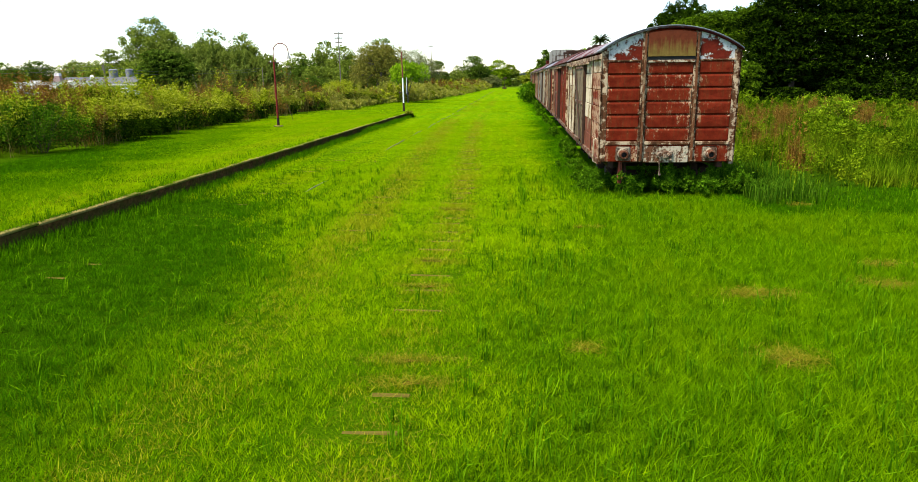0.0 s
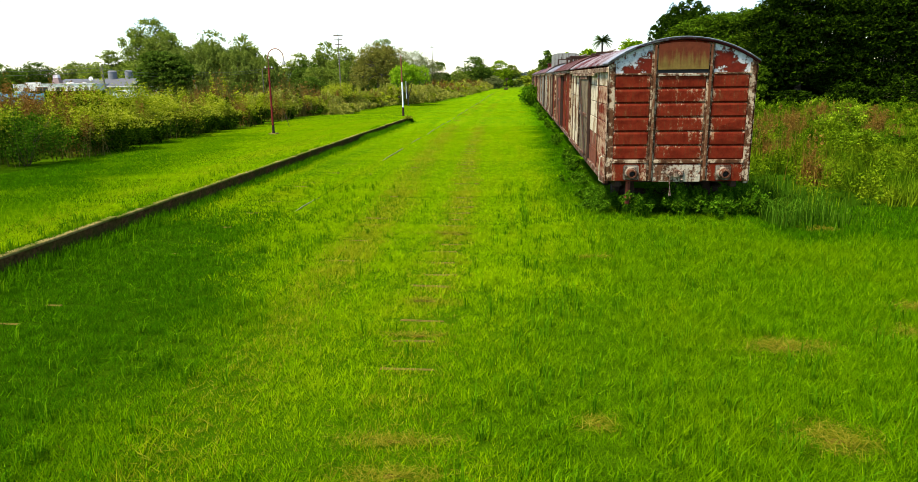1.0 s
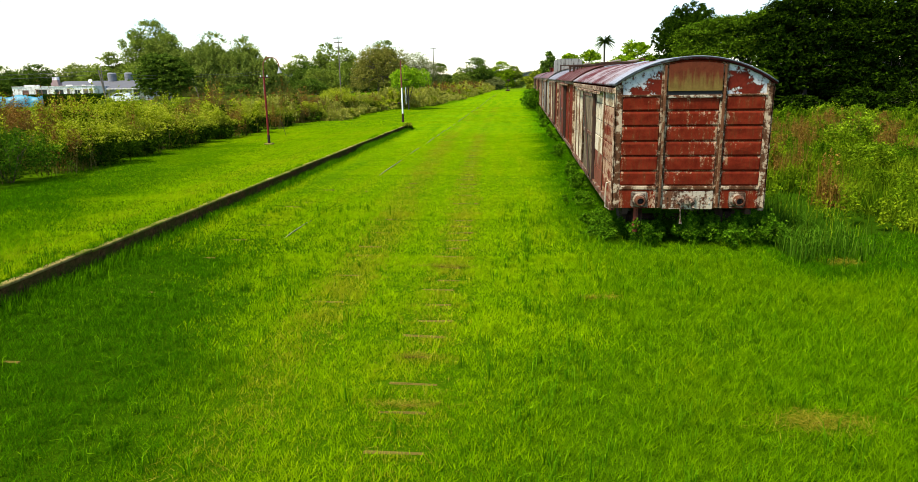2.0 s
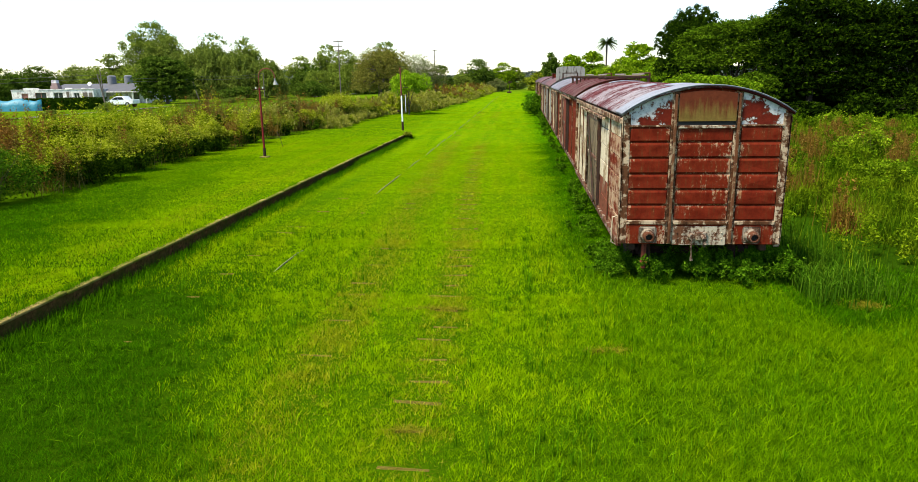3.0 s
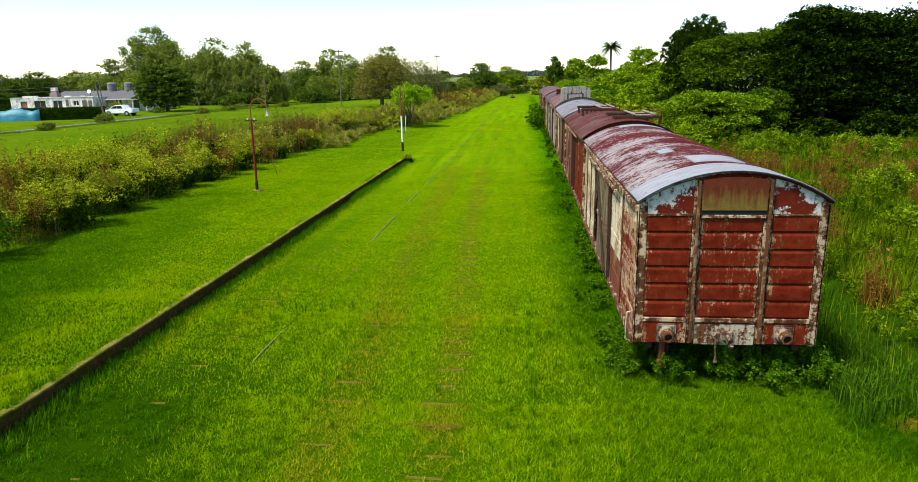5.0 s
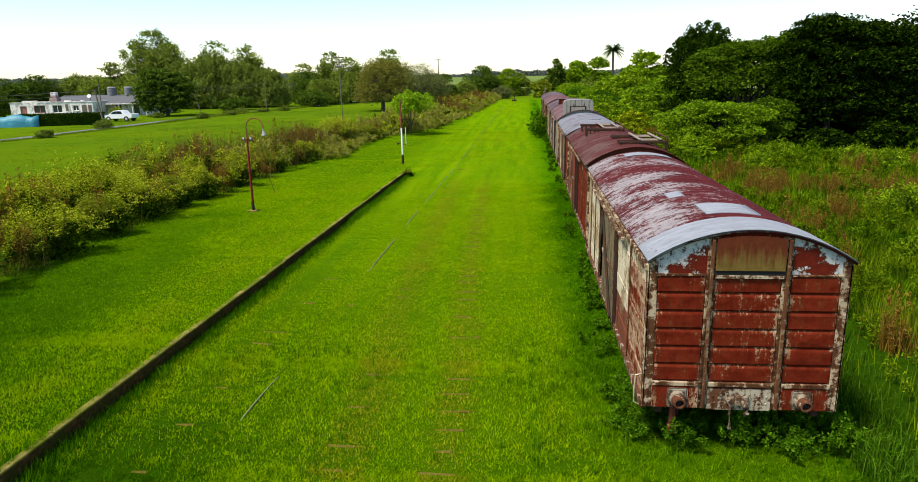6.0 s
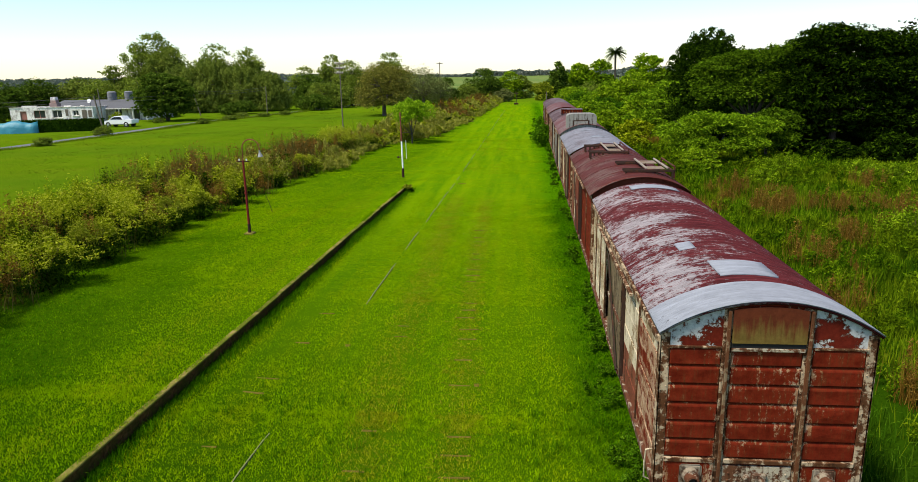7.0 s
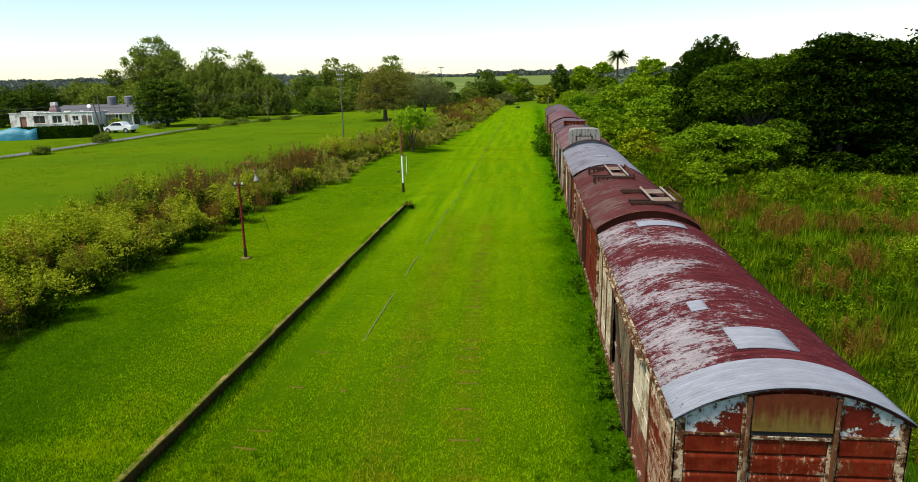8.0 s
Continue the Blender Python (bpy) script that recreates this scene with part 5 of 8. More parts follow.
bm = bmesh.new()
box(bm, -9.5, 8.2, 0, 0.25, 0, 2.05)
box(bm, -9.5, -9.2, 0.25, 9, 0, 2.05)
box(bm, 7.9, 8.2, 0.25, 9, 0, 2.05)
box(bm, -9.5, 8.2, 9, 9.25, 0, 2.05)
part("wall", bm, M_LIME, annex)
bm = bmesh.new()
a = [bm.verts.new(p) for p in ((-9.9, -1.6, 2.2), (8.6, -1.6, 2.2), (8.6, 4.6, 3.55), (-9.9, 4.6, 3.55))]
b = [bm.verts.new((v.co.x, v.co.y, v.co.z - 0.12)) for v in a]
c = [bm.verts.new(p) for p in ((-9.9, 10.6, 2.2), (8.6, 10.6, 2.2))]
bm.faces.new(a)
bm.faces.new(b[::-1])
for i in range(4):
    bm.faces.new((a[i], b[i], b[(i + 1) % 4], a[(i + 1) % 4]))
bm.faces.new((a[3], a[2], c[1], c[0]))
part("roof", bm, M_ROOFGREY, annex)
for i in range(8):
    bm = bmesh.new()
    box(bm, -9.0 + i * 2.45, -8.85 + i * 2.45, -1.5, -1.35, 0, 2.12)
    part("veranda_post", bm, M_LIME, annex)
bm = bmesh.new()
box(bm, -9.8, 8.4, -1.64, -1.602, 2.0, 2.18)
part("fascia", bm, M_LIME, annex)
for i, xx in enumerate((-4.2, -0.8, 2.6, 5.8)):
    bm = bmesh.new()
    box(bm, xx - 0.5, xx + 0.5, -0.03, -0.004, 0.1 if i % 2 else 0.9, 1.9)
    part("window" if i % 2 == 0 else "door", bm, M_GLASS, annex)
for x, y, r in ((0.0, 4.4, 0.78), (2.9, 5.0, 0.72)):
    tank = thing("water_tank", "round grey water tank on a roof stand", "water tank", (-76.2 + x, 122.5 + y, 3.05), group="water tanks")
    bm = bmesh.new()
    rod(bm, (0, 0, 0.25), (0, 0, 1.75), r, r, 20)
    part("drum", bm, M_TANK, tank)
    bm = bmesh.new()
    rod(bm, (0, 0, 1.75), (0, 0, 1.95), r * 1.05, r * 0.7, 20)
    part("lid", bm, M_TANK, tank)
    bm = bmesh.new()
    box(bm, -r, r, -0.5, 0.5, -0.2, 0.25)
    part("stand", bm, M_ROOFGREY, tank)

M_TARP = Mat("blue_tarpaulin", 0.5)
M_TARP.color(M_TARP.mix(M_TARP.noise(2.0, 5), (0.015, 0.15, 0.22), (0.03, 0.25, 0.33))).bump(M_TARP.noise(1.6, 5), 1.0, 0.12)
bm = bmesh.new()
ringsT = []
for x in np.linspace(-11, 0, 14):
    s = 0.9 + 0.12 * math.sin(x * 1.7)
    ringsT.append([bm.verts.new((x, yy_ * s, max(0, zz * s))) for yy_, zz in ((-1.3, 0), (-1.25, 0.75), (-1.05, 1.35), (-0.55, 1.72), (0.3, 1.7), (1.0, 1.2), (1.3, 0))])
for a, b in zip(ringsT, ringsT[1:]):
    for k in range(6):
        bm.faces.new((a[k], a[k + 1], b[k + 1], b[k]))
bm.faces.new(ringsT[0])
bm.faces.new(ringsT[-1][::-1])
tarp = part("tarpaulin", bm, M_TARP.m, None, "", True)
tarp.matrix_basis = pose(-67.8, 95.5, 0, 0, 0, 18)
tagged(tarp, "low load under a creased blue tarpaulin", "tarpaulin")

M_CARPAINT = Mat("white_car_paint", 0.25).color((0.78, 0.79, 0.80)).m
M_TYRE = Mat("tyre_rubber", 0.85).color((0.02, 0.02, 0.02)).m
M_RIM = Mat("alloy_rim", 0.35, 0.8).color((0.5, 0.5, 0.52)).m
M_CARGLASS = Mat("tinted_car_glass", 0.05).color((0.02, 0.024, 0.028)).m
car = thing("pickup_truck", "white double-cab pickup parked beside the road", "car", (-61.7, 105.2, 0), -4)
# body shell: side outline extruded across
bm = bmesh.new()
low = [(-2.5, 0.46), (-2.52, 0.72), (-2.36, 0.88), (-1.45, 1.02), (1.0, 1.10), (2.46, 1.15), (2.52, 1.06), (2.5, 0.52), (1.95, 0.42), (-1.95, 0.42)]
a = [bm.verts.new((x, -0.9, z)) for x, z in low]
b = [bm.verts.new((x, 0.9, z)) for x, z in low]
bm.faces.new(a)
bm.faces.new(b[::-1])
for i in range(len(low)):
    bm.faces.new((a[i], b[i], b[(i + 1) % len(low)], a[(i + 1) % len(low)]))
bmesh.ops.bevel(bm, geom=list(bm.edges), offset=0.06, segments=2, affect="EDGES")
part("body", bm, M_CARPAINT, car)
bm = bmesh.new()
cabin = [(-1.52, 1.00), (-0.62, 1.56), (-0.25, 1.64), (0.78, 1.62), (1.16, 1.10)]
a = [bm.verts.new((x, -0.78 if z > 1.2 else -0.86, z)) for x, z in cabin]
b = [bm.verts.new((x, 0.78 if z > 1.2 else 0.86, z)) for x, z in cabin]
bm.faces.new(a)
bm.faces.new(b[::-1])
for i in range(len(cabin)):
    bm.faces.new((a[i], b[i], b[(i + 1) % len(cabin)], a[(i + 1) % len(cabin)]))
bmesh.ops.bevel(bm, geom=list(bm.edges), offset=0.05, segments=2, affect="EDGES")
part("cab", bm, M_CARPAINT, car)
for s in (-1, 1):
    for pts in ([(-1.12, 1.14), (-0.56, 1.48), (-0.12, 1.54), (-0.12, 1.14)], [(-0.05, 1.14), (-0.05, 1.54), (0.66, 1.52), (0.92, 1.14)]):
        bm = bmesh.new()
        prism(bm, pts, *sorted((s * 0.875, s * 0.80)))
        part("window", bm, M_CARGLASS, car)
    for x in (-1.5, 1.5):
        bm = bmesh.new()
        rod(bm, (x, s * 0.70, 0.38), (x, s * 0.93, 0.38), 0.40, 0.40, 20)
        wh = part("wheel", bm, M_TYRE, car)
        bm = bmesh.new()
        rod(bm, (x, s * 0.92, 0.36), (x, s * 0.945, 0.36), 0.22, 0.19, 14)
        part("rim", bm, M_RIM, wh)
    bm = bmesh.new()
    box(bm, -2.44, -2.2, *sorted((s * 0.55, s * 0.86)), 0.74, 0.9, 0.03)
    part("headlight", bm, M_GLASS, car)
bm = bmesh.new()
prism(bm, [(-1.42, 1.08), (-0.62, 1.57), (-0.66, 1.59), (-1.48, 1.10)], -0.7, 0.7)
part("windscreen", bm, M_CARGLASS, car)

# road strip
bm = bmesh.new()
pts = [(-60, 40), (-57.0, 60), (-55.2, 78), (-54.4, 95), (-53.0, 115), (-48.5, 138), (-42, 175), (-36, 230)]
left = [bm.verts.new((x - 1.1, y, float(ground_z(x, y)) + 0.045)) for x, y in pts]
right = [bm.verts.new((x + 1.1, y, float(ground_z(x, y)) + 0.045)) for x, y in pts]
for i in range(len(pts) - 1):
    bm.faces.new((left[i], right[i], right[i + 1], left[i + 1]))
tagged(part("road", bm, M_ROAD), "narrow pale worn asphalt road past the house", "road", kind="structure")

# ================= plants =================
def unit(n, r=None):
    v = (r or rng).normal(size=(n, 3))
    return v / np.linalg.norm(v, axis=1, keepdims=True)


def leaves_at(c, size, droop=0.0, upward=0.3, long_=1.0, flat=0.0):
    """A small three-cornered leaf at each of the centres."""
    n = len(c)
    u = unit(n)
    u[:, 2] = u[:, 2] * (1 - droop) * (1 - 0.55 * flat) - droop
    u /= np.linalg.norm(u, axis=1, keepdims=True)
    w = unit(n)
    w[:, 2] += upward + 1.1 * flat
    v = np.cross(u, w)
    v /= np.linalg.norm(v, axis=1, keepdims=True) + 1e-9
    s = (np.asarray(size) * rng.uniform(0.6, 1.35, n))[:, None]
    return np.stack([c + u * s * long_, c - u * s * 0.5 * long_ + v * s * 0.5, c - u * s * 0.5 * long_ - v * s * 0.5], 1)


def crown_points(blobs, n, clumps=40, tight=0.16, fill=0.15, pad=False):
    """Leaf places in clumps over the skin of the blobs (x, y, z, rx, ry, rz), and some inside."""
    blobs = np.array(blobs, float)
    wgt = (blobs[:, 3] * blobs[:, 4] + blobs[:, 3] * blobs[:, 5]) ** 1.0
    out = []
    for b, k in zip(blobs, (wgt / wgt.sum() * n).astype(int)):
        nc = max(6, int(clumps * min(1.6, b[3] / 2.0 + 0.4)))
        cc_ = unit(nc) * rng.uniform(0.62, 1.04, (nc, 1))
        cc_[:, 2] = np.where(cc_[:, 2] < -0.55, -cc_[:, 2], cc_[:, 2])
        k1 = int(k * (1 - fill))
        if pad:  # leafy sprays, domed and thin, one over the other
            ra, an = rng.uniform(size=k1) ** 0.5, rng.uniform(0, 2 * np.pi, k1)
            off = np.stack([ra * np.cos(an), ra * np.sin(an), -0.5 * ra ** 2 + rng.normal(0, 0.10, k1)], 1) * tight * 1.75
        else:
            off = rng.normal(size=(k1, 3))
            off *= np.minimum(1, 1.6 / np.linalg.norm(off, axis=1, keepdims=True)) * tight * np.array([1, 1, 0.7])
        p = cc_[rng.integers(0, nc, k1)] + off
        q = unit(k - k1) * (rng.uniform(0.05, 1, (k - k1, 1)) ** 0.5) * 0.85
        out.append(np.concatenate([p, q]) * b[3:6] + b[0:3])
    return np.concatenate(out)


def limbs(blobs, h, r, lean=(0, 0), fork=0.35):
    """A tapered trunk, forking to each part of the crown."""
    bm = bmesh.new()
    top = Vector((lean[0], lean[1], h * fork))
    pipe(bm, [(0, 0, -0.2), (lean[0] * 0.3, lean[1] * 0.3, h * fork * 0.5), top], [r * 1.25, r, r * 0.8], 8)
    for b in blobs:
        e = Vector(b[0:3])
        mid = top.lerp(e, 0.5) + Vector((rng.normal(0, 0.2), rng.normal(0, 0.2), 0.3))
        pipe(bm, [top - Vector((0, 0, 0.15)), mid, e], [r * 0.6, r * 0.38, r * 0.12], 6)
        for _ in range(3):
            t = e + Vector(unit(1)[0]) * b[3] * 0.75
            pipe(bm, [mid.lerp(e, 0.5), (mid.lerp(e, 0.5) + t) / 2 + Vector((0, 0, 0.15)), t], [r * 0.22, r * 0.14, r * 0.04], 5)
    return bm


def tree(x, y, h, spread, material, label, n=6000, leaf=0.3, lobes=6, r=0.2, low=0.3, droop=0.0, long_=1.0, clumps=40, tight=0.16, name="tree", squash=0.75, fork=0.35, fill=0.15, lobe=0.5, pad=False):
    t = thing(name, label, "tree" if name != "bush" else "bush", (x, y, 0), group="")
    zc0, zc1 = h * low, h
    blobs = []
    for i in range(lobes):
        a = 2 * math.pi * (i + rng.uniform(-0.3, 0.3)) / lobes
        d = spread * rng.uniform(0.35, 0.62)
        R = spread * rng.uniform(lobe * 0.8, lobe * 1.15)
        z = zc0 + (zc1 - zc0) * rng.uniform(0.3, 0.62)
        blobs.append((d * math.cos(a), d * math.sin(a), z, R, R, min(R * squash, (zc1 - zc0) * 0.42)))
    if low < 0.2:
        for i in range(lobes):
            a = 2 * math.pi * (i + rng.uniform(0.2, 0.8)) / lobes
            R = spread * lobe * rng.uniform(0.7, 1.0)
            blobs.append((spread * 0.62 * math.cos(a), spread * 0.62 * math.sin(a), h * low + R * squash * rng.uniform(0.5, 1.0), R, R, R * squash))
    Rt = spread * lobe * 1.1
    blobs.append((0, 0, h - Rt * squash * 0.9, Rt, Rt, Rt * squash * 0.9))
    part("trunk", limbs(blobs, h, r, fork=fork), M_BARK, t)
    c = crown_points(blobs, n // 9 if droop > 0.7 else n, clumps, tight, fill, pad)
    if droop > 0.7:  # hanging strands of leaves
        ln_ = rng.uniform(0.9, 2.6, len(c))
        c = np.repeat(c, 9, 0) + np.stack([rng.normal(0, 0.07, len(c) * 9), rng.normal(0, 0.07, len(c) * 9), -(np.tile(np.arange(9), len(c)) / 9.0) * np.repeat(ln_, 9)], 1)
    c = c[c[:, 2] > 0.05]
    tris = leaves_at(c, leaf, droop, long_=long_, flat=0.8 if material == M_SPRAY else 0.45)
    if material in (M_DKLEAF, M_WOOD_SHADED, M_SPRAY, M_DEEP, M_WILLOW) or name == "bush":  # thick growth inside the crown
        per = max(12, int(n / len(blobs) * 0.07))
        inner = np.concatenate([unit(per) * rng.uniform(0.35, 0.90, (per, 1)) * np.array(b[3:6]) + np.array(b[0:3]) for b in blobs])
        inner = inner[inner[:, 2] > 0.1]
        tris = np.concatenate([tris, leaves_at(inner, min(leaf * 2.6, spread * 0.12))])
    put("crown", tri_mesh("crown", tris), material, t)
    return t


# --- dark wood to the east of the wagons
def boughs(blobs, n, pad, per=46, drop=0.45):
    """Leaf places in domed sprays over the skin of the blobs (x, y, z, rx, ry, rz), with gaps between the sprays."""
    blobs = np.array(blobs, float)
    wgt = blobs[:, 3] * blobs[:, 5]
    out = []
    for b, k in zip(blobs, (wgt / wgt.sum() * n).astype(int)):
        nc = max(8, k // per)
        d = unit(nc)
        d[:, 2] = np.where(d[:, 2] < -0.35, -d[:, 2], d[:, 2])
        c = d * b[3:6] * (0.80 + 0.30 * rng.uniform(size=(nc, 1)) ** 1.3) + b[0:3]
        w = np.repeat(np.arange(nc), per)
        ra, an = rng.uniform(size=len(w)) ** 0.5, rng.uniform(0, 2 * np.pi, len(w))
        size = pad * rng.uniform(0.6, 1.35, nc)[w]
        off = np.stack([ra * np.cos(an), ra * np.sin(an), -drop * ra ** 2 + rng.normal(0, 0.08, len(w))], 1)
        off += d[w] * np.array([1, 1, 0]) * (0.35 - 0.2 * ra)[:, None]
        out.append(c[w] + off * size[:, None])
    return np.concatenate(out)


def wood_tree(x, y, blobs, material, label, n, leaf, pad, r=0.22, fork=0.3, name="tree", drop=0.45, flat=0.7, droop=0.0, long_=1.3):
    t = thing(name, label, name, (x, y, 0))
    part("trunk", limbs(blobs, max(b[2] for b in blobs), r, fork=fork), M_BARK, t)
    c = boughs(blobs, n, pad, drop=drop)
    per = max(60, n // (14 * len(blobs)))
    inner = np.concatenate([unit(per) * rng.uniform(0.2, 0.80, (per, 1)) * np.array(b[3:6]) + np.array(b[0:3]) for b in blobs])
    both = np.concatenate([leaves_at(c, leaf, droop, long_=long_, flat=flat), leaves_at(inner, 0.16 * np.mean([b[3] for b in blobs]))])
    put("crown", tri_mesh("crown", both[both[:, :, 2].min(1) > 0.02]), material, t)
    return t


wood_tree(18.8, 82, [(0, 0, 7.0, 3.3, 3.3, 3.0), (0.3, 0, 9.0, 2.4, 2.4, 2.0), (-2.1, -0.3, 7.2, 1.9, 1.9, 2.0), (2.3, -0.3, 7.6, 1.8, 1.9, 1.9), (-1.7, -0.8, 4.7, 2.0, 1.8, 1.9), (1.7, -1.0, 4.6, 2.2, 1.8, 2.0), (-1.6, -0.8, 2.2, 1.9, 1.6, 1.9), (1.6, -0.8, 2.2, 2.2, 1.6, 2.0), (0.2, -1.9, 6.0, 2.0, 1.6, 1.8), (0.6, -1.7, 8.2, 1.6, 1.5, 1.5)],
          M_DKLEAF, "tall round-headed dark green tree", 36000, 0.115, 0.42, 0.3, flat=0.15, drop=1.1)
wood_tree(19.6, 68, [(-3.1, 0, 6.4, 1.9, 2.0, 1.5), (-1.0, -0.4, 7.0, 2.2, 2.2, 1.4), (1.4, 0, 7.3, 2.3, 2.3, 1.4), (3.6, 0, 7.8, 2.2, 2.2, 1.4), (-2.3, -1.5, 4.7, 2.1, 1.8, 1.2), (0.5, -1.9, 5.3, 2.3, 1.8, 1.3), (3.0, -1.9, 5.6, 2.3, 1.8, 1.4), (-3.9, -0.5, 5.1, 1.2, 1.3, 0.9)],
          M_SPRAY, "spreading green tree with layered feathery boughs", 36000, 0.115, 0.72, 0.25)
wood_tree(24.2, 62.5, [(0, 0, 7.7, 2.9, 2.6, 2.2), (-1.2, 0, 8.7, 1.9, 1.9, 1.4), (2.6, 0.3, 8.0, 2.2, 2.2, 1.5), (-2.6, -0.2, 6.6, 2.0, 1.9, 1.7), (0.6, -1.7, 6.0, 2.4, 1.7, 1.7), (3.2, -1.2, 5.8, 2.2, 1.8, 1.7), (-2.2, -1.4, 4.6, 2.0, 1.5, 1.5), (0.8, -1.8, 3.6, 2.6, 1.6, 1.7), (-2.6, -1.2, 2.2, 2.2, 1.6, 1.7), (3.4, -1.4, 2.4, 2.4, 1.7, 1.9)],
          M_WOOD_SHADED, "tall dense dark green tree at the wood's edge", 40000, 0.125, 0.62, 0.28)
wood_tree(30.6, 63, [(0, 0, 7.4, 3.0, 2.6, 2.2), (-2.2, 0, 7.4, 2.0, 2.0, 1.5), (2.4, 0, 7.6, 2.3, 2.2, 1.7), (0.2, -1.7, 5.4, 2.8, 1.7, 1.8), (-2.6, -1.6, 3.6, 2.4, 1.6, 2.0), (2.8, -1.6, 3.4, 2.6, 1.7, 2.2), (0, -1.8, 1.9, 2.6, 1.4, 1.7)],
          M_WOOD_SHADED, "tall dense dark green tree at the wood's edge", 30000, 0.135, 0.66, 0.28)
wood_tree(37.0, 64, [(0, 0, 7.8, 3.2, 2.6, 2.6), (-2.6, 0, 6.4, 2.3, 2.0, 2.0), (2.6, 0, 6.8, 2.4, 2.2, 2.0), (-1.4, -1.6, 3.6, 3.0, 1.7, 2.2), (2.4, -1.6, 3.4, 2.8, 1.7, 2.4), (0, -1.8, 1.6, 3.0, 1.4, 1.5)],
          M_WOOD_SHADED, "tall dense dark green tree at the wood's edge", 20000, 0.16, 0.7, 0.28)
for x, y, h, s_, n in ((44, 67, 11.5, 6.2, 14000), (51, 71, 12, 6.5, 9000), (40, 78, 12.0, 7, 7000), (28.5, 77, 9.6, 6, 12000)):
    tree(x, y, h, s_, M_WOOD_SHADED, "tall dense dark green tree behind the wood's edge", n, 0.2, 8, 0.28, 0.0, 0.1, 1.1, 50, 0.15, fork=0.25, fill=0.25, squash=0.85)
wood_tree(13.9, 57.5, [(-2.5, 0, 2.4, 1.4, 1.4, 0.8), (-0.7, 0, 2.9, 1.7, 1.6, 0.9), (1.2, -0.3, 2.8, 1.7, 1.6, 0.85), (2.9, 0, 2.6, 1.4, 1.4, 0.8), (-1.6, -1.0, 1.5, 1.5, 1.1, 0.75), (1.7, -1.2, 1.5, 1.5, 1.1, 0.75)],
          M_FEATHER, "low feathery green tree at the wood's edge", 22000, 0.085, 0.5, 0.12)
wood_tree(18.4, 60, [(-1.4, 0, 2.4, 1.6, 1.4, 0.9), (0.6, 0, 2.8, 1.7, 1.6, 1.0), (0.2, -1.0, 1.5, 1.7, 1.1, 0.8)],
          M_SPRAY, "low feathery green tree at the wood's edge", 11000, 0.095, 0.5, 0.12)
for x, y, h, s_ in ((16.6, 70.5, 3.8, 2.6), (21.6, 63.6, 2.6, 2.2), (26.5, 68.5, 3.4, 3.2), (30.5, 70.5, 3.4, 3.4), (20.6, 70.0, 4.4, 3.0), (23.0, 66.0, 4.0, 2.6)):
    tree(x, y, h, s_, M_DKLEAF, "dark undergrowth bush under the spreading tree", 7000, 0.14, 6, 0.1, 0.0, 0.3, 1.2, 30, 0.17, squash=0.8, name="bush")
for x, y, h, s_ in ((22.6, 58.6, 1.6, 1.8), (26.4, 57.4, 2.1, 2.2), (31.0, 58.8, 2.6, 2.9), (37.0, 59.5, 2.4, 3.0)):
    tree(x, y, h, s_, M_WOOD_SHADED, "dark undergrowth bush at the wood's edge", 7000, 0.12, 5, 0.1, 0.0, 0.3, 1.2, 30, 0.17, squash=0.7, name="bush")
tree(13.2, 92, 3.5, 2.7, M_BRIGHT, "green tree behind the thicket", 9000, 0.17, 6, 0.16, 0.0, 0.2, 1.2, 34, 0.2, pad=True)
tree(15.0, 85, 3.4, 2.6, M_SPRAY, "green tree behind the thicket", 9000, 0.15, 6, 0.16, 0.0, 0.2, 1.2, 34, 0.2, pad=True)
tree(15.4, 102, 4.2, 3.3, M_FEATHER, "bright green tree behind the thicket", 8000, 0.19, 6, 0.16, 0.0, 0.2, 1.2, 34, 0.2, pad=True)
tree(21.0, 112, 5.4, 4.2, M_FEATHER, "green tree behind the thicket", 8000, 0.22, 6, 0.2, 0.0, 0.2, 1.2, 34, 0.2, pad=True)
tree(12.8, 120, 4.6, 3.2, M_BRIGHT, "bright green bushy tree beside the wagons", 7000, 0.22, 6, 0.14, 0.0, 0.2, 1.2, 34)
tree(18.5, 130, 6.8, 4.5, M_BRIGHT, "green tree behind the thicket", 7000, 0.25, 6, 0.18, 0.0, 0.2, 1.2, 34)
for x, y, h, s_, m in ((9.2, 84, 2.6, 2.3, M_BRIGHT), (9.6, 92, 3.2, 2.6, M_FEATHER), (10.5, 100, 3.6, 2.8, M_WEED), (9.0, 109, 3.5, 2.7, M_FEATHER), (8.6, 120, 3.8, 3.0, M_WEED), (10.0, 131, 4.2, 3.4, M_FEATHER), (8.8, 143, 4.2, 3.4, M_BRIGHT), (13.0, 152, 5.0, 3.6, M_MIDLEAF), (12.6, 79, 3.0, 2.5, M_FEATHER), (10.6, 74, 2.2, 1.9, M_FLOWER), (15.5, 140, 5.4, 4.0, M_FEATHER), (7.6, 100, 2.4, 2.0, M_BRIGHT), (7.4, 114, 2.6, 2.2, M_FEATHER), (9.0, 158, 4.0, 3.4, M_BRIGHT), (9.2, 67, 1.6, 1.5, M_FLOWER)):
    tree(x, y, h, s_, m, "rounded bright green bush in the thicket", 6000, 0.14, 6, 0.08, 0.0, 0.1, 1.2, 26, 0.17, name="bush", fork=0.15)
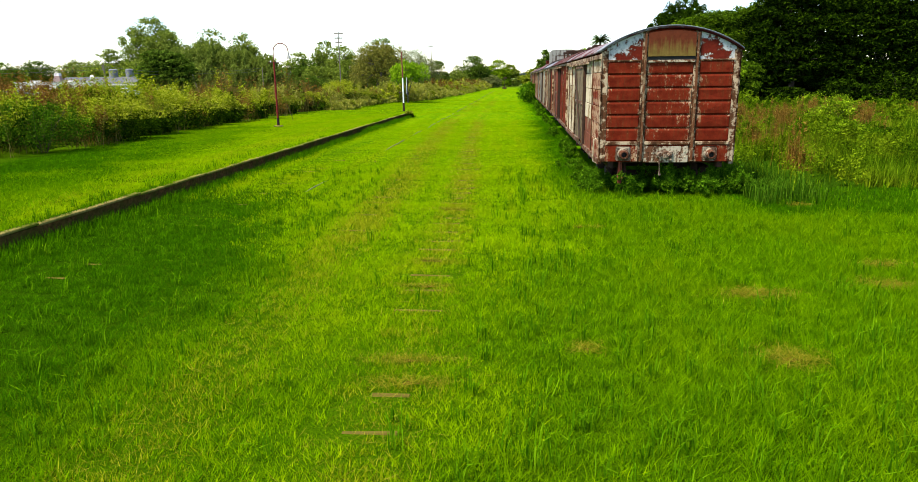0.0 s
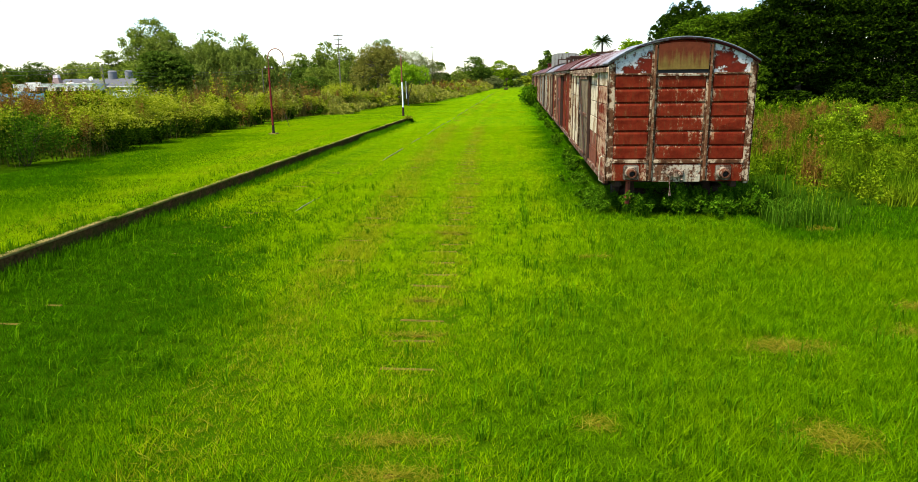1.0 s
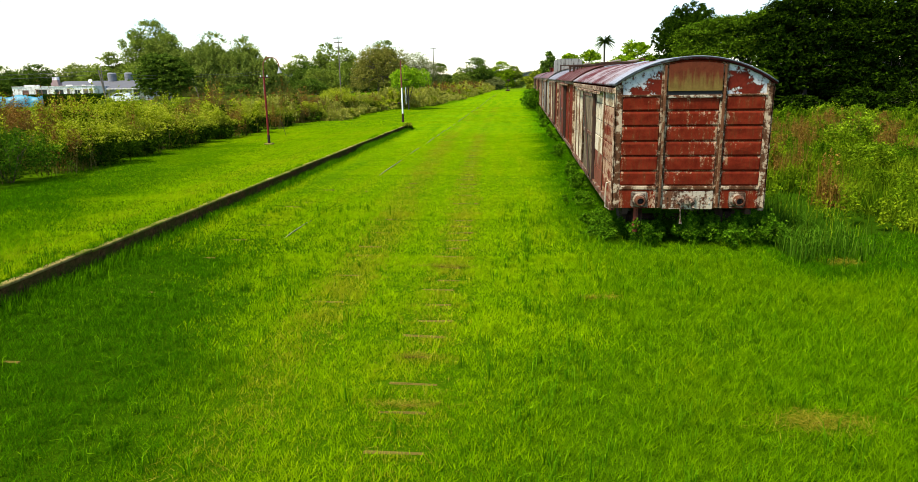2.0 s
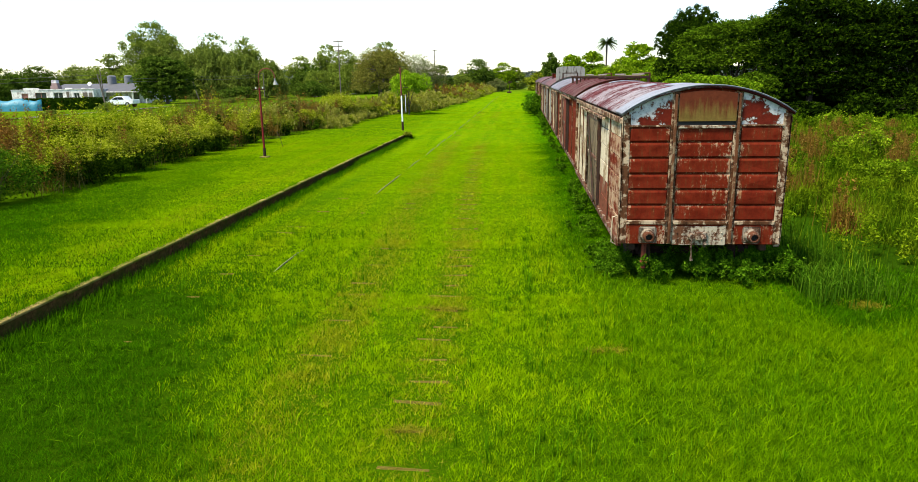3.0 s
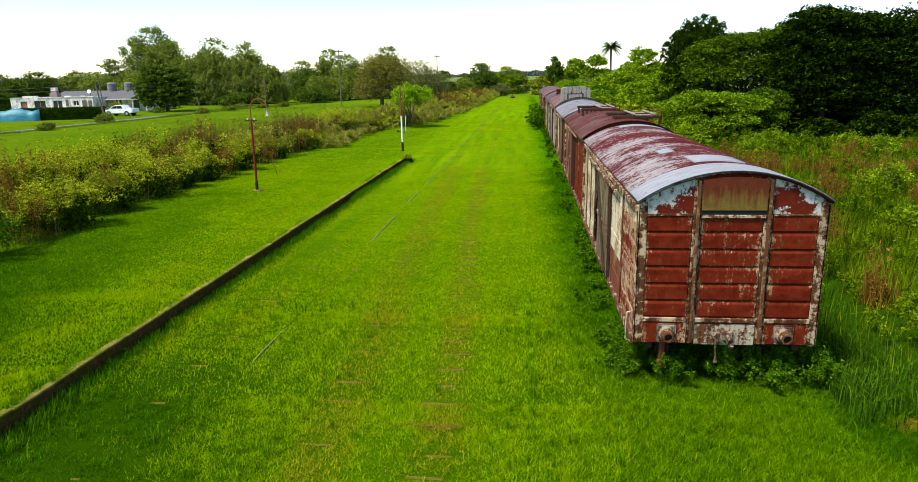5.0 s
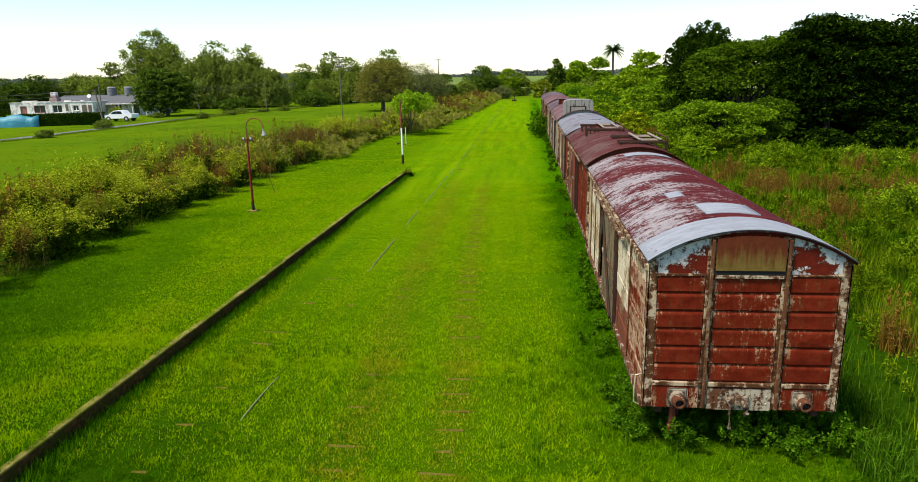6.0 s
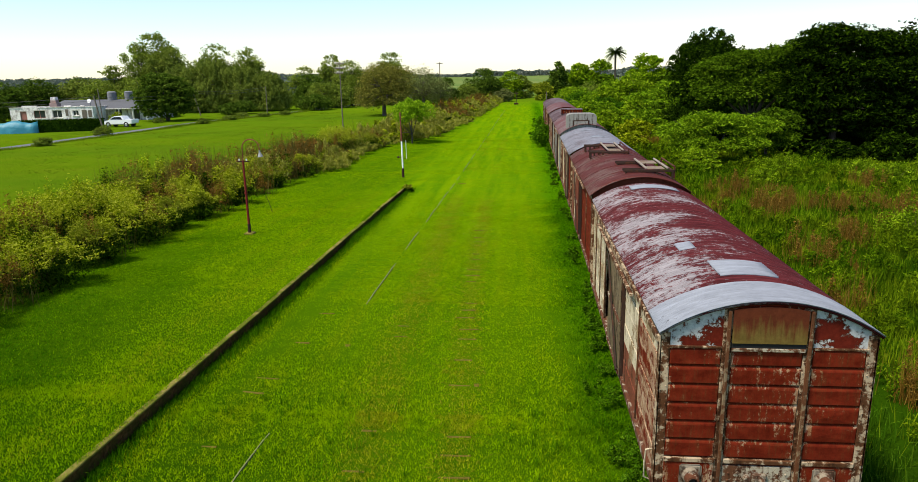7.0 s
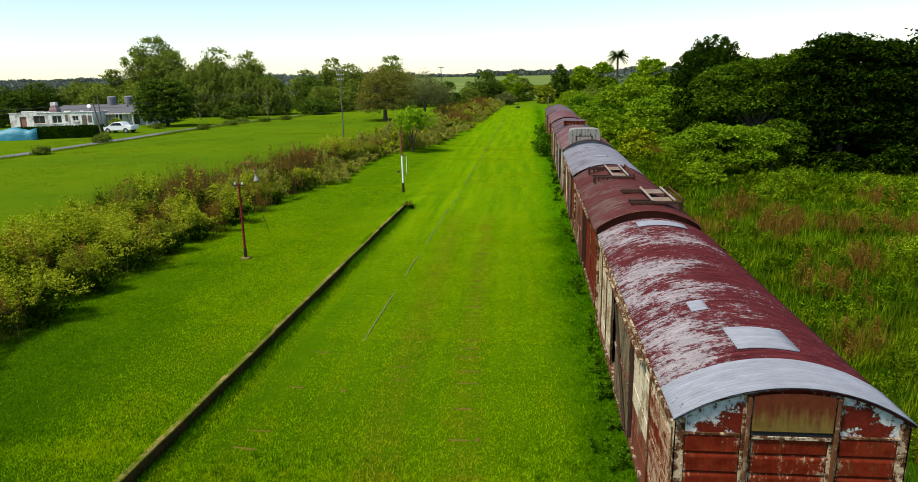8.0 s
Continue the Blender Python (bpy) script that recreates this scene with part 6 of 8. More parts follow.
tree(11.7, 53.0, 1.75, 1.5, M_BRIGHT, "rounded yellowish green bush in the rough grass", 3600, 0.10, 6, 0.05, 0.0, 0.0, 1.2, 24, 0.16, name="bush", fork=0.15)
tree(13.4, 68, 1.9, 1.6, M_BRIGHT, "rounded yellowish green bush in the rough grass", 3000, 0.11, 6, 0.05, 0.0, 0.0, 1.2, 24, 0.16, name="bush", fork=0.15)
# --- far trees past the end of the wagons
tree(7.8, 190, 10.0, 3.4, M_DEEP, "dark pointed conifer beyond the wagons", 5500, 0.36, 6, 0.25, 0.0, 0.1, 1.2, 26, name="tree", squash=1.8, lobe=0.45)
tree(4.5, 186, 4.6, 2.8, M_OLIVE, "low olive bush beyond the wagons", 3500, 0.32, 6, 0.12, 0.0, name="bush")
tree(14.0, 195, 9.0, 4.4, M_BRIGHT, "light green willow-like tree beyond the thicket", 7000, 0.4, 7, 0.3, 0.0, 0.5, 1.8, 40)
tree(19.5, 197, 9.8, 4.6, M_BRIGHT, "light green willow-like tree beyond the thicket", 7000, 0.4, 7, 0.3, 0.0, 0.5, 1.8, 40)
tree(24.0, 150, 10.0, 5.0, M_BRIGHT, "light green willow-like tree beyond the thicket", 9000, 0.36, 7, 0.3, 0.0, 0.5, 1.8, 40)
tree(17, 160, 6.2, 4.5, M_SPRAY, "green tree beyond the thicket", 6500, 0.34, 7, 0.25, 0.0, 0.2, 1.3, 36)
tree(30, 140, 8.0, 5.5, M_SPRAY, "green tree beyond the thicket", 6000, 0.36, 7, 0.25, 0.0, 0.2, 1.3, 36)
tree(27, 118, 8, 5.0, M_SPRAY, "green tree beyond the thicket", 6000, 0.34, 7, 0.25, 0.0, 0.2, 1.3, 36)

M_PALM = leaf_mat("palm_frond_leaves", (0.022, 0.045, 0.005), (0.045, 0.080, 0.010), (0.085, 0.125, 0.022), 0.1)
palm = thing("palm_tree", "tall palm with a slender trunk and round head of fronds", "tree", (20.3, 172, 0))
bm = bmesh.new()
pipe(bm, [(0, 0, -0.2), (0.1, 0, 5), (0, 0, 10.9)], [0.34, 0.25, 0.27], 10)
part("trunk", bm, M_BARK, palm)
fr = []
for i in range(120):
    a, el = rng.uniform(0, 2 * math.pi), rng.uniform(-1.0, 1.35)
    d = np.array([math.cos(a), math.sin(a)])
    ln_ = rng.uniform(0.85, 1.1)
    for k in range(16):
        t = (k + 1) / 16
        r_ = 2.35 * ln_ * t * math.cos(el * 0.8)
        p = np.array([d[0] * r_, d[1] * r_, 11.1 + 2.2 * ln_ * math.sin(el) * t - 0.9 * t * t])
        for s in (-1, 1):
            side = np.array([-d[1], d[0], -0.45]) * s * 0.36 * (1.15 - t * 0.6)
            fr.append([p, p + np.array([d[0], d[1], 0]) * 0.16, p + side + np.array([d[0], d[1], -0.1]) * 0.25])
put("crown", tri_mesh("crown", np.array(fr)), M_PALM, palm)

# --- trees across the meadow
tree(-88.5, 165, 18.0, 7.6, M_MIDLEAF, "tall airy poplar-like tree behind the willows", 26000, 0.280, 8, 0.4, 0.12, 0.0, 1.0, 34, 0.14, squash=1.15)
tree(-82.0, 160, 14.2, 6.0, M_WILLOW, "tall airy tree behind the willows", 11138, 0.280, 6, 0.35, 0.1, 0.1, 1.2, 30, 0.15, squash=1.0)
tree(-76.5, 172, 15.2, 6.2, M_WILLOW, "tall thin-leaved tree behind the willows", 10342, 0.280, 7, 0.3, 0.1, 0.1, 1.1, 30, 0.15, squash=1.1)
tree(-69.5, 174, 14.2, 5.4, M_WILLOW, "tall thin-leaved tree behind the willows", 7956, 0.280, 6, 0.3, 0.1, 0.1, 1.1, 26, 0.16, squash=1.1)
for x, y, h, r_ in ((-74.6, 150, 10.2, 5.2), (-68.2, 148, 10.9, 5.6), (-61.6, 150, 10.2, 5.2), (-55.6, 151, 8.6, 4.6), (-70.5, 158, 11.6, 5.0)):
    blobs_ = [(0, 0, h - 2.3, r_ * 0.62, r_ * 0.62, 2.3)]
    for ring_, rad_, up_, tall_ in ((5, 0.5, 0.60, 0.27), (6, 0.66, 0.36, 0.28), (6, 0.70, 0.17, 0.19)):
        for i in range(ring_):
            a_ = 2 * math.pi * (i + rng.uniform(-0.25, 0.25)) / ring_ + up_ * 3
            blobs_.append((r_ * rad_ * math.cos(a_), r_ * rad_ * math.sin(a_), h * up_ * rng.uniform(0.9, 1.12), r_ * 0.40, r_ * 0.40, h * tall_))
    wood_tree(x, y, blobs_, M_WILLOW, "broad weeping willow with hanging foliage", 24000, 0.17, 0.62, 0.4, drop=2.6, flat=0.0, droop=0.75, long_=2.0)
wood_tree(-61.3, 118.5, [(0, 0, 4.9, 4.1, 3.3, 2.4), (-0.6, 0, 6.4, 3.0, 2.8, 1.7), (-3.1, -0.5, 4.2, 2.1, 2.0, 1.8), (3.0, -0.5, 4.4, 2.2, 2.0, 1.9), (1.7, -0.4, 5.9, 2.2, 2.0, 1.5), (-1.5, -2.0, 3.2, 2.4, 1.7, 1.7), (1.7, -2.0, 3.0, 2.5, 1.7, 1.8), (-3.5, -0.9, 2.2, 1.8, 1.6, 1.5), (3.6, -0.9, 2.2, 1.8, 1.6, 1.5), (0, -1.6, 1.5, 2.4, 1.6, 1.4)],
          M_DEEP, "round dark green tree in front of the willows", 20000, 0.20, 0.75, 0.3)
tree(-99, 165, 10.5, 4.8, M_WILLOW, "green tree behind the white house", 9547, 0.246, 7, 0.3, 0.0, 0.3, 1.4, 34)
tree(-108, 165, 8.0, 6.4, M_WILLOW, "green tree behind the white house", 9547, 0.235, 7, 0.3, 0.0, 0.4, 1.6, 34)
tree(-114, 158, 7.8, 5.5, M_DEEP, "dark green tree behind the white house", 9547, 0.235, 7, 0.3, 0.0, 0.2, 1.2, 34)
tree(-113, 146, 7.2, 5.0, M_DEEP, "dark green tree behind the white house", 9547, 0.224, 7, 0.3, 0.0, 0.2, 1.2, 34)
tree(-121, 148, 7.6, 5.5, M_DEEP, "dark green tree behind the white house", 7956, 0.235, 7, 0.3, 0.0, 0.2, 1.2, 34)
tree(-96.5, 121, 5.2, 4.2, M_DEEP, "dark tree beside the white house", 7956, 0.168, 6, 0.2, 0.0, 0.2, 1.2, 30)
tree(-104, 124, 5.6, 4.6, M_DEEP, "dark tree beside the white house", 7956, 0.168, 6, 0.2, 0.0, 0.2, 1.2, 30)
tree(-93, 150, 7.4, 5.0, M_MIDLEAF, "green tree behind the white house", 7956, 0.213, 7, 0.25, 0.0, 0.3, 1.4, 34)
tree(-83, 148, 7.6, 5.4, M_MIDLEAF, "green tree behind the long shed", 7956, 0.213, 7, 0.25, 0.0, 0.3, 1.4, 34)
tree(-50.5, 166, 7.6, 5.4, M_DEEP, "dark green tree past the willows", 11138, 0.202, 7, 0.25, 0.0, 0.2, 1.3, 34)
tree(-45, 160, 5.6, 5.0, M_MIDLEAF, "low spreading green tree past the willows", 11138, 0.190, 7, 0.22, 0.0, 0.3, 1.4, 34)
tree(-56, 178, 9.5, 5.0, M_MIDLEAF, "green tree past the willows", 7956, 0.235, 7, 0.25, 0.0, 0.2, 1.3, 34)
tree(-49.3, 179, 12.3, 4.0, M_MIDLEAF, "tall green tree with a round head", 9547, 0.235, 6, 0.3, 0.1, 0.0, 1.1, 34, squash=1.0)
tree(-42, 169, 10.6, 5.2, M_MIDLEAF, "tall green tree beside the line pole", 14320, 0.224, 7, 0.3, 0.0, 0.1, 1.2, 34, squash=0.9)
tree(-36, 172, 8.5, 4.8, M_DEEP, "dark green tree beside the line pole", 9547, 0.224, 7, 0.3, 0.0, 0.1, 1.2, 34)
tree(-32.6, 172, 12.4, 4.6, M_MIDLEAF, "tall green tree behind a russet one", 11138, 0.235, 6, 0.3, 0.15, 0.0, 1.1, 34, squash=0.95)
tree(-25.1, 126, 9.4, 5.3, M_RUSSET, "russet green tree with a bare lower trunk", 24000, 0.146, 8, 0.32, 0.16, 0.2, 1.2, 40, 0.15, squash=0.95)
tree(-20.2, 140, 8.6, 5.6, M_GREYLEAF, "thin grey-green tree with bare twigs", 16000, 0.123, 8, 0.25, 0.15, 0.1, 1.2, 50, 0.15, squash=0.95)
tree(-16.6, 150, 6.2, 3.0, M_DEEP, "dark green tree beside a line pole", 7956, 0.168, 6, 0.2, 0.0, 0.2, 1.2, 34)
tree(-11.6, 75, 4.6, 2.2, M_SAPLING, "bright green sapling clump at the meadow's edge", 6400, 0.10, 7, 0.07, 0.32, -0.5, 1.5, 28, 0.16, squash=0.95, fork=0.2)
tree(-11.2, 186, 8.2, 5.4, M_DEEP, "dense green bush at the end of the mown strip", 12729, 0.235, 8, 0.25, 0.0, 0.1, 1.2, 40)
tree(-15.4, 182, 4.6, 3.4, M_MIDLEAF, "low green bush at the end of the mown strip", 7160, 0.224, 7, 0.2, 0.0, 0.1, 1.2, 34, name="bush")
tree(-4.7, 200, 7.6, 3.7, M_BRIGHT, "light green bushy tree at the end of the mown strip", 8751, 0.224, 7, 0.2, 0.02, 0.1, 1.2, 34)
tree(-1.5, 206, 6.2, 3.2, M_MIDLEAF, "green bushy tree at the end of the mown strip", 7160, 0.224, 7, 0.2, 0.0, 0.1, 1.2, 34)
tree(-5.8, 180, 3.2, 2.6, M_GREYLEAF, "grey-green bush at the end of the mown strip", 5569, 0.168, 6, 0.1, 0.0, 0.1, 1.2, 30, name="bush")
tree(4.5, 260, 3.4, 5.0, M_OLIVE, "brownish mound of scrub where the track ends", 7160, 0.224, 8, 0.1, 0.0, 0.1, 1.2, 30, name="bush")
for x, y, h, s, m in ((-34, 190, 4.5, 6, M_DEEP), (-24, 178, 3.2, 5, M_DEEP), (-45, 150, 3.5, 4, M_DEEP), (-57.5, 138, 2.6, 3.5, M_DEEP), (-70, 133, 3.0, 3.0, M_DEEP)):
    tree(x, y, h, s, m, "dark low bush under the trees", 4773, 0.190, 6, 0.1, 0.0, 0.1, 1.2, 30, name="bush")
for x, y, h, s, m in ((-51.0, 110, 0.9, 1.0, M_MIDLEAF), (-52.2, 128, 0.8, 1.2, M_MIDLEAF), (-48.0, 128, 0.8, 1.1, M_MIDLEAF), (-45.5, 132, 0.9, 1.2, M_MIDLEAF), (-54.6, 89.5, 1.3, 1.3, M_MIDLEAF), (-53, 76, 0.9, 1.0, M_MIDLEAF), (-58, 72, 0.8, 1.8, M_WEED), (-65.5, 110.5, 2.1, 1.6, M_FLOWER), (-60.0, 113, 0.9, 0.9, M_MIDLEAF), (-50.5, 119, 0.8, 1.2, M_MIDLEAF)):
    tree(x, y, h, s, m, "small leafy green roadside bush", 3600, 0.07, 6, 0.05, 0.0, 0.0, 1.6, 20, name="bush", fork=0.15)

# clipped dark hedge before the house
hedge = thing("hedge", "long clipped dark green hedge before the white house", "hedge", (-65.3, 96.6, 0), 20)
hp = np.stack([rng.uniform(-5.6, 5.6, 9000), rng.uniform(-0.6, 0.6, 9000), rng.uniform(0, 1.7, 9000)], 1)
keep = (np.abs(hp[:, 1]) > 0.42) | (hp[:, 2] > 1.5)
put("hedge_leaves", tri_mesh("hedge_leaves", leaves_at(hp[keep], 0.16)), M_DKLEAF, hedge)
bm = bmesh.new()
box(bm, -5.5, 5.5, -0.42, 0.42, 0, 1.5)
part("hedge_core", bm, M_DKLEAF, hedge)

# far woods along the horizon
fp = []
for x0, x1, y, h0, dens in ((-2600, 2600, 2300, 22, 9500), (-1500, -150, 900, 13, 3600), (-700, -230, 520, 10, 3600), (60, 900, 700, 12, 2600), (25, 260, 330, 9, 3600), (-140, -60, 320, 9, 2000)):
    dens = int(dens * 4.6)
    xs = rng.uniform(x0, x1, dens)
    hh = h0 * (0.62 + 0.5 * smooth_noise(xs / 38, xs * 0 + y, 4)) * (0.8 + 0.4 * smooth_noise(xs / 11, xs * 0 + y, 8))
    hh = hh * np.where(smooth_noise(xs / 300, xs * 0 + y, 21) > 0.2, 1, 0.5)
    c = np.stack([xs, y + rng.normal(0, 12, dens), hh * rng.uniform(0.02, 0.9, dens)], 1)
    fp.append(leaves_at(c, 2.0 * y / 900 + 0.5, 0.0, 0.0, 0.8, 0.0))
tagged(put("far_woods", tri_mesh("far_woods", np.concatenate(fp)), M_HAZED_FARLEAF), "low line of far woods along the horizon", "woods", kind="stuff")


# --- shrubs and weeds
def shrub_points(x, y, h, r, n):
    """Leaves in small clumps over a lumpy dome, thinner inside."""
    nc = int(np.clip(n / 55, 6, 110))
    a, el = rng.uniform(0, 2 * math.pi, nc), np.arcsin(rng.uniform(-0.05, 1, nc))
    d = rng.uniform(0.62, 1.06, nc)
    lump = 1 + 0.22 * np.sin(a * 3 + x) + 0.14 * np.sin(a * 5 + y)
    c = np.stack([np.cos(a) * np.cos(el) * d * r * lump, np.sin(a) * np.cos(el) * d * r * lump, (0.30 + 0.70 * np.sin(np.maximum(el, 0.02)) * d) * h], 1)
    k = int(n * 0.85)
    tight = 0.115 if nc < 50 else 0.075
    p = c[rng.integers(0, nc, k)] + rng.normal(size=(k, 3)) * np.array([tight * r, tight * r, 0.8 * tight * h])
    q = c[rng.integers(0, nc, n - k)] * rng.uniform(0.15, 0.9, (n - k, 1))
    p = np.concatenate([p, q])
    p[:, 2] = np.maximum(p[:, 2], 0.03)
    return p + np.array([x, y, 0])


def stalk_tris(x, y, z, h, n, spread, width):
    """Thin upright stalks with short side sprigs."""
    bx, by = x + rng.normal(0, spread, n), y + rng.normal(0, spread, n)
    hh = h * rng.uniform(0.55, 1.1, n)
    tx, ty = bx + rng.normal(0, 0.14, n) * h, by + rng.normal(0, 0.14, n) * h
    a = rng.uniform(0, math.pi, n)
    dx, dy = np.cos(a) * width, np.sin(a) * width
    z0 = np.full(n, z)
    return np.stack([np.stack([bx - dx, by - dy, z0], 1), np.stack([bx + dx, by + dy, z0], 1), np.stack([tx, ty, z0 + hh], 1)], 1)


def blossom_heads(p, size):
    """A small tuft of petals at each of the places."""
    c = np.repeat(p, 5, 0)
    return leaves_at(c + rng.normal(0, size * 1.1, (len(c), 3)) * np.array([1, 1, 0.6]), size, flat=0.8)


def own_shrub(x, y, h, r, material, label, n=7600, leaf=0.036):
    s = thing("shrub", label, "shrub", (x, y, float(turf_z(x, y))), group="shrubs along the meadow")
    p = shrub_points(0, 0, h, r, n)
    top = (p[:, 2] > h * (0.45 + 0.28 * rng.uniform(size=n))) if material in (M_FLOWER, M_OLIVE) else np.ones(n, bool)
    put("foliage", tri_mesh("foliage", leaves_at(p[top], leaf, long_=1.3, flat=0.5)), material, s)
    if material == M_FLOWER:
        tip = p[(p[:, 2] > h * 0.5)][::4] * np.array([1.03, 1.03, 1.03])
        put("blossom", tri_mesh("blossom", blossom_heads(tip, 0.030)), M_BLOSSOM, s, "pale cream yellow flower heads")
    # The lower leaves get a darker green for the shrub's inner shade.
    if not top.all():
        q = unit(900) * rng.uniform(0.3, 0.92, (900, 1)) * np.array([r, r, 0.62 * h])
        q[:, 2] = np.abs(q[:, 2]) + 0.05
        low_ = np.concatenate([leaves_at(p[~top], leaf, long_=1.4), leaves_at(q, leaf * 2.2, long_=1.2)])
        put("lower_foliage", tri_mesh("lower_foliage", low_), M_SHRUB, s, "dense lower leaves, coloured dark for the shade inside the shrub")
    bm = bmesh.new()
    for i in range(9):
        a = 2 * math.pi * i / 9
        pipe(bm, [(0.06 * math.cos(a), 0.06 * math.sin(a), -0.05), (0.3 * r * math.cos(a), 0.3 * r * math.sin(a), h * 0.5), (0.6 * r * math.cos(a + 0.3), 0.6 * r * math.sin(a + 0.3), h * 0.85)], [0.012, 0.008, 0.003], 5)
    part("branching_stem", bm, M_TWIG, s)


M_TWIG = plain("brown_twig", (0.075, 0.045, 0.022), 0.9, 0, 0.3, 12)
# nearer shrubs in the front of the strip, each a plant of its own
front = [(-15.6, 20.6, 1.5, 1.4, M_WEED), (-17.2, 22.6, 1.5, 1.3, M_WEED), (-17.4, 18.6, 1.6, 1.5, M_WEED), (-15.6, 24.9, 1.55, 1.35, M_FLOWER), (-17.4, 26.3, 1.75, 1.3, M_FLOWER), (-15.7, 27.7, 1.35, 0.95, M_OLIVE), (-16.0, 30.6, 1.65, 1.4, M_FLOWER), (-18.2, 29.4, 1.75, 1.3, M_FLOWER), (-15.4, 33.4, 1.25, 0.9, M_OLIVE), (-17.6, 33.0, 1.7, 1.3, M_FLOWER), (-15.5, 35.8, 1.3, 1.0, M_FLOWER), (-17.0, 37.6, 1.6, 1.1, M_FLOWER), (-15.3, 39.6, 1.2, 0.9, M_OLIVE), (-18.8, 36.4, 1.7, 1.2, M_OLIVE), (-16.6, 42.0, 1.4, 1.1, M_FLOWER), (-15.2, 44.8, 1.15, 0.9, M_OLIVE), (-16.9, 47.0, 1.4, 1.1, M_FLOWER), (-15.2, 50.4, 1.2, 0.9, M_FLOWER), (-19.6, 25.0, 1.7, 1.3, M_OLIVE), (-20.0, 31.5, 1.8, 1.3, M_FLOWER), (-19.8, 21.5, 1.9, 1.3, M_BROWN), (-16.2, 64.5, 2.3, 1.8, M_FLOWER), (-17.8, 67.0, 2.2, 1.7, M_FLOWER), (-15.0, 69.5, 1.5, 1.3, M_OLIVE)]
for x, y, h, r, m in front:
    x += 0.4 if y < 32 and x > -16.3 else 0.0
    own_shrub(x, y, h * 1.08, r, m, {M_FLOWER: "yellowish green flowering shrub in the weedy strip", M_WEED: "dark green leafy shrub in the weedy strip", M_OLIVE: "olive green shrub with dry stems", M_BROWN: "dry reddish brown shrub"}[m])


def strip_left(y):
    """Inner and outer edge of the weedy strip beyond the platform."""
    inner = np.interp(y, [5, 20, 24, 30, 37, 43, 56, 66, 74, 79, 100, 150, 210], [-13.4, -13.9, -14.5, -14.7, -14.3, -13.9, -13.9, -14.2, -13.4, -9.8, -8.6, -6.9, -5.4])
    outer = np.interp(y, [5, 30, 40, 50, 62, 83, 95, 150, 210], [-23, -22, -23.5, -22.4, -20.7, -18.0, -17.5, -14.5, -13])
    return inner, outer


leafy = {0: [], 1: [], 2: [], 3: [], 4: []}
stalks, petals = [], []
for cx, cy, cr in ((-15.2, 23.0, 0.6), (-17.6, 21.0, 0.9), (-18.6, 19.6, 0.9), (-15.6, 28.4, 0.4), (-16.6, 34.9, 0.6), (-17.6, 40.6, 0.9), (-18.0, 45.0, 0.9), (-15.4, 31.9, 0.4), (-14.9, 37.4, 0.4), (-14.8, 42.4, 0.4)):
    for i in range(int(16 * cr)):
        x, y = cx + rng.normal(0, cr * 0.5), cy + rng.normal(0, cr * 0.6)
        z0, hh = float(turf_z(x, y)), rng.uniform(1.3, 2.0)
        stalks.append(stalk_tris(x, y, z0, hh, 14, 0.34, 0.008))
        p = shrub_points(x, y, hh, 0.45, 260)
        p[:, 2] += z0
        leafy[3].append(leaves_at(p, 0.026, long_=2.0))
for i in range(84):
    x, y = rng.uniform(-22, -16.7), rng.uniform(23.6, 28)
    z0 = float(turf_z(x, y))
    hh = rng.uniform(0.85, 1.05) * (2.10 + 0.55 * min(1, (-16.7 - x) / 2.2))
    stalks.append(stalk_tris(x, y, z0, hh, 26, 0.35, 0.009))
    p = shrub_points(x, y, hh, 0.5, 520)
    p[:, 2] += z0
    leafy[3].append(leaves_at(p, 0.034, long_=1.8))
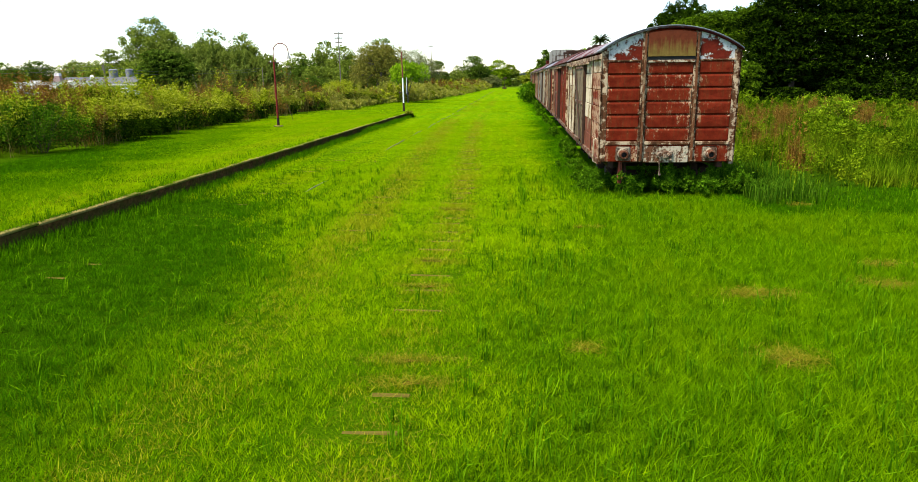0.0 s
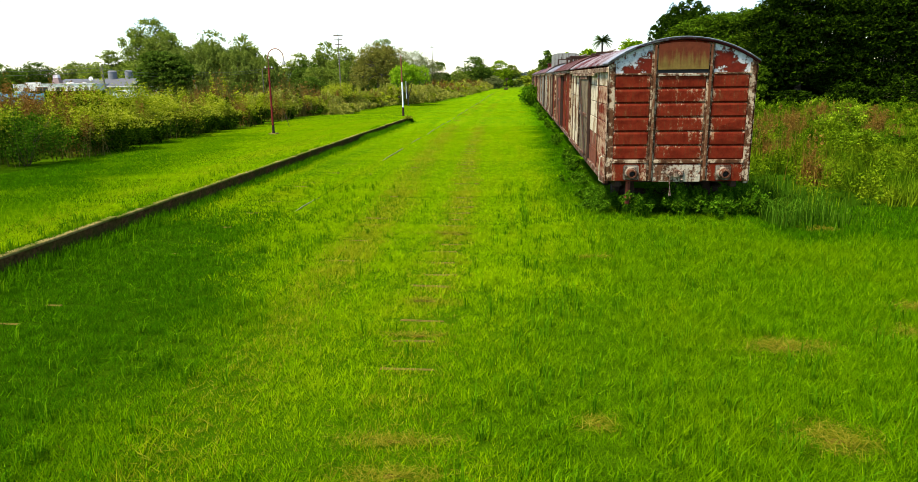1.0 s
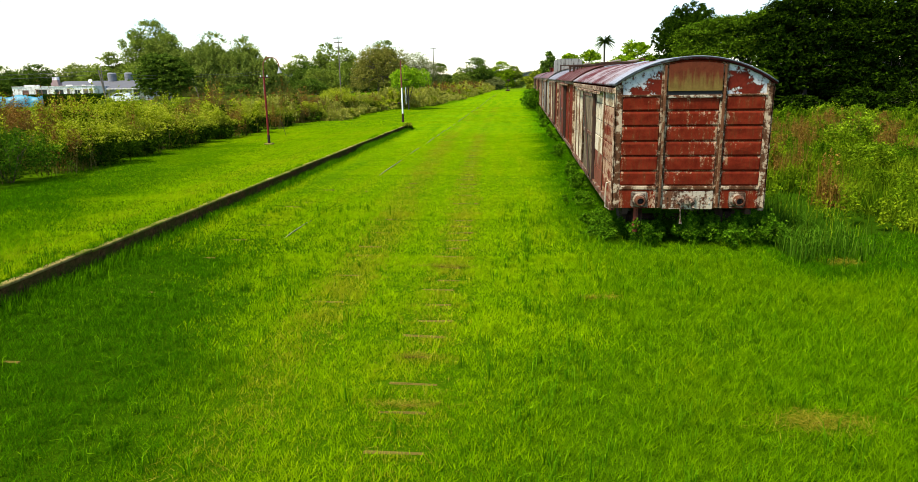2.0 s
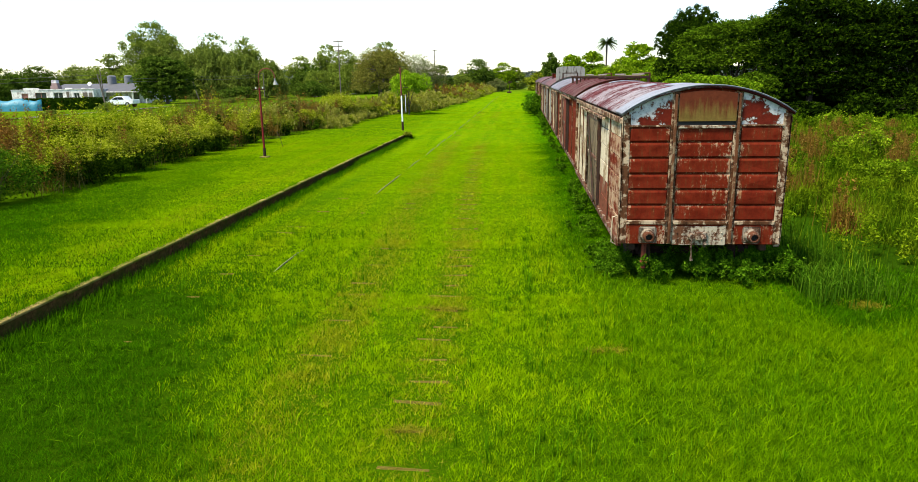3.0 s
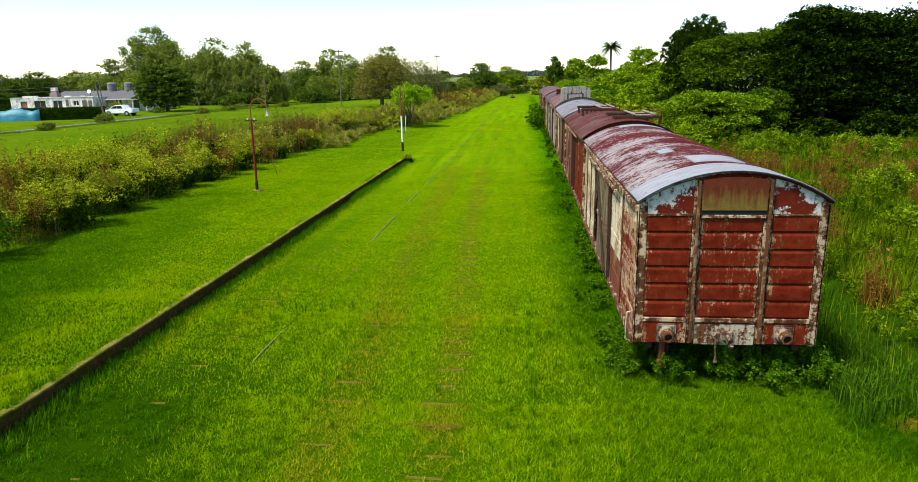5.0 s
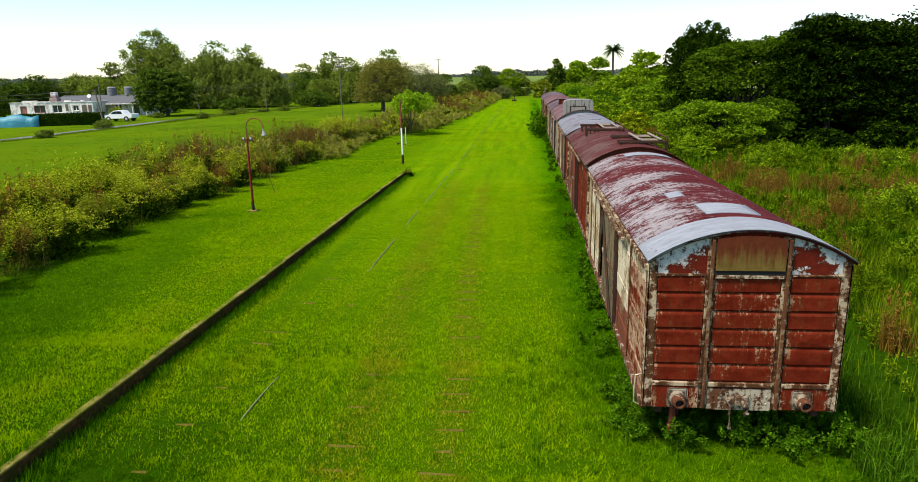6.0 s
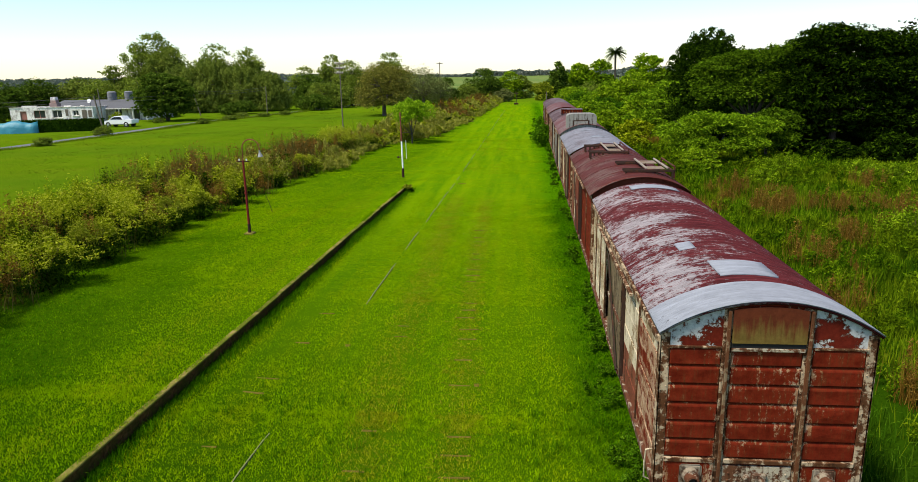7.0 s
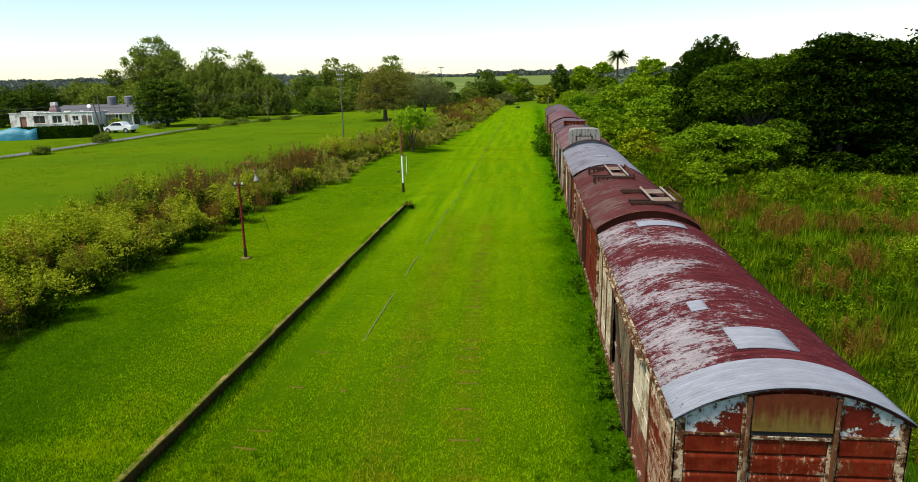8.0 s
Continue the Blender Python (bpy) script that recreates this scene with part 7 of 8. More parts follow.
for i in range(1500):
    y = 8 + 175 * rng.uniform(0, 1) ** 1.5
    i0, o0 = strip_left(y)
    x = i0 + (o0 - i0) * rng.uniform(0.02, 1)
    dist = math.hypot(x, y)
    lump = float(smooth_noise(x / 1.7, y / 1.7, 31))
    if y < 48 and lump < 0.34:
        continue
    if y < 46 and x > i0 - 2.4 and rng.uniform() < 0.75:
        continue
    h = (1.3 + 0.6 * rng.uniform()) * (0.2 + 1.45 * lump)
    h *= 0.7 if x > i0 - 0.8 else 1.0
    r = rng.uniform(0.55, 1.0)
    kind_n = float(mottled(x, y, 7, 41)) + rng.normal(0, 0.08)
    kd_ = 0 if kind_n > 0.47 else (1 if kind_n > 0.44 else (2 if kind_n > 0.38 else 3))
    if 39 < y < 58 and -20.5 < x < -17.6:
        kd_ = 3 if rng.uniform() < 0.85 else kd_
        h *= 1.15
    if kd_ == 3 and y < 37:
        kd_ = 0
    if kd_ == 3 and x > i0 - 1.5:
        kd_ = 2
    if y > 40 and float(mottled(x, y, 3.0, 143)) < 0.40 and x < i0 - 1.0:
        kd_ = 3
    elif y > 36 and rng.uniform() < min(0.8, (y - 36) / 22) and kd_ != 3:
        kd_ = 4
    n = int(np.clip(25000 / dist, 110, 900))
    size = np.clip(dist * 0.0014, 0.038, 0.16)
    z0 = float(turf_z(x, y))
    if kd_ == 4:
        p = shrub_points(x, y, h * 0.85, r * 1.15, int(n * 1.2))
        p[:, 2] += z0
        leafy[4].append(leaves_at(p, size * 0.75, droop=-0.5, long_=2.2))
    elif kd_ == 3:
        stalks.append(stalk_tris(x, y, z0, h * 1.2, int(n * 0.2), r * 0.6, size * 0.14))
        p = shrub_points(x, y, h * 1.05, r * 0.9, int(n * 0.32))
        p[:, 2] += z0
        leafy[3].append(leaves_at(p, size * 0.8, long_=1.6))
    else:
        p = shrub_points(x, y, h, r, n)
        p[:, 2] += z0
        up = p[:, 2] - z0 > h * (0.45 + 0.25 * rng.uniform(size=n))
        leafy[kd_].append(leaves_at(p[up], size, long_=1.3, flat=0.5))
        if kd_ == 0:
            petals.append(blossom_heads(p[up][::5], size * 0.66))
        # Lower leaves of near clumps take the dark green put in for shade.
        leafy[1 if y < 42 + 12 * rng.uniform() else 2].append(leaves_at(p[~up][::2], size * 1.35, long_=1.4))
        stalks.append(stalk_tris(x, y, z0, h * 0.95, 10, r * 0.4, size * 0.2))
for k, (nm, m, lab) in enumerate((("yellowish_weeds", M_FLOWER, "waist-high yellowish green flowering weeds"), ("green_weeds", M_SHRUB, "waist-high green weeds and shade-darkened lower leaves"), ("olive_weeds", M_OLIVE, "waist-high olive green weeds"), ("brown_weeds", M_BROWN, "dry reddish brown seeding weeds"), ("pale_weeds", M_PALEWEED, "waist-high pale straw green seeding weeds"))):
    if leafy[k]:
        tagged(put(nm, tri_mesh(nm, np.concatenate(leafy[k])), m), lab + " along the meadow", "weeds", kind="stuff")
tagged(put("blossom", tri_mesh("blossom", np.concatenate(petals)), M_BLOSSOM), "pale cream yellow flower heads on the weeds", "flowers", kind="stuff")
tagged(put("weed_stalks", tri_mesh("weed_stalks", np.concatenate(stalks)), M_STEM), "thin dry olive brown stalks among the weeds", "stalks", kind="stuff")

# --- rough ground east of the wagons
leafy, stalks = {0: [], 1: [], 2: []}, []
for i in range(520):
    y = 15.5 + 65 * rng.uniform() ** 1.25
    x = 6.4 + (24 if y > 22 else 18) * rng.uniform()
    if y > 58 and x > 21:
        continue
    dist = math.hypot(x, y)
    kind_n = float(mottled(x, y, 6, 61)) + rng.normal(0, 0.07)
    h = rng.uniform(0.55, 1.0) * (0.7 + 0.6 * float(smooth_noise(x / 4, y / 4, 71)))
    r = rng.uniform(0.4, 0.8)
    n = int(np.clip(13000 / dist, 150, 520))
    size = np.clip(dist * 0.0013, 0.032, 0.09)
    z0 = float(ground_z(x, y))
    if kind_n < 0.31:
        stalks.append(stalk_tris(x, y, z0, h * 1.3, int(n * 0.7), r * 0.5, size * 0.22))
        p = shrub_points(x, y, h * 1.2, r * 0.6, n // 3)
        p[:, 2] += z0
        leafy[2].append(leaves_at(p, size * 0.8, long_=1.6))
    else:
        p = shrub_points(x, y, h, r, n)
        p[:, 2] += z0
        leafy[0 if kind_n > 0.53 else 1].append(leaves_at(p, size, long_=1.6, upward=0.6))
for cx, cy, cr in ((11.4, 45, 1.1), (11.7, 39.2, 1.3), (14.9, 38.6, 1.2), (17.4, 38.6, 1.2), (13.0, 39.4, 0.7), (10.5, 30.1, 1.1), (9.1, 24.5, 0.6), (12.6, 33.0, 0.9), (15.5, 30.5, 0.8), (8.2, 19.0, 0.5), (19.5, 46.0, 1.0)):
    for i in range(int(7 * cr)):
        x, y = cx + rng.normal(0, cr * 0.45), cy + rng.normal(0, cr * 0.7)
        z0 = float(ground_z(x, y))
        hh = rng.uniform(0.8, 1.35)
        stalks.append(stalk_tris(x, y, z0, hh, 60, 0.2, 0.008))
        p = shrub_points(x, y, hh, 0.25, 260)
        p[:, 2] += z0
        leafy[2].append(leaves_at(p, 0.026, long_=2.2))
for x, y, h, r in ((16.7, 52.1, 1.3, 1.3), (20.8, 49.7, 1.2, 1.2), (22.0, 48.0, 1.1, 1.0), (14.2, 47.5, 1.0, 0.9), (12.6, 26.2, 0.9, 0.8), (15.2, 33.2, 1.35, 1.15)):
    own_shrub(x, y, h, r, M_BRIGHT, "leafy bright green bush in the rough grass", 2600, 0.06)
for k, (nm, m, lab) in enumerate((("green_weeds", M_TALL, "knee-high yellowish green weeds"), ("green_weeds", M_TALL, "knee-high green leafy weeds"), ("brown_weeds", M_RUSSETWEED, "dry reddish brown seeding weeds"))):
    tagged(put(nm, tri_mesh(nm, np.concatenate(leafy[k])), m), lab + " in the rough ground", "weeds", kind="stuff")
tagged(put("weed_stalks", tri_mesh("weed_stalks", np.concatenate(stalks)), M_RUSSETWEED), "thin dry brown stalks in the rough ground", "stalks", kind="stuff")

M_FOOTWEED = leaf_mat("wagon_foot_weed_leaves", (0.026, 0.080, 0.002), (0.060, 0.150, 0.004), (0.130, 0.250, 0.010), 0.25)
# leafy weeds along the wagons' foot and under the first one
p = []
for i in range(64):
    y = 15.2 + 80 * rng.uniform() ** 1.7
    x = 2.2 - abs(rng.normal(0, 0.2))
    n = int(np.clip(9000 / (y + 2), 90, 520))
    q = shrub_points(x, y, rng.uniform(0.1, 0.5), rng.uniform(0.15, 0.35), n)
    p.append(leaves_at(q, np.clip(y * 0.0015, 0.025, 0.09), long_=1.3))
for i in range(46):
    x, y = rng.uniform(2.5, 5.4), rng.uniform(14.55, 15.9)
    q = shrub_points(x, y, rng.uniform(0.25, 0.6), rng.uniform(0.18, 0.34), 460)
    p.append(leaves_at(q, 0.028, long_=1.3))
for x, y, h, r, n in ((1.75, 71, 1.9, 1.3, 1600), (1.6, 74, 1.7, 1.3, 1300), (1.7, 90, 1.6, 1.2, 900)):
    p.append(leaves_at(shrub_points(x, y, h, r, n), 0.13))
tagged(put("wagon_foot_weeds", tri_mesh("wagon_foot_weeds", np.concatenate(p)), M_FOOTWEED), "leafy green weeds growing round the wagons' feet", "weeds", kind="stuff")


# --- grass
TRACKS = ((lambda y: sleeper_x(y) + 0.84), (lambda y: sleeper_x(y) - 0.84))
BARE = ((3.25, 7.6, 0.42, 0.2), (5.4, 9.0, 0.35, 0.17), (5.0, 8.05, 0.4, 0.2), (2.9, 5.6, 0.3, 0.25), (1.0, 5.75, 0.14, 0.14), (-0.75, 5.35, 0.45, 0.09), (-0.68, 4.85, 0.42, 0.09), (-0.85, 7.72, 0.36, 0.07), (-0.95, 9.0, 0.25, 0.08), (1.7, 11.5, 0.15, 0.1), (1.4, 11.5, 0.15, 0.08), (-1.1, 13.2, 0.5, 0.08), (6.1, 13.6, 0.3, 0.2))


def bareness(x, y):
    """0 full grass, 1 bare."""
    b = np.zeros_like(x)
    for cx, cy, rx, ry in BARE:
        b = np.maximum(b, np.exp(-(((x - cx) / rx) ** 2 + ((y - cy) / ry) ** 2) ** 1.5))
    for k, tx in enumerate(TRACKS):
        d = np.abs(x - tx(y))
        b = np.maximum(b, 0.28 * np.exp(-(d / 0.30) ** 2) * mottled(x, y, 1.3, 90))
        cell = np.floor(y / 0.71)
        jig = lattice(cell, cell * 0 + k, 77)
        slp = np.abs(y / 0.71 - cell - 0.3 - 0.4 * jig) < 0.07 + 0.05 * jig
        off = np.abs(x - tx(y) + 0.25 * (jig - 0.5)) < 0.18 + 0.3 * lattice(cell, cell * 0 + 3 + k, 78)
        b = np.maximum(b, np.where(slp & off & (jig > (0.3 if k == 0 else 0.6)), 0.78 if k == 0 else 0.6, 0))
    d = np.abs(x - rail_x(y) + 0.9)
    cell = np.floor(y / 0.74)
    jig = lattice(cell, cell * 0 + 5, 79)
    b = np.maximum(b, np.where((np.abs(y / 0.74 - cell - 0.5) < 0.10) & (d < 0.3 + 0.45 * jig) & (y < 34) & (jig > 0.45), 0.7, 0))
    return b


def clear(x, y):
    """False under wagons, in the platform wall and where no short grass grows."""
    e = platform_edge(y)
    wall = (x > e - 0.045) & (x < e + 0.02) & (y < PLAT_END)
    under = (x > 2.45) & (x < 4.9) & (y > 15.2) & (y < 95)
    strip = x < strip_left(y)[0] - 0.5
    rough_ = (x > 5.6) & (y > 16)
    on_rail = (np.abs(x - rail_x(y)) < 0.022) & (y > 15)
    return ~(wall | under | strip | rough_ | on_rail)


def blades(n, ylo, yhi, h, wd, xlo, xhi, fan=True):
    y = ylo + (yhi - ylo) * rng.uniform(size=n)
    x = rng.uniform(xlo, xhi, n)
    if ylo >= 14:  # one density runs out into the next
        y = y + rng.normal(0, 0.09 * ylo, n) * np.where((y - ylo < 0.25 * ylo) | (yhi - y < 0.09 * yhi), 1, 0)
    if fan:
        lim = 0.80 * (y + 1.2) + 0.8 + rng.exponential(1.6, n)
        ok = np.abs(x) < lim
        x, y = x[ok], y[ok]
    ok = clear(x, y)
    x, y = x[ok], y[ok]
    b = bareness(x, y)
    cl = 0.09 if yhi < 13 else (0.13 if yhi < 21 else 0.20)
    even = float(np.clip((ylo - 8) / 12, 0, 1))
    tuft = 0.4 * mottled(x, y, 0.9, 12) + 0.6 * smooth_noise(x / cl, y / cl, 18)
    tuft = tuft * (1 - 0.7 * even) + 0.36 * even
    ok = rng.uniform(size=len(x)) < (1 - 0.93 * b) * np.clip(0.1 + 1.9 * tuft, 0, 1)
    x, y, tuft, b = x[ok], y[ok], tuft[ok], b[ok]
    n = len(x)
    coarse = np.clip((x - 1.0) / 4, 0, 1) * np.clip((16 - y) / 4, 0, 1) + 0.8 * np.exp(-((x - 1.9) / 0.6) ** 2)
    hh = h * (0.15 + 1.75 * tuft) * rng.uniform(0.6 + 0.2 * even, 1.35 - 0.2 * even, n) * (1 + 0.55 * coarse) * (1 - 0.5 * b)
    z = turf_z(x, y) - 0.015
    a = rng.uniform(0, 2 * np.pi, n)
    w = wd * rng.uniform(0.6, 1.3, n)
    la, ln_ = rng.uniform(0, 2 * np.pi, n), hh * rng.uniform(0.1, 1.25, n)
    base = np.stack([x, y, z], 1)
    side = np.stack([np.cos(a) * w, np.sin(a) * w, np.zeros(n)], 1)
    tip = base + np.stack([np.cos(la) * ln_, np.sin(la) * ln_, hh], 1)
    return np.stack([base - side, base + side, tip], 1), x, y


zones = [(110000, -6.0, 3.4, 0.066, 0.0085, -10, 10, False), (400000, 3.0, 9.0, 0.066, 0.0054, -9.5, 9.5), (250000, 9.0, 14.0, 0.070, 0.0080, -13, 12), (225000, 14.0, 20.0, 0.066, 0.0110, -17, 14), (310000, 20.0, 42.0, 0.048, 0.0190, -17, 2.6), (80000, 42.0, 85.0, 0.042, 0.036, -17, 2.6), (14000, 85, 165, 0.045, 0.075, -8, 2.6), (50000, 0.5, 16, 0.09, 0.008, -19, -9)]
def field_blades(n):
    """Longer tussocks over the meadow beyond the weedy strip."""
    y = 22 + 120 * rng.uniform(size=n) ** 1.2
    x = rng.uniform(-62, -17, n)
    ok = (x < strip_left(y)[1] + 1.5) & (x > -0.62 * y - 18)
    x, y = x[ok], y[ok]
    ok = rng.uniform(size=len(x)) < 0.25 + 1.1 * mottled(x, y, 2.6, 25)
    x, y = x[ok], y[ok]
    n = len(x)
    hh = 0.032 * rng.uniform(0.7, 1.2, n) * (0.5 + 1.1 * mottled(x, y, 4, 27))
    a, la = rng.uniform(0, 2 * np.pi, n), rng.uniform(0, 2 * np.pi, n)
    w = np.clip(0.0010 * np.hypot(x, y), 0.03, 0.12)
    base = np.stack([x, y, ground_z(x, y) - 0.01], 1)
    side = np.stack([np.cos(a) * w, np.sin(a) * w, a * 0], 1)
    return np.stack([base - side, base + side, base + np.stack([np.cos(la) * hh * 0.7, np.sin(la) * hh * 0.7, hh], 1)], 1)


tagged(put("field_grass", tri_mesh("field_grass", field_blades(90000)), M_FIELD), "grazed green meadow grass beyond the weedy strip", "grass", kind="stuff")
def track_wear(x, y):
    """How far the old tracks and the path along the platform's edge have dried the grass."""
    w = 0.4 * np.exp(-((platform_edge(y) - x - 1.25) / 0.45) ** 2) * (y < PLAT_END) * mottled(x, y, 1.7, 96)
    for k, tx in enumerate(TRACKS):
        d = x - tx(y)
        cell = np.floor(y / 0.71)
        rung = (np.abs(y / 0.71 - cell - 0.5) < 0.16) & (np.abs(d) < 0.22 + 0.3 * lattice(cell, cell * 0 + k, 81))
        w = np.maximum(w, (0.95 * np.exp(-(d / (0.30 if k == 0 else 0.46)) ** 2) + (1.2 if k == 0 else 0.5) * rung) * (0.25 + 1.15 * mottled(x, y, 2.3, 94)) * np.clip((y - 3) / 9, 0.4, 1))
    return w


lush, fresh, mown, dried = [], [], [], []
for z_ in zones:
    t, x, y = blades(*z_)
    # Darker blades carry dimness in colour: lower left, foreground, shade by the wagons.
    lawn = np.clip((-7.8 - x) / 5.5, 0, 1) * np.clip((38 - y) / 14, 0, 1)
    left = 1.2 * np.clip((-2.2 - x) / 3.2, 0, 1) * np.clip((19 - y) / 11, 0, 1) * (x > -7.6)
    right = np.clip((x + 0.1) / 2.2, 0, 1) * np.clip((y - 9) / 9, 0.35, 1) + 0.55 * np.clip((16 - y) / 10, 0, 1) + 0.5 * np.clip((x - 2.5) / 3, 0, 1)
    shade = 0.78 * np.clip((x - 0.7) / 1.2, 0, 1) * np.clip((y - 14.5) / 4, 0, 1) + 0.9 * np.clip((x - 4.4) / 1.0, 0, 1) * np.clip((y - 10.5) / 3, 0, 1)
    patch = 0.6 * mottled(x, y, 1.1, 57) + 0.4 * rng.uniform(size=len(x))
    vary = 0.35 * (mottled(x, y, 2.5, 55) - 0.5)
    dry = track_wear(x, y) > rng.uniform(0.05, 0.95, len(x))
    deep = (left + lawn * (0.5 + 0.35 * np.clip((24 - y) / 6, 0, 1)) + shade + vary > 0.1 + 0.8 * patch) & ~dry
    mid_ = (right + 0.5 * left + 1.3 * lawn + vary > 0.1 + 0.8 * patch) & ~dry & ~deep
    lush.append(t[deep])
    fresh.append(t[mid_])
    mown.append(t[~deep & ~mid_ & ~dry])
    dried.append(t[dry])
tagged(put("fresh_grass", tri_mesh("fresh_grass", np.concatenate(fresh)), M_GRASS_MID), "fresh green grass between the wagons and the old tracks", "grass", kind="stuff")
tagged(put("mown_grass", tri_mesh("mown_grass", np.concatenate(mown)), M_GRASS), "short yellowish green mown grass over the old tracks", "grass", kind="stuff")
tagged(put("lush_grass", tri_mesh("lush_grass", np.concatenate(lush)), M_GRASS_LUSH_SHADED), "lush grass with coarse tufts, coloured darker where shade lies", "grass", kind="stuff")

tagged(put("dried_grass", tri_mesh("dried_grass", np.concatenate(dried)), M_DRYGRASS), "yellowed grass along the old tracks and the platform path", "grass", kind="stuff")

# dry cuttings and thatch on the bare spots
sx_, sy_ = [], []
for cx, cy, rx, ry in BARE:
    k = int(800 * min(1, rx * ry * 12))
    sx_.append(cx + rng.normal(0, rx * 0.62, k))
    sy_.append(cy + rng.normal(0, ry * 0.62, k))
k = 6000
ty_ = 3 + 40 * rng.uniform(size=k) ** 1.6
sx_.append(np.where(rng.uniform(size=k) < 0.5, TRACKS[0](ty_), TRACKS[1](ty_)) + rng.normal(0, 0.36, k))
sy_.append(ty_)
sx_, sy_ = np.concatenate(sx_), np.concatenate(sy_)
n = len(sx_)
a = rng.uniform(0, 2 * np.pi, n)
ln_ = rng.uniform(0.03, 0.11, n) * (1 + sy_ * 0.02)
c = np.stack([sx_, sy_, ground_z(sx_, sy_) + rng.uniform(0.0, 0.05, n)], 1)
d = np.stack([np.cos(a) * ln_, np.sin(a) * ln_, rng.normal(0, 0.02, n)], 1)
s = np.stack([-np.sin(a), np.cos(a), a * 0], 1) * (0.0025 + 0.0003 * sy_)[:, None]
tagged(put("dry_thatch", tri_mesh("dry_thatch", np.stack([c - d, c + s, c + d], 1)), M_STRAW), "dry straw-coloured grass cuttings lying on bare spots", "dry grass", kind="stuff")
for cx, cy, rx, ry in BARE:
    bm = bmesh.new()
    v0 = bm.verts.new((cx, cy, float(ground_z(cx, cy)) + 0.025))
    ring = [bm.verts.new((cx + rx * 0.26 * (0.4 + 1.0 * rng.uniform()) * math.cos(t), cy + ry * 0.26 * (0.5 + 0.9 * rng.uniform()) * math.sin(t), float(ground_z(cx + rx * math.cos(t), cy + ry * math.sin(t))) - 0.006)) for t in np.linspace(0, 2 * math.pi, 15)[:-1]]
    for i in range(14):
        bm.faces.new((v0, ring[i], ring[(i + 1) % 14]))
    tagged(part("soil_patch", bm, M_SOIL), "bare patch of brown soil and thatch in the grass", "soil patch", "bare patches", "structure")

# tall wild grass east of the wagons and arching tufts at the first wagon's corner
def arching(n, x, y, h, wd):
    z = turf_z(x, y) - 0.02
    hh = h * rng.uniform(0.5, 1.2, n) * (0.6 + 0.8 * mottled(x, y, 2.2, 14))
    a = rng.uniform(0, 2 * np.pi, n)
    out = np.abs(rng.normal(0.35, 0.25, n)) * hh
    d = np.stack([np.cos(a), np.sin(a), a * 0], 1)
    s = np.stack([-np.sin(a), np.cos(a), a * 0], 1) * (wd * rng.uniform(0.6, 1.3, n))[:, None]
    b = np.stack([x, y, z], 1)
    mid = b + d * out[:, None] * 0.4 + np.stack([a * 0, a * 0, hh * 0.75], 1)
    tip = b + d * out[:, None] * 1.3 + np.stack([a * 0, a * 0, hh * 0.9], 1)
    V = np.stack([b - s, b + s, mid + s * 0.7, mid - s * 0.7], 1)
    return V, np.stack([mid - s * 0.7, mid + s * 0.7, tip], 1)


# coarse tufts standing out of the mown grass
k = 1900
ty_ = 3.2 + 16 * rng.uniform(size=k) ** 1.2
tx_ = np.where(rng.uniform(size=k) < 0.62, rng.uniform(0.3, 9.5, k), rng.uniform(-8, 0.5, k))
ok = clear(tx_, ty_) & (bareness(tx_, ty_) < 0.2) & (np.abs(tx_) < 0.8 * (ty_ + 1.5)) & ((tx_ > -0.2) | (tx_ < -2.8) | (rng.uniform(size=k) < 0.15))
tx_, ty_ = tx_[ok], ty_[ok]
per = 11
x = np.repeat(tx_, per) + rng.normal(0, 0.035, len(tx_) * per)
y = np.repeat(ty_, per) + rng.normal(0, 0.035, len(tx_) * per)
V, T = arching(len(x), x, y, 0.22, 0.006)
tagged(put("grass_tufts", quad_mesh("grass_tufts", V), M_TUFT), "coarse bright grass tufts in the mown meadow", "grass", kind="stuff")
tagged(put("grass_tufts", tri_mesh("grass_tufts", T), M_TUFT), "coarse bright grass tufts in the mown meadow", "grass", kind="stuff")
n = 180000
y = 14.8 + 60 * rng.uniform(size=n) ** 1.5
x = 5.4 + 24 * rng.uniform(size=n) ** 1.0
ok = (x < 0.85 * y + 2) & ~((x > 22) & (y > 64)) & (y > 15.2 + 0.8 * np.sin(x * 0.9)) & ((x > 8.6) | (y > 21) | (rng.uniform(size=n) < 0.06))
x, y = x[ok], y[ok]
V, T = arching(len(x), x, y, 0.56, np.clip(0.0006 * np.hypot(x, y), 0.008, 0.03))
T = np.stack([V[:, 0], V[:, 1], 0.35 * T[:, 0] + 0.65 * T[:, 2]], 1)
tagged(put("tall_grass", tri_mesh("tall_grass", T), M_TALL), "knee-high wild grass in the rough ground", "grass", kind="stuff")
n = 3200
y = 13.9 + 11 * rng.uniform(size=n) ** 1.5 + rng.normal(0, 0.4, n)
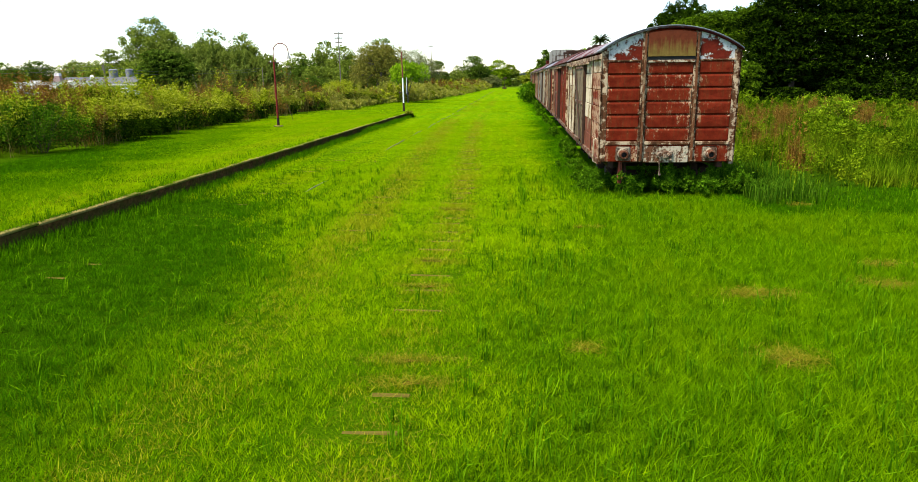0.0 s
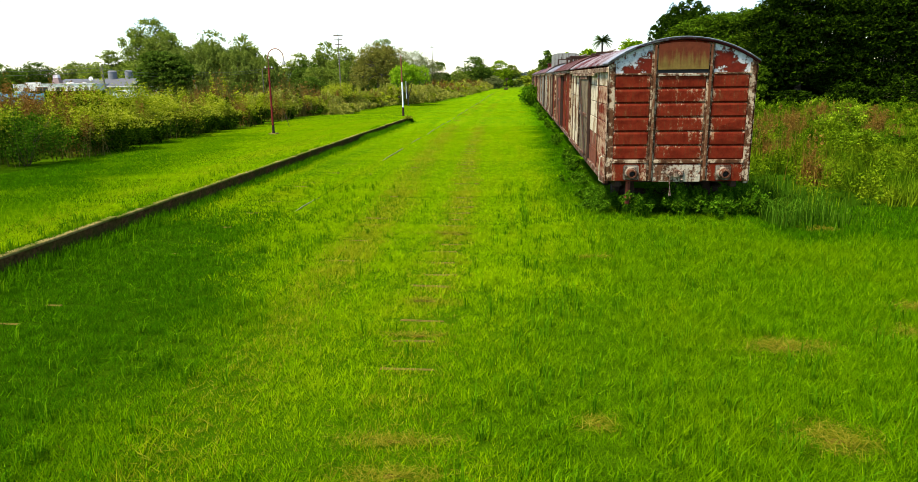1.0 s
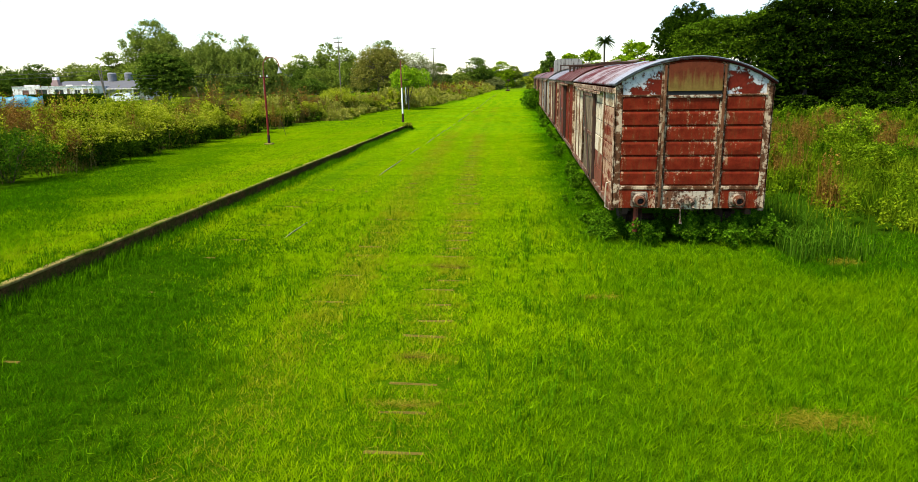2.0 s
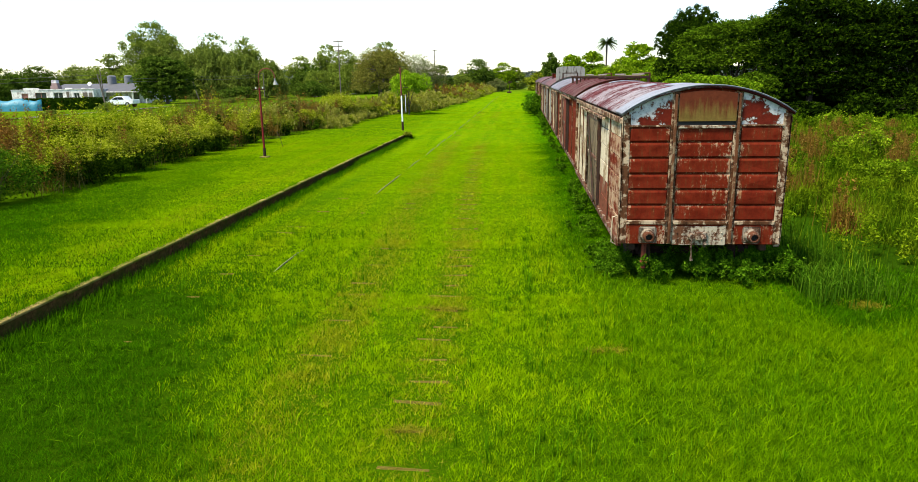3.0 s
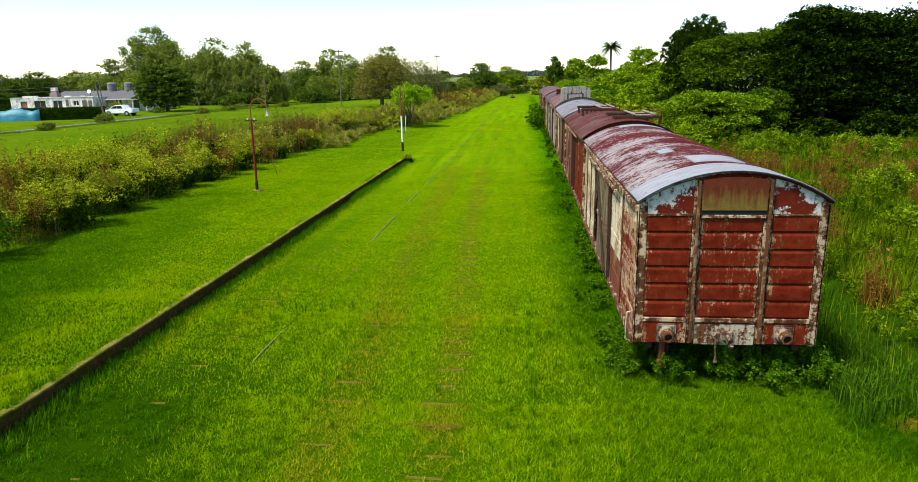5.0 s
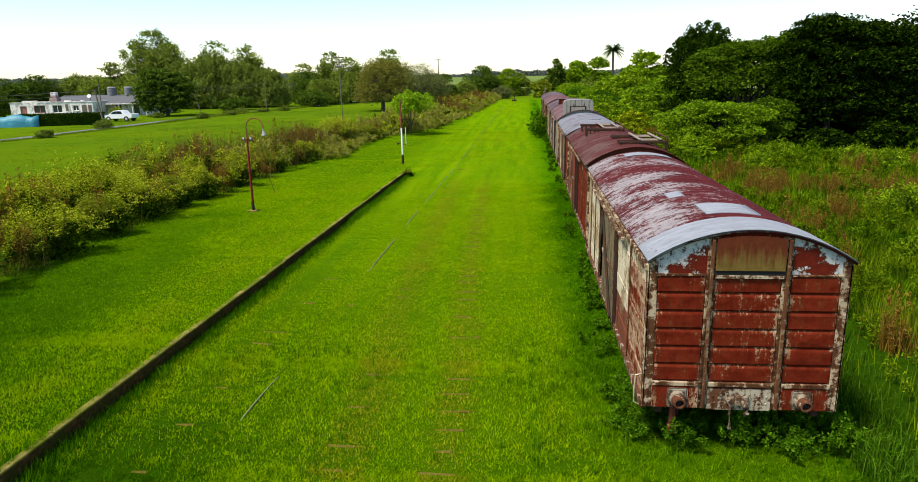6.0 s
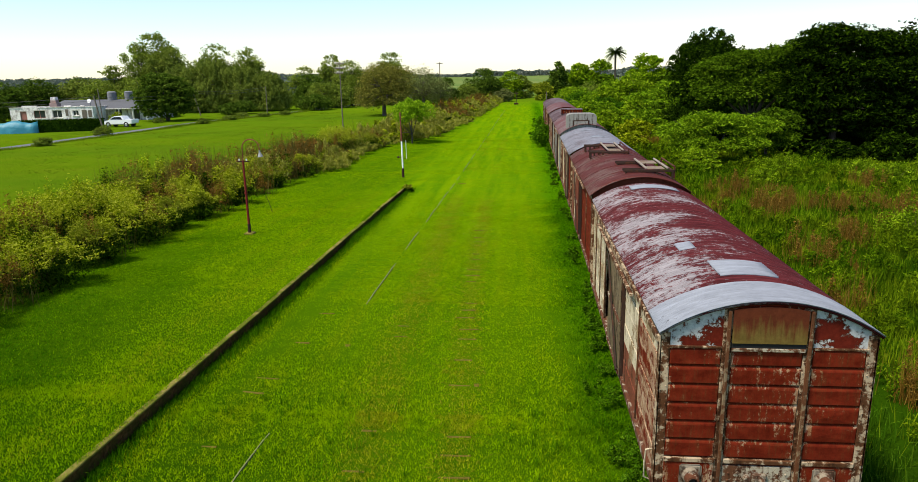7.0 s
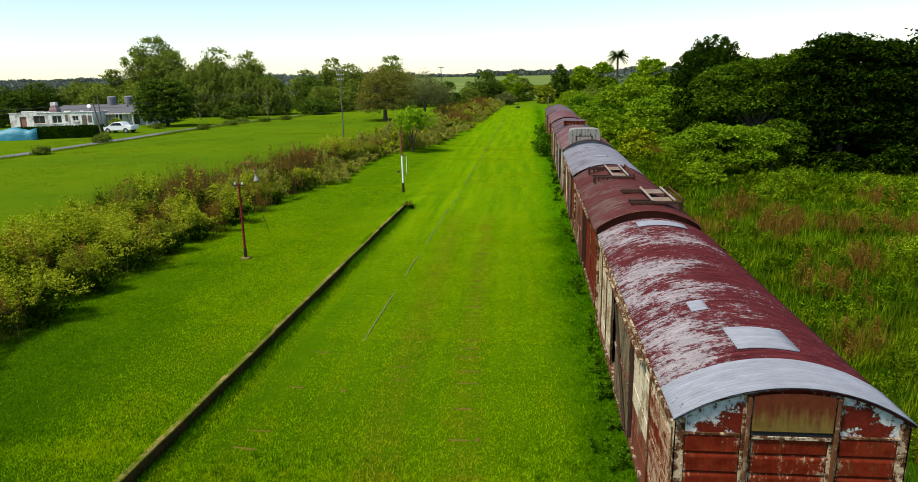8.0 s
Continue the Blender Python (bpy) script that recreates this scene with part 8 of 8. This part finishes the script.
x = 5.25 + np.abs(rng.normal(0, 0.75, n)) + 0.06 * (y - 14)
V, T = arching(n, x, y, 0.42, 0.009)
tagged(put("arching_grass", quad_mesh("arching_grass", V), M_WEED), "tuft of long arching grass beside the wagon", "grass", kind="stuff")
tagged(put("arching_grass", tri_mesh("arching_grass", T), M_WEED), "tuft of long arching grass beside the wagon", "grass", kind="stuff")
# longer grass along the near verge of the road
n = 9000
y = 70 + 80 * rng.uniform(size=n)
x = np.interp(y, [60, 78, 95, 115, 138, 175], [-57.0, -55.2, -54.4, -53.0, -48.5, -42]) + 1.25 + np.abs(rng.normal(0, 0.5, n))
V, T = arching(n, x, y, np.where(y > 100, 0.42, 0.25), 0.035)
tagged(put("verge_grass", tri_mesh("verge_grass", np.stack([V[:, 0], V[:, 1], T[:, 2]], 1)), M_FIELD), "longer grass along the road's verge", "grass", kind="stuff")
# weeds at the foot of the platform wall
n = 17000
y = 6 + 40 * rng.uniform(size=n)
x = platform_edge(y) + 0.02 + np.abs(rng.normal(0.0, 0.17, n))
V, T = arching(n, x, y, 0.24, 0.008)
tagged(put("wall_foot_grass", tri_mesh("wall_foot_grass", np.stack([V[:, 0], V[:, 1], 0.4 * T[:, 0] + 0.6 * T[:, 2]], 1)), M_GRASS_LUSH_SHADED), "longer grass along the foot of the platform wall", "grass", kind="stuff")
# grass hanging over the coping
n = 9000
y = 5 + 39 * rng.uniform(size=n)
keep = smooth_noise(y / 0.55, y * 0, 301) * smooth_noise(y / 2.3, y * 0, 305) > 0.22
y = y[keep]
x = platform_edge(y) - 0.15 + rng.normal(0, 0.05, len(y))
V, T = arching(len(x), x, y, 0.15, 0.008)
tagged(put("coping_grass", tri_mesh("coping_grass", np.stack([V[:, 0], V[:, 1], 0.3 * T[:, 0] + 0.7 * T[:, 2]], 1)), M_GRASS_MID), "grass hanging over the platform's coping", "grass", kind="stuff")
own_shrub(-6.82, 44.7, 0.42, 0.3, M_OLIVE, "small leafy shrub at the platform's end", 700, 0.06)
